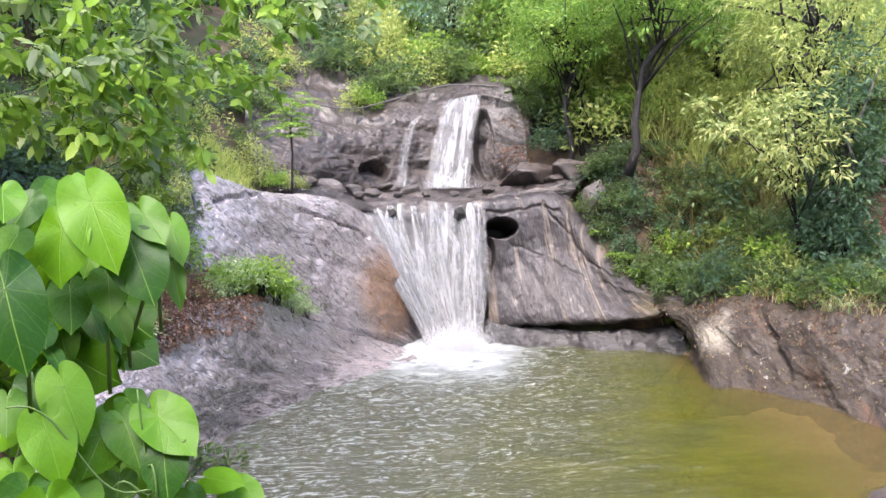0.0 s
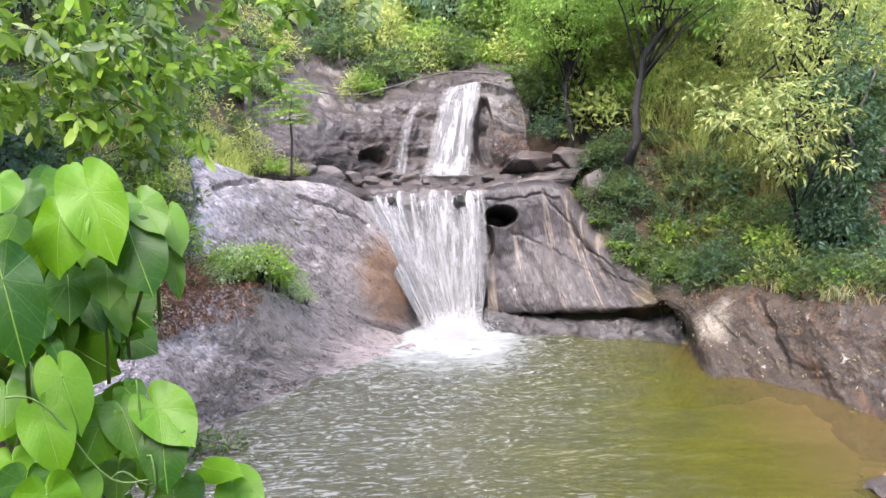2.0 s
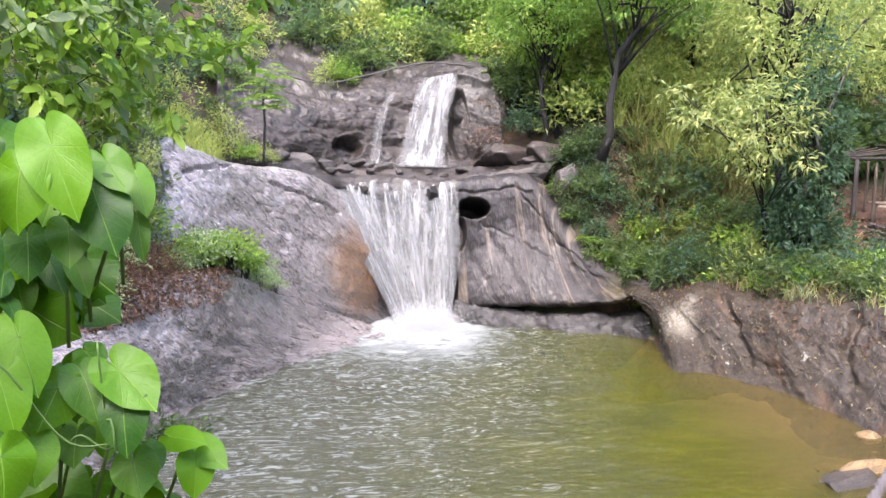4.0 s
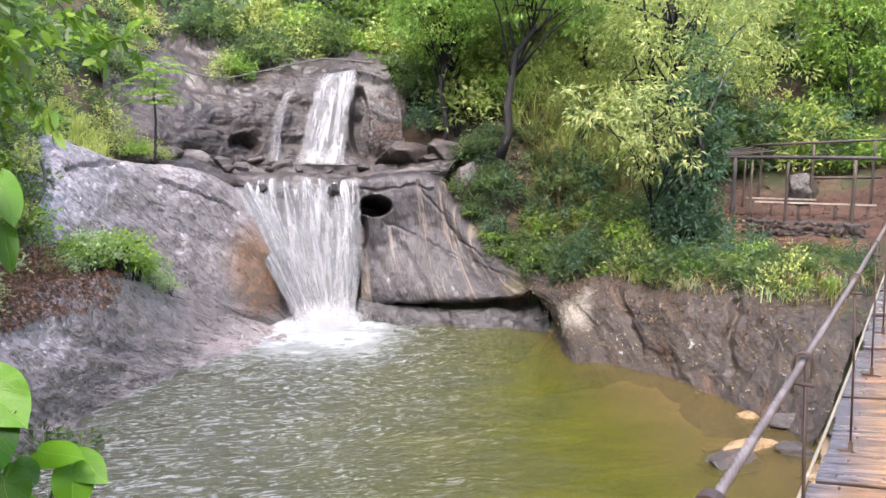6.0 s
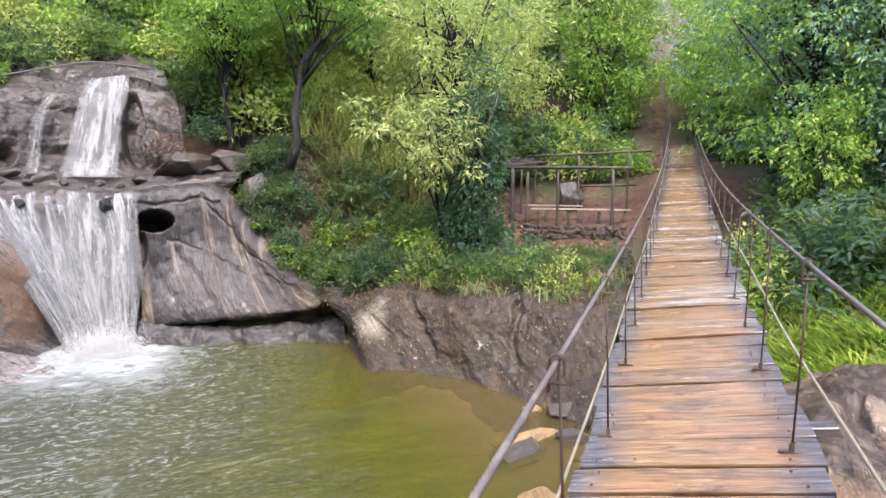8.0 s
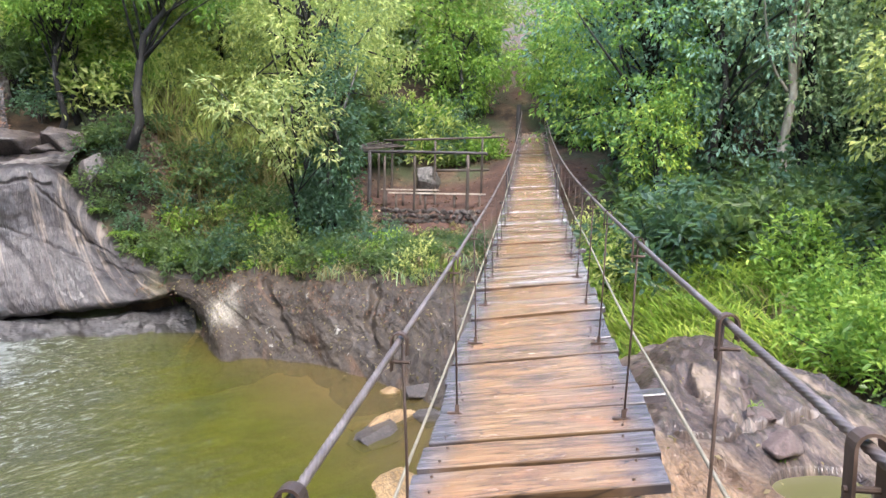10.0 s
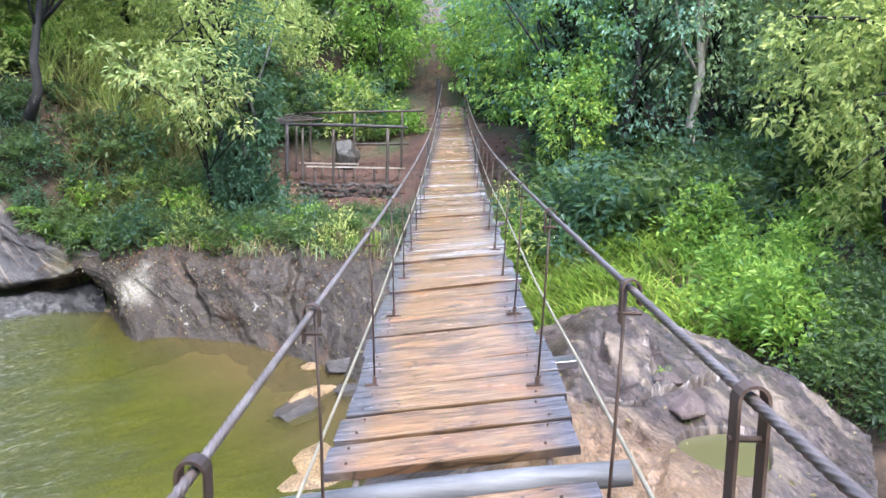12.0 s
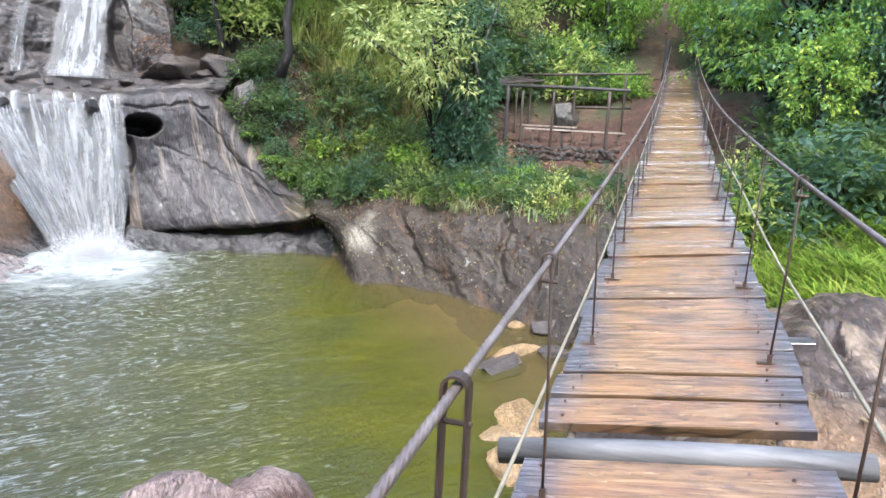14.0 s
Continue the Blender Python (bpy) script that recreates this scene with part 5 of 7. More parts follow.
def make_shrub(name, label, rng, size, twigs, per, leaf, ratio, spread, material, fine=False, seed=0.0, stems=7, category="shrub"):
    """A bush thing: thin stems from the root and leafy twig ends."""
    bush = tagged(new(name), label, category)
    cs = crown_centres(rng, size, twigs, 0.3, seed)
    cs[:, 2] = np.abs(cs[:, 2]) + size[2] * 0.12
    bm = bmesh.new()
    for j in rng.permutation(len(cs))[:stems]:
        c = Vector(cs[j])
        tube([(rng.normal() * 0.05, rng.normal() * 0.05, -0.3), c * 0.5 + Vector((0, 0, 0.1)), c], [0.022, 0.014, 0.006], 5, bm)
    part("stem", bm, BARK, bush)
    base, off = clump_points(cs, spread, per, rng, 0.7)
    along = unit(off) + 0.5 * unit(base) + rng.normal(size=base.shape) * 0.4 + np.array([0, 0, 0.1])
    L = leaf * rng.uniform(0.7, 1.25, len(base))
    v, f = (leaf_arrays if fine else flat_leaves)(base, along, L, L * ratio, rng)
    mesh_object("foliage", v, f, material, False, bush)
    return bush


def drop(thing, x, y, scale=1.0, turn=0.0, sink=0.1, z=None, lean_x=0.0, lean_y=0.0):
    """Moves the first of a kind to its place on the ground."""
    h = float(ground_z(x, y)[0]) if z is None else z
    return pose(x, y, h - sink, lean_x, lean_y, turn) @ Matrix.Scale(scale, 4)


PLACED = set()


def place_copies(kinds, spots, group, rng, scales=(0.8, 1.2), sink=0.1):
    """Spreads copies of some kinds over the spots; the first of each kind is used itself."""
    for i, (x, y) in enumerate(spots):
        kind = kinds[i % len(kinds)] if i < len(kinds) else kinds[int(rng.integers(len(kinds)))]
        m = drop(kind, x, y, float(rng.uniform(*scales)), float(rng.uniform(0, 360)), sink)
        if kind.name in PLACED:
            ob = copy_thing(kind, Matrix.Identity(4))
            ob.matrix_basis = m
        else:
            kind.matrix_basis = m
            PLACED.add(kind.name)
            ob = kind
        tagged(ob, group=group)


def sector(rng, az0, az1, r0, r1, n, apart=1.0, skip=()):
    """Spots spread over a sector seen from the bridge head, kept apart."""
    out = []
    for _ in range(n * 30):
        a_, r = radians(rng.uniform(az0, az1)), math.sqrt(rng.uniform(r0**2, r1**2))
        p = (r * math.sin(a_), r * math.cos(a_))
        if all(math.hypot(p[0] - q[0], p[1] - q[1]) > apart for q in out) and not any(math.hypot(p[0] - sx, p[1] - sy) < sr for sx, sy, sr in skip):
            out.append(p)
            if len(out) == n:
                break
    return out



def frond_arrays(rng, root, out, length, pairs, leaflet, droop=0.5, ratio=0.28, rise=0.6):
    """An arching compound leaf: leaflets in pairs along a curved rib."""
    t = np.linspace(0.12, 1, pairs)[:, None]
    out = unit(np.asarray(out, float))
    rib = root + out * length * t + np.array([0, 0, 1]) * length * (rise * t - (rise + droop) * t**2 * 0.75)
    tang = unit(np.gradient(rib, axis=0))
    side = unit(np.cross(tang, [0, 0, 1]))
    size = leaflet * np.sin(np.pi * (0.18 + 0.8 * t))
    base = np.concatenate([rib, rib])
    along = np.concatenate([side + 0.45 * tang, -side + 0.45 * tang]) - np.array([0, 0, 0.25])
    L = np.concatenate([size, size])[:, 0]
    return flat_leaves(base, along + rng.normal(size=along.shape) * 0.08, L, L * ratio, rng)


def make_fern(name, label, rng, fronds, length, leaflet, material, rise=0.7, category="fern"):
    fern = tagged(new(name), label, category)
    for k in range(fronds):
        q = 2 * math.pi * (k + rng.random()) / fronds
        v, f = frond_arrays(rng, np.array([0, 0, 0.0]), (math.cos(q), math.sin(q), 0), length * rng.uniform(0.7, 1.1), 16, leaflet, 0.5, 0.3, rise * rng.uniform(0.7, 1.2))
        tagged(mesh_object("frond", v, f, material, False, fern), kind="stuff")
    return fern


def blades(name, label, rng, x, y, z, height, width, material, bend=0.5, down=False, parent=None):
    """A patch of grass: narrow tapered blades that arch over, one object of kind stuff."""
    n = len(x)
    h = height * rng.uniform(0.55, 1.2, n)
    q = rng.uniform(0, 2 * np.pi, n)
    d = np.stack([np.cos(q), np.sin(q), np.zeros(n)], 1)
    side = np.stack([-np.sin(q), np.cos(q), np.zeros(n)], 1) * (width * rng.uniform(0.6, 1.2, n))[:, None]
    root = np.stack([x, y, z], 1)
    rows = []
    for t, w in ((0, 0.8), (0.35, 1.0), (0.7, 0.7), (1.0, 0.05)):
        c = root + d * (h * bend * t**2)[:, None]
        c[:, 2] += h * (t - (0.75 if down else 0.38) * bend * t**2.5) * (-0.6 * t if down else 1)
        rows += [c - side * w * 0.5, c + side * w * 0.5]
    v = np.stack(rows, 1).reshape(-1, 3)
    o = (np.arange(n) * 8)[:, None, None]
    f = (np.array([[0, 1, 3, 2], [2, 3, 5, 4], [4, 5, 7, 6]])[None] + o).reshape(-1, 4)
    ob = mesh_object(name, v, f, material, False, parent)
    return tagged(ob, label, "grass", kind="stuff")


def patch(rng, cx, cy, rx, ry, n, turn=0.0):
    """Scattered spots in a turned ellipse, clumped into tufts."""
    tufts = max(6, n // 14)
    a_, r = rng.uniform(0, 2 * np.pi, tufts), np.sqrt(rng.random(tufts))
    u, w = rx * r * np.cos(a_), ry * r * np.sin(a_)
    k = rng.integers(0, tufts, n)
    u, w = u[k] + rng.normal(size=n) * 0.07, w[k] + rng.normal(size=n) * 0.07
    c_, s_ = math.cos(radians(turn)), math.sin(radians(turn))
    x, y = cx + u * c_ - w * s_, cy + u * s_ + w * c_
    return x, y, ground_z(x, y) - 0.03


CLEAR = [(13.5, 14.3, 3.4), (17.5, 17.6, 3.6), (20.5, 22, 2.6), (22, 23.5, 2.4), (24.5, 26.6, 2.3), (26.5, 29, 2.3), (29, 32, 2.3), (15.5, 20.8, 4.4), (18.5, 19.5, 3.0), (22, 23.5, 2.2), (24.5, 26.6, 1.8), (26.5, 29, 1.8), (29, 32, 2.0), (32, 35, 2.0), (16, 16.8, 2.2), (11, 12, 3.5)]
TREES = [
    make_tree("forest_tree", "dense green broadleaf tree on the slope", RNG, 8.5, (2.8, 2.8, 4.2), 190, 24, 0.29, 0.5, 0.75, LEAF["forest"], radius=0.15, seed=1.0),
    make_tree("forest_tree", "tall dark green forest tree", RNG, 9.5, (2.6, 2.6, 4.8), 200, 24, 0.28, 0.45, 0.7, LEAF["deep"], radius=0.16, seed=2.0),
    make_tree("forest_tree", "light yellow-green feathery tree", RNG, 8, (3.0, 3.0, 3.8), 190, 25, 0.30, 0.3, 0.8, LEAF["light"], radius=0.12, seed=3.0),
    make_tree("forest_tree", "fresh green leafy tree", RNG, 7, (2.5, 2.5, 3.4), 180, 24, 0.27, 0.5, 0.7, LEAF["fresh"], radius=0.12, seed=4.0),
]
back = sector(RNG, -36, 46, 32.5, 46, 38, 2.7, CLEAR + [(-2, 32, 4.6), (-7, 31, 3.2)])
place_copies(TREES, back, "hillside forest", RNG, (0.8, 1.25))
FINE_TREES = [
    make_tree("forest_tree", "blue-green forest tree with small leaves", RNG, 9.5, (2.6, 2.6, 4.6), 330, 24, 0.16, 0.5, 0.5, LEAF["deep"], radius=0.15, seed=5.5),
    make_tree("forest_tree", "mid-green forest tree with small leaves", RNG, 9.0, (2.6, 2.6, 4.4), 330, 24, 0.16, 0.5, 0.5, LEAF["forest"], radius=0.15, seed=6.5),
]
place_copies(FINE_TREES, sector(RNG, 53, 80, 22.6, 26.5, 11, 2.2, CLEAR), "trees beyond the bridge", RNG, (0.85, 1.15))
east = sector(RNG, 52, 84, 27, 34, 14, 2.6, CLEAR)
place_copies([TREES[0], TREES[1], TREES[3]], east, "forest beyond the bridge", RNG, (0.85, 1.25))
place_copies([TREES[1], TREES[0], TREES[2]], sector(RNG, -52, -20, 25, 33, 9, 2.5, [(-6, 27, 4.5)]), "forest on the slope", RNG, (0.6, 0.8))
place_copies([TREES[0], TREES[2]], sector(RNG, 8, 22, 29, 32.5, 6, 2.2, [(2, 30, 3.4)]), "trees above the fall", RNG, (0.5, 0.7))
SHRUBS = [
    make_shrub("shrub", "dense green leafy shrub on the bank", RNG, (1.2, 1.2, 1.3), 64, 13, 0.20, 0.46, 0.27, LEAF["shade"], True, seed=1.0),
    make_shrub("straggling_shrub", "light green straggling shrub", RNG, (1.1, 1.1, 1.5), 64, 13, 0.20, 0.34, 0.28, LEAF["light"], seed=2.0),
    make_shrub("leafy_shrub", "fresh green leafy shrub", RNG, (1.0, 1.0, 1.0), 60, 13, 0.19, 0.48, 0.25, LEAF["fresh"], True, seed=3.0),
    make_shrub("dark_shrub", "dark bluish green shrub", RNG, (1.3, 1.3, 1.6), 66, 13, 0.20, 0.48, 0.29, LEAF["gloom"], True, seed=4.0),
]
SHRUBS.append(make_shrub("large_leaved_shrub", "green bank shrub with larger leaves darkened for shade", RNG, (1.2, 1.2, 1.2), 56, 12, 0.27, 0.4, 0.28, LEAF["shade"], True, seed=4.5))
FERN = make_fern("fern", "arching bright green fern on the bank", RNG, 13, 0.8, 0.17, LEAF["fresh"])
bank = sector(RNG, 11, 34, 22.5, 29.5, 46, 0.9, CLEAR + [(7.5, 20, 2.2), (3.0, 27, 3.4), (5.3, 24.0, 1.6), (5.0, 22.5, 2.0), (7.2, 22.0, 1.4)])
place_copies([SHRUBS[4], SHRUBS[3], SHRUBS[0], SHRUBS[1], SHRUBS[0], SHRUBS[2], SHRUBS[1]], bank, "bank undergrowth", RNG, (0.55, 1.0))
rim = [(8.4, 23.2), (8.8, 22.6), (9.1, 21.9), (9.6, 21.3), (10.1, 20.5), (10.6, 19.8), (11.0, 19.0), (11.4, 18.3), (11.8, 17.4), (12.2, 16.5), (12.5, 15.6)]
for k in range(3):
    edge_spots = [(x + float(RNG.normal()) * 0.3 + 0.45 * k, y + float(RNG.normal()) * 0.3 + 0.3 * k) for x, y in rim]
    place_copies([FERN, SHRUBS[2], SHRUBS[0], FERN], edge_spots[:5], "plants along the bank edge", RNG, (0.4, 0.75), 0.0)
    place_copies([SHRUBS[4], FERN, SHRUBS[3], SHRUBS[0]], edge_spots[5:], "plants along the bank edge", RNG, (0.22, 0.4), 0.0)
lefts = sector(RNG, -50, -19.5, 17.5, 28, 44, 0.9, [(-5, 18, 1.6), (-4, 22, 2.4)])
place_copies([SHRUBS[0], SHRUBS[1], SHRUBS[0], SHRUBS[2]], lefts, "undergrowth on the slope", RNG, (0.5, 1.0))
place_copies([SHRUBS[0], SHRUBS[3], SHRUBS[1]], sector(RNG, -40, -20.5, 13.5, 20, 26, 0.8), "undergrowth on the slope", RNG, (0.55, 0.95))
place_copies([SHRUBS[1], SHRUBS[2], SHRUBS[0]], sector(RNG, -27, -18.6, 15.2, 18.5, 14, 0.5), "bushes beside the slab", RNG, (0.35, 0.6))
place_copies([SHRUBS[1], SHRUBS[2], SHRUBS[0]], sector(RNG, -38, 46, 29, 40, 44, 1.4, CLEAR + [(-1, 30.5, 5.0), (-6, 29, 4.0)]), "forest undergrowth", RNG, (1.0, 1.7))
place_copies([SHRUBS[3], SHRUBS[0], SHRUBS[2], SHRUBS[3]], sector(RNG, 47, 88, 17, 26, 42, 1.2, CLEAR + [(17, 10, 2.5)]), "undergrowth beyond the rock", RNG, (0.7, 1.3))

# trees that stand out by themselves
lichen = make_tree("lichened_tree", "slanting tree with a dark lichen-spotted trunk", RNG, 7.4, (3.2, 2.6, 1.9), 280, 22, 0.20, 0.42, 0.40, LEAF["fresh"], radius=0.15, limbs=30, seed=8.0, hollow=0.3, shift=(0.5, 0, 0))
lichen.matrix_basis = pose(6.15, 24.3, 5.9, 0, 7, 0)
for x, y, z, q, lean_y, s_ in ((4.6, 27.2, 6.2, 80, -6, 0.75), (5.3, 27.8, 6.6, 190, 4, 0.8)):
    copy_thing(lichen, Matrix.Identity(4)).matrix_basis = pose(x, y, z, 0, lean_y, q) @ Matrix.Scale(s_, 4)
spray_tree = make_tree("spray_tree", "spreading tree with pale yellow-green drooping leaves", RNG, 8.6, (3.8, 3.4, 3.0), 430, 22, 0.21, 0.30, 0.36, LEAF["light"], radius=0.2, limbs=34, seed=9.0, hollow=0.25)
spray_tree.matrix_basis = pose(11.3, 22.4, 3.6, 0, -4, 60)
far_spray = copy_thing(spray_tree, Matrix.Identity(4))
far_spray.matrix_basis = pose(14.2, 26.2, 4.4, 0, 3, 190) @ Matrix.Scale(0.95, 4)
bough = make_tree("spray_tree", "low bough of yellowing drooping leaves over the bank", RNG, 4.6, (1.9, 1.4, 1.25), 120, 14, 0.21, 0.32, 0.30, LEAF["yellow"], radius=0.08, limbs=22, seed=10.0, hollow=0.15, shift=(-0.9, -0.8, 0))
bough.matrix_basis = pose(9.7, 19.8, 2.6, 0, 0, 10)
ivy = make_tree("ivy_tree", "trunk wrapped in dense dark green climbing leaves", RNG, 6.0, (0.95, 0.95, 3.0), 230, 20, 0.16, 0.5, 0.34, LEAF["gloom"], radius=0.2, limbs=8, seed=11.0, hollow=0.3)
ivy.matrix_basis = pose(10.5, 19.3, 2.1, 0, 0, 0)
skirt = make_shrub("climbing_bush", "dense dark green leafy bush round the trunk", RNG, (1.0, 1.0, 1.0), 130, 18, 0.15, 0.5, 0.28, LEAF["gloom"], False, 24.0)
skirt.matrix_basis = pose(10.4, 19.3, 3.2) @ Matrix.Diagonal((1.05, 1.05, 1.5, 1))
golden = make_tree("golden_tree", "tree with lime-green tips over tiers of dark leaves", RNG, 9.0, (2.9, 2.7, 4.0), 460, 20, 0.16, 0.5, 0.34, LEAF["lime"], radius=0.2, limbs=26, seed=12.0, flatten=0.35)
golden.matrix_basis = pose(18.2, 14.2, 3.0, 0, 0, 40)
golden_low = copy_thing(golden, Matrix.Identity(4))
golden_low.matrix_basis = pose(22.0, 18.2, 4.6, 0, 0, 150) @ Matrix.Scale(0.9, 4)
golden_arm = make_tree("golden_tree", "slim young tree hung with lime-green leaves", RNG, 4.2, (1.0, 0.8, 1.6), 120, 20, 0.14, 0.5, 0.26, LEAF["lime"], radius=0.06, limbs=10, seed=27.0)
golden_arm.matrix_basis = pose(17.0, 12.6, 2.9)
pale = make_tree("slender_tree", "slender pale-barked tree with a sparse top", RNG, 11.5, (2.0, 2.0, 1.7), 120, 24, 0.16, 0.45, 0.45, LEAF["forest"], bark=PALE_BARK, radius=0.15, limbs=12, seed=13.0, wander=0.1)
pale.matrix_basis = pose(19.6, 10.5, 3.3, 0, 1.5, 0)
part("dead_branch", tube(catmull([(0.0, 0.0, 3.9), (-0.35, 0.3, 4.7), (-0.65, 0.45, 6.2), (-0.8, 0.5, 8.2)], 14), list(np.linspace(0.05, 0.022, 14)), 7), PALE_BARK, pale, "bare white dead branch", True)
thicket = make_tree("vine_thicket", "tall tangle of vines hanging over a tree", RNG, 7.5, (1.9, 1.9, 4.0), 440, 20, 0.155, 0.48, 0.36, LEAF["light"], radius=0.2, limbs=16, seed=14.0, hollow=0.3)
thicket.matrix_basis = pose(15.6, 4.0, 1.9, 0, 0, 0)
for x, y, s_, q in ((13.4, 1.8, 0.85, 70), (19.0, 5.6, 1.15, 150), (12.6, -0.2, 0.9, 200), (18.0, 2.0, 1.25, 300)):
    copy_thing(thicket, Matrix.Identity(4)).matrix_basis = drop(thicket, x, y, s_, q)
NEAR_SHRUBS = [
    make_shrub("broadleaf_shrub", "bright green shrub with broad leaves", RNG, (0.9, 0.9, 1.0), 100, 15, 0.13, 0.48, 0.24, LEAF["fresh"], True, 5.0),
    make_shrub("broadleaf_shrub", "green shrub with broad leaves darkened for shade", RNG, (1.0, 1.0, 1.3), 100, 15, 0.13, 0.48, 0.25, LEAF["shade"], True, 6.0),
    make_shrub("broadleaf_shrub", "yellow-green shrub with narrow leaves", RNG, (1.0, 1.0, 1.4), 90, 15, 0.14, 0.4, 0.25, LEAF["fresh"], True, 7.0),
]
place_copies([NEAR_SHRUBS[0], NEAR_SHRUBS[2]], [(12.0, 4.9), (11.3, 4.2), (12.9, 5.6), (14.0, 6.4), (15.2, 7.4), (13.6, 5.0), (14.6, 5.6), (16.2, 8.2)], "shrubs behind the near rock", RNG, (0.75, 1.15), 0.05)
# leaves darkened to stand in for the shade behind the near rock
place_copies([NEAR_SHRUBS[1]], [(10.6, 3.2), (11.6, 3.0), (10.3, 2.2), (11.2, 1.6), (12.8, 4.1), (12.4, 3.2), (13.4, 3.4), (12.2, 2.0)], "dark shrubs behind the near rock", RNG, (0.7, 1.05), 0.05)
feather = tagged(new("feathery_tree"), "small slender tree with feathery pinnate leaves", "tree")
part("trunk", tube([(0, 0, -0.6), (0.05, 0, 0.6), (0.0, 0.05, 1.2), (0.12, 0, 1.9)], [0.035, 0.03, 0.024, 0.01], 7), BARK, feather, "", True)
for k in range(40):
    q = 2.4 * k
    h = 0.9 + 1.1 * (k / 40)
    tagged(mesh_object("frond", *frond_arrays(RNG, np.array([0.06, 0, h]), (math.cos(q), math.sin(q), 0.1), RNG.uniform(0.5, 1.1), 16, 0.15, RNG.uniform(0.1, 0.7), 0.3, RNG.uniform(0.2, 0.7)), LEAF["fresh"], False, feather), kind="stuff")
feather.matrix_basis = pose(-4.75, 22.6, 5.6) @ Matrix.Scale(1.2, 4)

place_copies([SHRUBS[3], SHRUBS[4], SHRUBS[0]], sector(RNG, 50, 66, 18.5, 23, 18, 0.9, CLEAR), "dark undergrowth below the trees", RNG, (0.8, 1.3))

# grass
blades("grass", "yellow-green grass on the left slope", RNG, *patch(RNG, -6.6, 21.6, 1.4, 3.2, 3600, 20), 0.65, 0.035, LEAF["light"], 0.7)
blades("grass", "straw-tinged grass above the slab", RNG, *patch(RNG, -8.6, 20.6, 1.6, 3.0, 1800, 20), 0.75, 0.03, LEAF["straw"], 0.7)
blades("grass", "tall bright green grass beside the rock", RNG, *patch(RNG, 11.3, 7.4, 1.5, 2.6, 2600, -35), 0.95, 0.05, LEAF["grass"], 0.85)
blades("grass", "bright green grass below the bridge", RNG, *patch(RNG, 14.2, 9.2, 2.2, 2.0, 2400, -35), 0.95, 0.05, LEAF["grass"], 0.85)
blades("grass", "dry straw among the bright grass", RNG, *patch(RNG, 11.8, 7.6, 1.8, 2.8, 700, -35), 0.9, 0.035, LEAF["straw"], 0.9)
blades("grass", "dark green blades among the bright grass", RNG, *patch(RNG, 12.2, 7.8, 2.2, 3.0, 500, -35), 0.85, 0.05, LEAF["shade"], 0.85)
blades("grass", "straw and green tussocks on the bank", RNG, *patch(RNG, 10.0, 22.3, 3.6, 1.6, 1900, -52), 0.9, 0.034, LEAF["straw"], 0.8)
blades("grass", "long grass hanging over the terrace edge", RNG, *patch(RNG, 13.0, 16.8, 0.8, 2.0, 1100, -42), 0.3, 0.03, LEAF["shade"], 0.95)
blades("grass", "dry straw hanging down the bank", RNG, *patch(RNG, 12.7, 16.4, 0.5, 1.9, 900, -42), 0.9, 0.03, LEAF["straw"], 1.0, True)
blades("grass", "tall pale reeds under the trees", RNG, *patch(RNG, 8.8, 25.4, 2.2, 1.2, 1500, -25), 1.9, 0.05, LEAF["light"], 0.5)
blades("grass", "brown dead reeds leaning under the trees", RNG, *patch(RNG, 8.9, 24.5, 2.2, 1.0, 1500, -35), 1.4, 0.045, LEAF["straw"], 0.6)
blades("grass", "dry straw and grass drooping below the terrace", RNG, *patch(RNG, 13.6, 17.6, 0.5, 1.5, 900, -42), 0.22, 0.03, LEAF["straw"], 0.95)

# bushes clinging to the cliff and round its edges
for k, (x, y, z, q, s_) in enumerate(((-7.3, 26.6, 6.6, 0, 0.8), (-6.9, 25.3, 5.8, 1, 0.7), (-7.9, 28.2, 8.2, 0, 0.9), (-8.3, 30.2, 9.6, 3, 1.0), (-7.2, 31.2, 10.2, 1, 0.9), (-3.3, 30.7, 8.9, 2, 0.62), (-2.8, 31.3, 9.2, 0, 0.7), (-6.2, 24.4, 5.4, 1, 0.55), (-5.6, 24.1, 5.3, 2, 0.45), (-4.9, 24.0, 5.2, 1, 0.35), (-1.6, 32.4, 9.6, 3, 0.8), (0.6, 32.6, 9.9, 0, 0.7), (3.6, 29.6, 8.0, 0, 0.7), (4.2, 28.2, 6.6, 3, 0.7), (-9.2, 26.5, 8.0, 3, 1.0), (-6.6, 29.9, 9.3, 1, 0.5), (-5.2, 32.8, 10.6, 3, 1.0), (-8.6, 24.5, 6.8, 1, 0.9), (2.4, 31.5, 9.3, 2, 0.6))):
    copy_thing(SHRUBS[q], Matrix.Identity(4)).matrix_basis = pose(x, y, z, 0, 0, 71 * k) @ Matrix.Scale(s_, 4)
place_copies([SHRUBS[2], SHRUBS[1], NEAR_SHRUBS[0]], [(12.9, 11.6), (13.6, 11.2), (14.0, 12.0), (14.8, 12.4), (14.6, 11.6), (15.6, 13.2)], "bright bushes beside the bridge", RNG, (0.7, 1.0))
place_copies([SHRUBS[0], SHRUBS[3], SHRUBS[2]], [(15.6, 25.4), (16.8, 25.6), (18.0, 25.0), (14.4, 25.2), (18.9, 24.2), (13.2, 24.4), (19.8, 25.4), (17.4, 26.6), (15.2, 26.8), (19.4, 23.2), (12.2, 23.4)], "bushes behind the shelter", RNG, (0.8, 1.2))
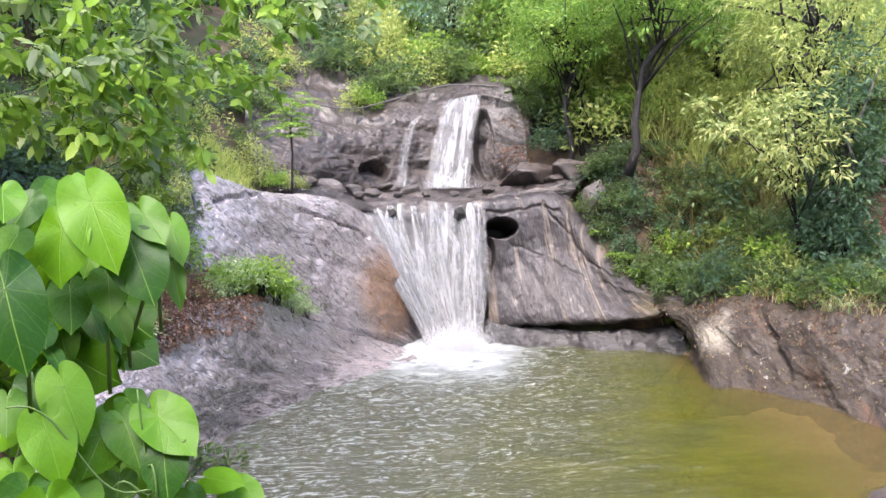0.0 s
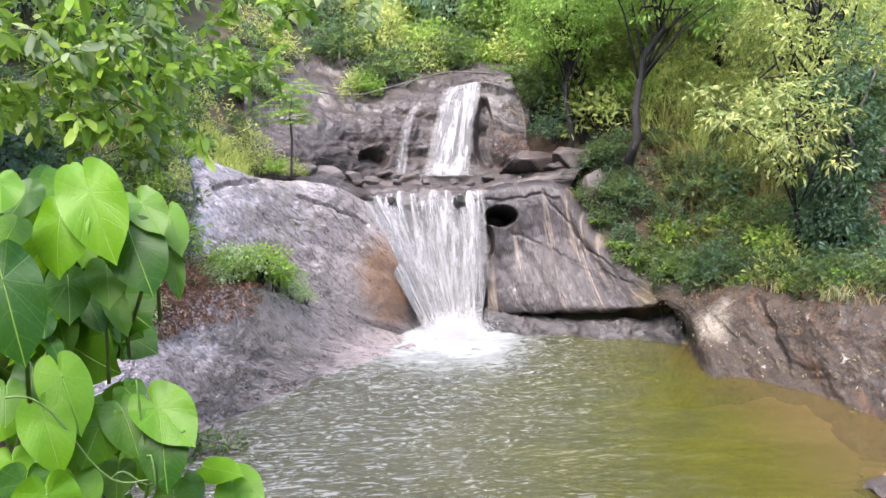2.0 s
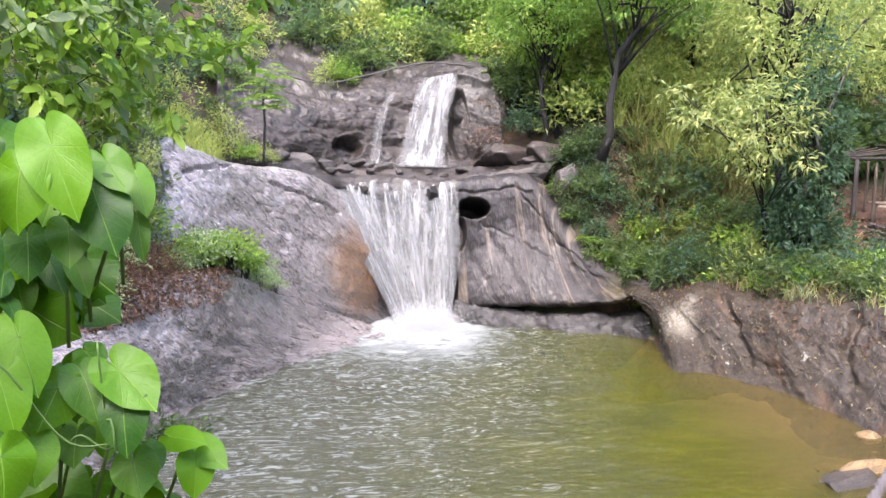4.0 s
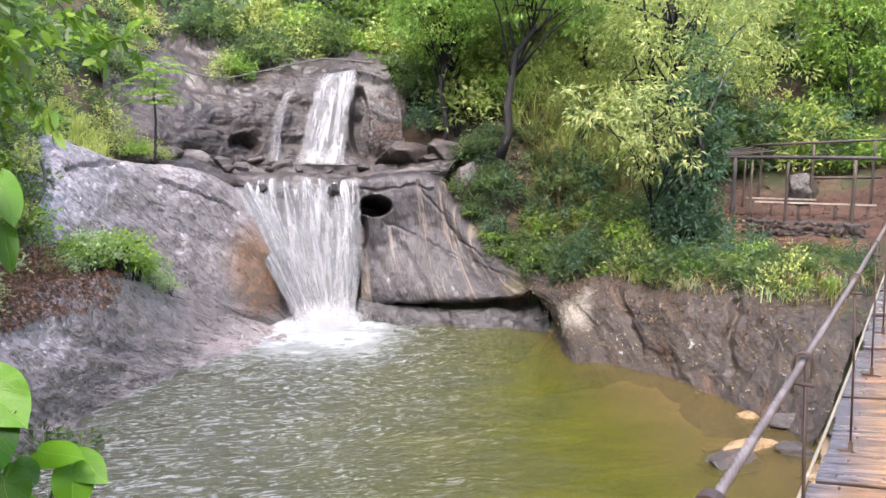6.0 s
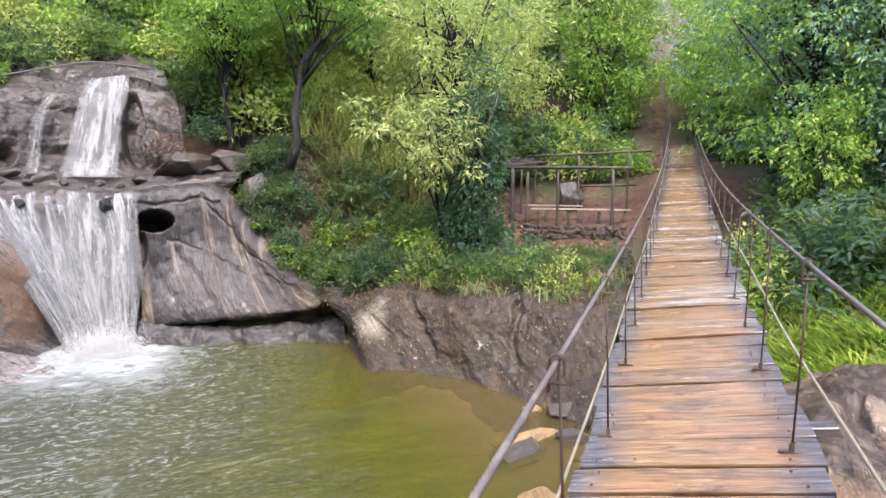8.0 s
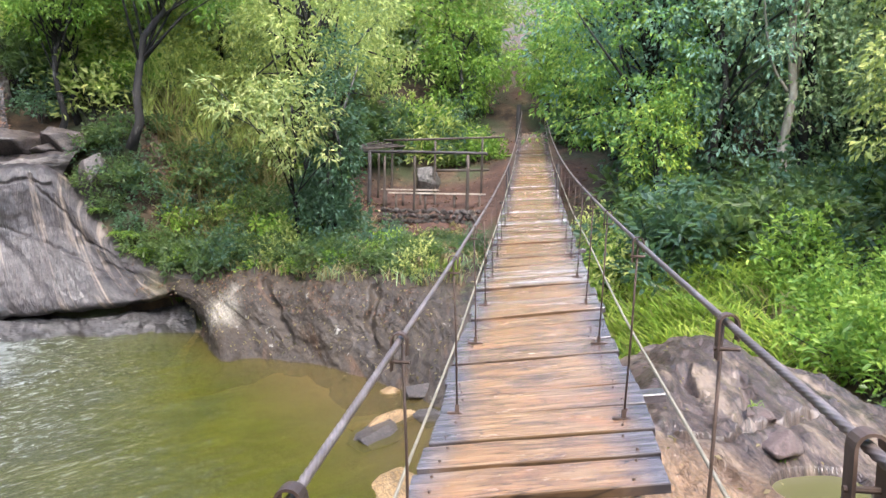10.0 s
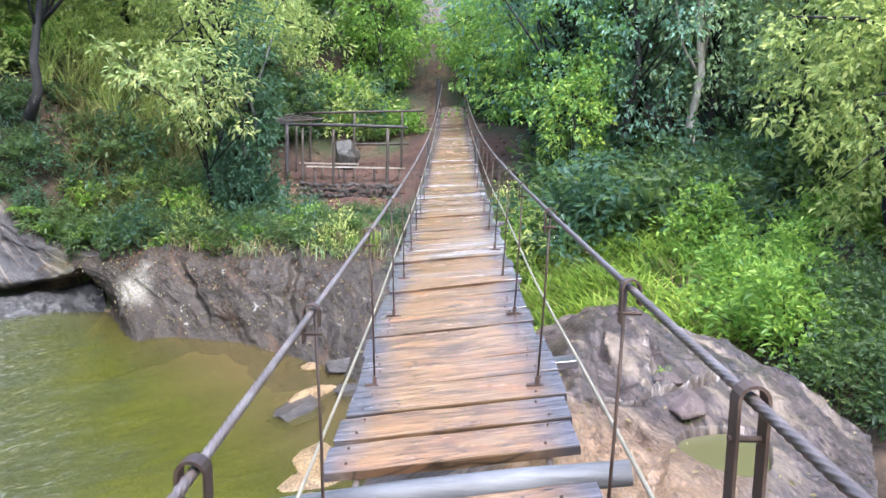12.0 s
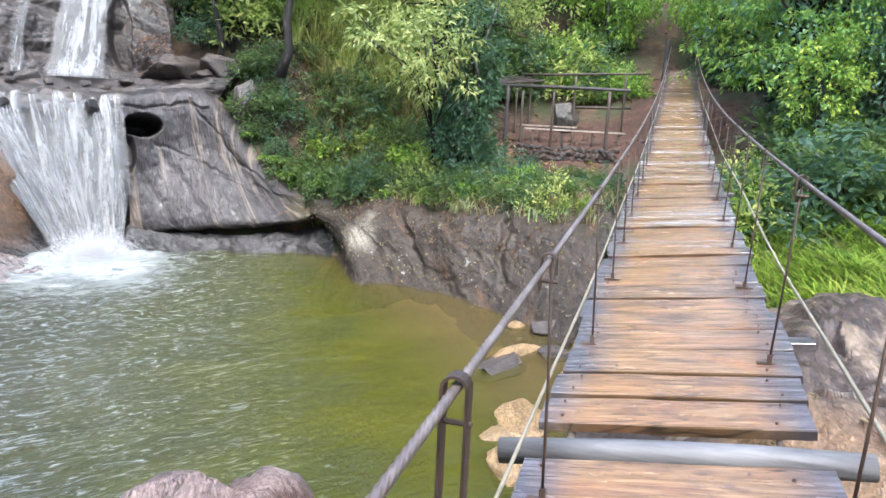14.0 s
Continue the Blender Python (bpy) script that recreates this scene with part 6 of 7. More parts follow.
for k, (x, y, z, q, s_) in enumerate(((6.0, 24.5, 4.3, 0, 0.6), (6.4, 24.3, 4.0, 3, 0.6), (6.2, 24.9, 4.7, 1, 0.5), (5.0, 25.2, 4.2, 0, 0.5), (5.5, 24.6, 3.5, 2, 0.5), (6.0, 24.1, 2.9, 3, 0.55), (6.6, 23.6, 2.5, 2, 0.5), (7.2, 23.1, 2.3, 0, 0.5), (7.9, 22.6, 2.2, 2, 0.45), (5.6, 25.6, 4.6, 3, 0.7), (6.2, 25.1, 4.2, 0, 0.7), (6.8, 24.5, 3.8, 1, 0.6), (7.4, 24.0, 3.4, 3, 0.7), (8.0, 23.5, 3.0, 0, 0.6), (5.2, 26.2, 5.4, 2, 0.5), (5.9, 26.2, 5.5, 0, 0.7), (6.7, 25.6, 5.2, 3, 0.7), (7.6, 25.0, 4.9, 1, 0.7), (8.5, 24.4, 4.3, 3, 0.8))):
    copy_thing(SHRUBS[(4, 0, 4, 3)[q]], Matrix.Identity(4)).matrix_basis = pose(x, y, z, 0, 0, 53 * k) @ Matrix.Scale(s_, 4)
for k, (x, y, z, s_) in enumerate(((5.2, 24.7, 3.6, 0.8), (5.7, 24.0, 2.9, 0.8), (6.3, 23.4, 2.4, 0.9), (7.0, 22.8, 2.2, 0.8), (7.6, 22.3, 2.1, 0.8), (8.2, 22.1, 2.3, 0.9), (6.0, 23.8, 2.8, 0.7), (6.8, 23.3, 2.5, 0.7))):
    copy_thing(FERN, Matrix.Identity(4)).matrix_basis = pose(x, y, z, 0, 0, 31 * k) @ Matrix.Scale(s_, 4)
# unseen trees behind the bridge head, added to darken low sky light and reflections
place_copies([TREES[0], TREES[1], TREES[3]], sector(RNG, 100, 150, 12, 22, 6, 3.8) + sector(RNG, 262, 318, 11, 22, 7, 3.8), "trees behind the bridge head", RNG, (0.9, 1.3))

# more unseen trees, added to keep the bright horizon out of the rock's reflections
place_copies([TREES[0], TREES[1], TREES[2], TREES[3]], sector(RNG, 152, 260, 13, 26, 20, 3.0), "trees behind the bridge head", RNG, (1.1, 1.5))

# undergrowth creeping down over the bank rock
for k, (x, y, z, q, s_) in enumerate(((6.3, 23.6, 2.2, 0, 0.5), (6.9, 22.8, 2.0, 3, 0.45), (7.4, 22.6, 2.0, 2, 0.5), (7.9, 22.0, 2.1, 0, 0.45), (8.3, 21.3, 2.1, 3, 0.5), (8.3, 20.5, 2.1, 2, 0.4), (8.8, 20.6, 2.3, 0, 0.5), (9.2, 19.7, 2.3, 3, 0.45), (8.9, 19.3, 2.15, 2, 0.4), (9.6, 19.2, 2.35, 0, 0.5), (9.4, 18.4, 2.1, 3, 0.35), (9.9, 18.5, 2.4, 2, 0.4), (10.3, 18.2, 2.5, 0, 0.45), (9.9, 17.5, 2.3, 2, 0.35), (10.4, 17.1, 2.45, 3, 0.4), (10.9, 17.3, 2.6, 0, 0.4), (10.3, 16.5, 2.3, 2, 0.35), (10.9, 16.3, 2.35, 0, 0.4), (11.3, 16.6, 2.6, 3, 0.35), (11.1, 15.8, 2.25, 2, 0.35), (11.6, 15.9, 2.5, 0, 0.4))):
    copy_thing(SHRUBS[(4, 0, 4, 3)[(q + k) % 4]], Matrix.Identity(4)).matrix_basis = pose(x, y, z - 0.12, 0, 0, 61 * k) @ Matrix.Scale(s_ * 1.35, 4)

# bushes on both sides of the red path
path_side = []
for k in range(8):
    cx, cy = 20.8 + 1.2 * k, 22.2 + 1.35 * k
    for side in (-1, 1):
        path_side += [(cx + side * 0.74 * w + float(RNG.normal()) * 0.2, cy - side * 0.67 * w + float(RNG.normal()) * 0.2) for w in (2.1, 3.2)]
place_copies([SHRUBS[0], SHRUBS[2], SHRUBS[3]], path_side, "bushes beside the red path", RNG, (0.6, 1.0))

place_copies([TREES[2], TREES[3]], [(7.6, 28.4), (5.6, 30.2), (10.2, 27.8), (12.4, 29.0), (8.8, 30.6), (23.6, 22.6), (26.2, 25.4), (20.9, 26.2), (23.4, 29.4)], "lighter trees among the forest", RNG, (0.6, 0.8))
place_copies([FERN], [(7.6, 22.3), (8.3, 21.4), (8.7, 20.7), (9.3, 19.9), (9.2, 18.9), (9.9, 18.3), (10.3, 17.4), (10.8, 16.8), (11.3, 16.2)], "ferns on the bank", RNG, (0.5, 0.8), 0.0)

place_copies([SHRUBS[1], SHRUBS[2], SHRUBS[1]], [(5.8, 27.0), (7.0, 26.8), (8.2, 26.3), (6.5, 28.2), (7.8, 27.8), (9.2, 27.0), (10.5, 26.2), (9.5, 28.5), (11.0, 27.5), (8.6, 29.6), (12.2, 26.6), (6.9, 29.8)], "light bushes under the trees", RNG, (1.2, 1.7))
for k, (x, y, z, q, s_) in enumerate(((7.2, 22.4, 2.0, 2, 0.5), (8.5, 21.0, 2.15, 1, 0.5), (9.0, 18.7, 2.05, 2, 0.45), (10.6, 17.0, 2.5, 2, 0.5), (11.2, 16.0, 2.3, 1, 0.35), (11.9, 16.2, 2.6, 2, 0.35), (6.4, 23.3, 2.0, 2, 0.45))):
    copy_thing(SHRUBS[q], Matrix.Identity(4)).matrix_basis = pose(x, y, z - 0.05, 0, 0, 97 * k) @ Matrix.Scale(s_, 4)

for k, (x, y, q, s_) in enumerate(((8.2, 24.0, 4, 0.8), (8.9, 23.4, 3, 0.8), (9.6, 22.8, 4, 0.8), (7.6, 24.4, 0, 0.7), (9.2, 24.0, 2, 0.6), (10.2, 22.0, 4, 0.7), (10.8, 21.4, 3, 0.7))):
    copy_thing(SHRUBS[q], Matrix.Identity(4)).matrix_basis = drop(SHRUBS[q], x, y, s_, 77 * k)

for k, (x, y, z, q, s_) in enumerate(((7.9, 21.4, 1.75, 4, 0.7), (8.5, 20.2, 1.9, 2, 0.6), (8.9, 19.5, 1.95, 1, 0.7), (9.7, 18.2, 2.0, 4, 0.75), (10.0, 17.6, 2.05, 2, 0.6), (10.8, 16.4, 2.1, 4, 0.7), (10.9, 15.6, 2.0, 1, 0.6), (10.3, 18.6, 2.3, 3, 0.8), (11.4, 17.2, 2.5, 2, 0.6), (7.0, 22.6, 1.85, 4, 0.6))):
    copy_thing(SHRUBS[q], Matrix.Identity(4)).matrix_basis = pose(x, y, z - 0.1, 8, -10, 83 * k) @ Matrix.Diagonal((s_, s_, s_ * (1.0 if k % 2 else 1.35), 1))

# growth over the cliff top and above the upper fall
for k, (x, y, z, q, s_) in enumerate(((-3.6, 30.2, 8.4, 1, 0.75), (-3.0, 30.3, 8.6, 2, 0.7), (-2.2, 31.6, 9.3, 0, 1.1), (-1.0, 32.4, 9.7, 1, 1.2), (0.5, 33.0, 10.0, 0, 1.2), (2.0, 33.0, 10.1, 2, 1.2), (3.2, 32.0, 9.6, 1, 1.2), (-7.8, 31.5, 10.3, 1, 1.3), (-4.4, 32.6, 10.3, 0, 1.4), (-2.8, 33.6, 10.7, 1, 1.5), (-0.6, 34.4, 10.8, 2, 1.5), (1.6, 34.8, 10.9, 0, 1.5), (3.6, 30.8, 8.8, 0, 0.9), (-8.6, 29.0, 9.2, 2, 1.1), (-7.0, 28.0, 8.0, 0, 0.8))):
    copy_thing(SHRUBS[q], Matrix.Identity(4)).matrix_basis = pose(x, y, z - 0.1, 0, 0, 43 * k) @ Matrix.Scale(s_, 4)
place_copies([TREES[2], TREES[0], TREES[3]], [(-3.2, 35.2), (0.2, 35.8), (2.8, 35.2), (-6.2, 35.4), (4.4, 33.2), (-8.8, 33.6), (-1.4, 37.4), (1.6, 37.8)], "trees above the cliff", RNG, (0.5, 0.7))

blades("grass", "bleached straw stems leaning over the bank", RNG, *patch(RNG, 8.7, 22.6, 2.2, 1.0, 1300, -38), 1.2, 0.035, LEAF["straw"], 0.7)
blades("grass", "long bright grass clumps on the bank", RNG, *patch(RNG, 9.6, 20.8, 2.2, 0.9, 1300, -48), 0.95, 0.04, LEAF["fresh"], 0.8)
blades("grass", "bright grass clump beside the rock", RNG, *patch(RNG, 7.4, 22.9, 0.8, 0.5, 300, -35), 0.8, 0.035, LEAF["fresh"], 0.8)

# ---- heart-leaved vine beside the bridge head: petiole end, tip and width of each leaf ----
LEAVES_U = (
    (-0.526, 1.080, 4.806, -0.479, 1.045, 4.707, 0.096),
    (-0.561, 1.060, 4.766, -0.558, 1.025, 4.690, 0.086),
    (-0.474, 1.140, 4.786, -0.430, 1.105, 4.742, 0.063),
    (-0.474, 1.100, 4.731, -0.435, 1.065, 4.658, 0.093),
    (-0.452, 1.200, 4.762, -0.424, 1.165, 4.706, 0.049),
    (-0.444, 1.180, 4.688, -0.425, 1.145, 4.637, 0.035),
    (-0.525, 1.120, 4.682, -0.508, 1.085, 4.637, 0.065),
    (-0.575, 1.100, 4.669, -0.555, 1.065, 4.618, 0.066),
    (-0.577, 1.160, 4.636, -0.536, 1.125, 4.586, 0.049),
    (-0.537, 1.170, 4.622, -0.504, 1.135, 4.582, 0.041),
    (-0.564, 0.920, 4.697, -0.522, 0.885, 4.598, 0.091),
    (-0.609, 1.000, 4.820, -0.587, 0.965, 4.782, 0.060),
    (-0.629, 1.100, 4.805, -0.642, 1.065, 4.767, 0.050),
)
LEAVES_V = (
    (-0.605, 1.020, 4.759, -0.605, 0.985, 4.730, 0.051),
    (-0.637, 1.180, 4.824, -0.637, 1.145, 4.777, 0.065),
    (-0.604, 1.160, 4.815, -0.573, 1.125, 4.750, 0.075),
    (-0.567, 1.160, 4.837, -0.527, 1.125, 4.798, 0.058),
    (-0.635, 1.140, 4.606, -0.619, 1.105, 4.583, 0.034),
    (-0.617, 1.120, 4.571, -0.585, 1.085, 4.554, 0.030),
    (-0.647, 1.200, 4.608, -0.621, 1.165, 4.539, 0.061),
    (-0.568, 1.160, 4.729, -0.565, 1.125, 4.688, 0.042),
    (-0.648, 1.050, 4.628, -0.620, 1.015, 4.579, 0.048),
    (-0.571, 1.060, 4.534, -0.527, 1.025, 4.462, 0.077),
    (-0.578, 1.020, 4.484, -0.538, 0.985, 4.418, 0.075),
    (-0.638, 1.100, 4.527, -0.626, 1.065, 4.482, 0.060),
    (-0.643, 1.040, 4.517, -0.626, 1.005, 4.482, 0.053),
)
LEAVES_W = (
    (-0.528, 1.080, 4.453, -0.537, 1.045, 4.407, 0.087),
    (-0.499, 1.100, 4.462, -0.464, 1.065, 4.412, 0.075),
    (-0.513, 1.140, 4.492, -0.479, 1.105, 4.483, 0.053),
    (-0.447, 1.100, 4.475, -0.381, 1.065, 4.427, 0.089),
    (-0.430, 1.070, 4.428, -0.414, 1.035, 4.368, 0.073),
    (-0.408, 1.220, 4.329, -0.349, 1.185, 4.336, 0.055),
    (-0.372, 1.240, 4.302, -0.320, 1.205, 4.291, 0.064),
    (-0.587, 1.140, 4.403, -0.566, 1.105, 4.354, 0.063),
    (-0.600, 1.060, 4.389, -0.577, 1.025, 4.366, 0.049),
    (-0.639, 1.040, 4.413, -0.615, 1.005, 4.375, 0.059),
    (-0.523, 1.120, 4.364, -0.514, 1.085, 4.334, 0.063),
    (-0.496, 1.160, 4.365, -0.480, 1.125, 4.327, 0.043),
    (-0.436, 1.180, 4.321, -0.402, 1.145, 4.306, 0.046),
)
LEAVES_X = (
    (-0.41, 1.25, 4.35, -0.36, 1.23, 4.30, 0.063),
    (-0.44, 1.22, 4.32, -0.45, 1.18, 4.29, 0.066),
    (-0.38, 1.28, 4.31, -0.35, 1.25, 4.26, 0.053),
    (-0.46, 1.27, 4.35, -0.42, 1.25, 4.33, 0.052),
    (-0.55, 1.19, 4.35, -0.53, 1.17, 4.32, 0.061),
    (-0.55, 1.04, 4.38, -0.53, 1.01, 4.34, 0.077),
    (-0.58, 0.97, 4.41, -0.57, 0.94, 4.37, 0.083),
    (-0.67, 1.07, 4.47, -0.66, 1.04, 4.45, 0.058),
    (-0.58, 1.16, 4.36, -0.55, 1.14, 4.32, 0.070),
    (-0.44, 1.13, 4.32, -0.42, 1.10, 4.28, 0.075),
    (-0.37, 1.21, 4.29, -0.36, 1.18, 4.24, 0.068),
    (-0.54, 0.95, 4.40, -0.52, 0.93, 4.34, 0.092),
)


def heart_material(name, deep, bright):
    """Glossy young leaf with paler ribs, light showing through."""
    k = Mat(name)
    uv = k.add("ShaderNodeTexCoord").outputs["UV"]
    sep = k.add("ShaderNodeSeparateXYZ")
    k.link(uv, sep.inputs[0])
    info = k.add("ShaderNodeObjectInfo")
    side = k.math("ABSOLUTE", sep.outputs[1])
    ribs = k.math("FRACT", k.math("MULTIPLY", k.math("ADD", k.math("SUBTRACT", sep.outputs[0], k.math("MULTIPLY", k.math("POWER", side, 1.35), 0.95)), k.math("MULTIPLY", k.noise(3, 2), 0.12)), 3.6))
    rib = k.span(k.math("ABSOLUTE", k.math("SUBTRACT", ribs, 0.5)), 0.0, 0.05, 0.2, 0.0)
    mid = k.span(side, 0.006, 0.018, 0.6, 0.0)
    far = k.math("SQRT", k.math("ADD", k.math("POWER", sep.outputs[0], 2.0), k.math("POWER", side, 2.0)))
    turn_ = k.math("DIVIDE", k.math("ARCTAN2", side, sep.outputs[0]), 0.66)
    ray_ = k.math("MULTIPLY", k.math("ABSOLUTE", k.math("SUBTRACT", k.math("FRACT", k.math("ADD", turn_, 0.5)), 0.5)), k.math("MULTIPLY", far, 0.66))
    veins = k.math("MAXIMUM", k.math("MULTIPLY", rib, 0.6), k.math("MAXIMUM", mid, k.span(ray_, 0.003, 0.012, 0.14, 0.0)))
    mottled = k.noise(14, 5, 0.6)
    tone = k.math("ADD", k.math("MULTIPLY", info.outputs["Random"], 0.65), k.math("MULTIPLY", mottled, 0.4))
    col = k.mix(k.span(tone, 0.2, 0.85), deep, bright)
    col = k.mix(veins, col, (0.22, 0.38, 0.07))
    k.base(col)
    k.set("Roughness", k.span(mottled, 0.3, 0.7, 0.34, 0.5))
    k.set("Specular IOR Level", 0.28)
    k.bump(k.math("SUBTRACT", k.math("MULTIPLY", mottled, 0.35), veins), 0.6, 0.003)
    tr = k.add("ShaderNodeBsdfTranslucent")
    k.link(k.mix(0.3, col, (0.20, 0.42, 0.01)), tr.inputs["Color"])
    mx = k.add("ShaderNodeMixShader")
    mx.inputs[0].default_value = 0.34
    k.link(k.p.outputs[0], mx.inputs[1])
    k.link(tr.outputs[0], mx.inputs[2])
    k.link(mx.outputs[0], k.out.inputs["Surface"])
    return k.m


HEART = heart_material("heart_leaf", (0.010, 0.058, 0.003), (0.098, 0.245, 0.004))


def heart_mesh(seed):
    """A unit heart-shaped blade: petiole at the origin, tip at x = 1, cupped and wavy."""
    rng = random.Random(seed)
    keys_a = [0, 6, 15, 30, 50, 70, 90, 110, 130, 150, 165, 175, 180]
    keys_r = [1.0, 0.92, 0.86, 0.80, 0.74, 0.69, 0.65, 0.61, 0.56, 0.50, 0.42, 0.30, 0.2]
    n, rings = 48, 7
    verts, uvs, faces = [(0, 0, 0)], [(0, 0)], []
    cup, wave = rng.uniform(-0.22, 0.28), rng.uniform(0.02, 0.05)
    droop = rng.uniform(0.12, 0.45)
    for j in range(1, rings + 1):
        for i in range(n):
            ang = 360 * i / n - 180
            r = float(np.interp(abs(ang), keys_a, keys_r)) * j / rings
            x, y = r * math.cos(radians(ang)), r * math.sin(radians(ang))
            z = cup * abs(y) ** 1.3 - droop * x * abs(x) + wave * math.sin(radians(ang) * 5 + seed) * (j / rings) ** 2
            verts.append((x, y, z))
            uvs.append((x, y))
    for i in range(n):
        faces.append((0, 1 + i, 1 + (i + 1) % n))
        for j in range(rings - 1):
            a_, b_ = 1 + j * n + i, 1 + j * n + (i + 1) % n
            faces.append((a_, a_ + n, b_ + n, b_))
    me = bpy.data.meshes.new("leaf")
    me.from_pydata(verts, [], faces)
    me.polygons.foreach_set("use_smooth", [True] * len(me.polygons))
    layer = me.uv_layers.new(name="UVMap")
    for loop in me.loops:
        layer.data[loop.index].uv = uvs[loop.vertex_index]
    me.materials.append(HEART)
    return me


def heart_vine():
    rng = random.Random(3)
    vine = tagged(new("heart_leaved_vine"), "climbing vine with large glossy heart-shaped leaves by the bridge", "vine")
    shapes = [heart_mesh(k) for k in range(9)]
    stem = plain_material("vine_stem", [(0.3, (0.03, 0.08, 0.012)), (0.6, (0.08, 0.15, 0.03)), (0.8, (0.16, 0.24, 0.06))], 8, 0.5)
    roots = [Vector((-1.0, 1.45, 3.2)), Vector((-1.05, 1.55, 3.3)), Vector((-0.95, 1.6, 3.2))]
    for i, (bx, by, bz, tx, ty, tz, w) in enumerate(LEAVES_U + LEAVES_V + LEAVES_W + LEAVES_X[4:]):
        base, tip = Vector((bx, by, bz)), Vector((tx, ty, tz))
        x = tip - base
        length = max(x.length, w * 0.75)
        x.normalize()
        face = (Vector((0, 0, 4.8)) - base).normalized() + Vector((rng.uniform(-0.5, 0.5), rng.uniform(-0.2, 0.2), rng.uniform(0.2, 1.0)))
        z = (face - x * face.dot(x)).normalized()
        y = z.cross(x)
        ob = new("leaf", shapes[i % 9])
        ob.parent = vine
        ob.matrix_basis = Matrix.Translation(base) @ Matrix((x, y, z)).transposed().to_4x4() @ Matrix.Diagonal((length * 1.02, w / 1.36, w / 1.36, 1))
        if i % 2 == 0:
            root = base + Vector((rng.uniform(-0.12, 0.02), rng.uniform(0.0, 0.12), -rng.uniform(0.1, 0.25)))
            mid = base.lerp(root, 0.5) + Vector((0, 0.02, 0.04))
            part("petiole", tube([base, mid, root], [0.0025, 0.003, 0.0035], 6), stem, vine, "", True)
    for k in range(9):
        r0 = roots[k % 3] + Vector((rng.uniform(-0.1, 0.1), rng.uniform(-0.1, 0.1), 0))
        r2 = Vector((rng.uniform(-0.95, -0.65), rng.uniform(1.25, 1.45), rng.uniform(4.3, 4.7)))
        part("stem", tube([tuple(p) for p in catmull([r0, r0.lerp(r2, 0.5) + Vector((rng.uniform(-0.1, 0.1), rng.uniform(-0.1, 0.1), 0)), r2], 12)], 0.003, 6), stem, vine, "", True)
    for k, (p, q) in enumerate((((-0.62, 1.0, 4.52), (-0.44, 1.06, 4.36)), ((-0.5, 1.05, 4.36), (-0.40, 1.08, 4.42)), ((-0.47, 1.08, 4.50), (-0.43, 1.04, 4.36)))):
        p, q = Vector(p), Vector(q)
        pts_ = [p.lerp(q, f) + Vector((0, 0, 0.025 * math.sin(f * 7 + k))) for f in np.linspace(0, 1, 14)]
        part("tendril", tube(pts_, 0.0016, 5), stem, vine, "pale curling tendril", True)
    # leaves filling the inside of the clump
    for k in range(130):
        low = k % 2
        base = Vector((rng.uniform(-1.0, -0.62 if low else -0.52), rng.uniform(1.2, 1.55), rng.uniform(4.5, 4.76) if low else rng.uniform(3.6, 4.40)))
        q, size = rng.uniform(0, 6.28), rng.uniform(0.07, 0.11)
        ob = new("leaf", shapes[k % 9])
        ob.parent = vine
        ob.matrix_basis = Matrix.Translation(base) @ Euler((rng.uniform(0.3, 1.2), rng.uniform(0.2, 1.0), q)).to_matrix().to_4x4() @ Matrix.Scale(size, 4)
    return vine


heart_vine()

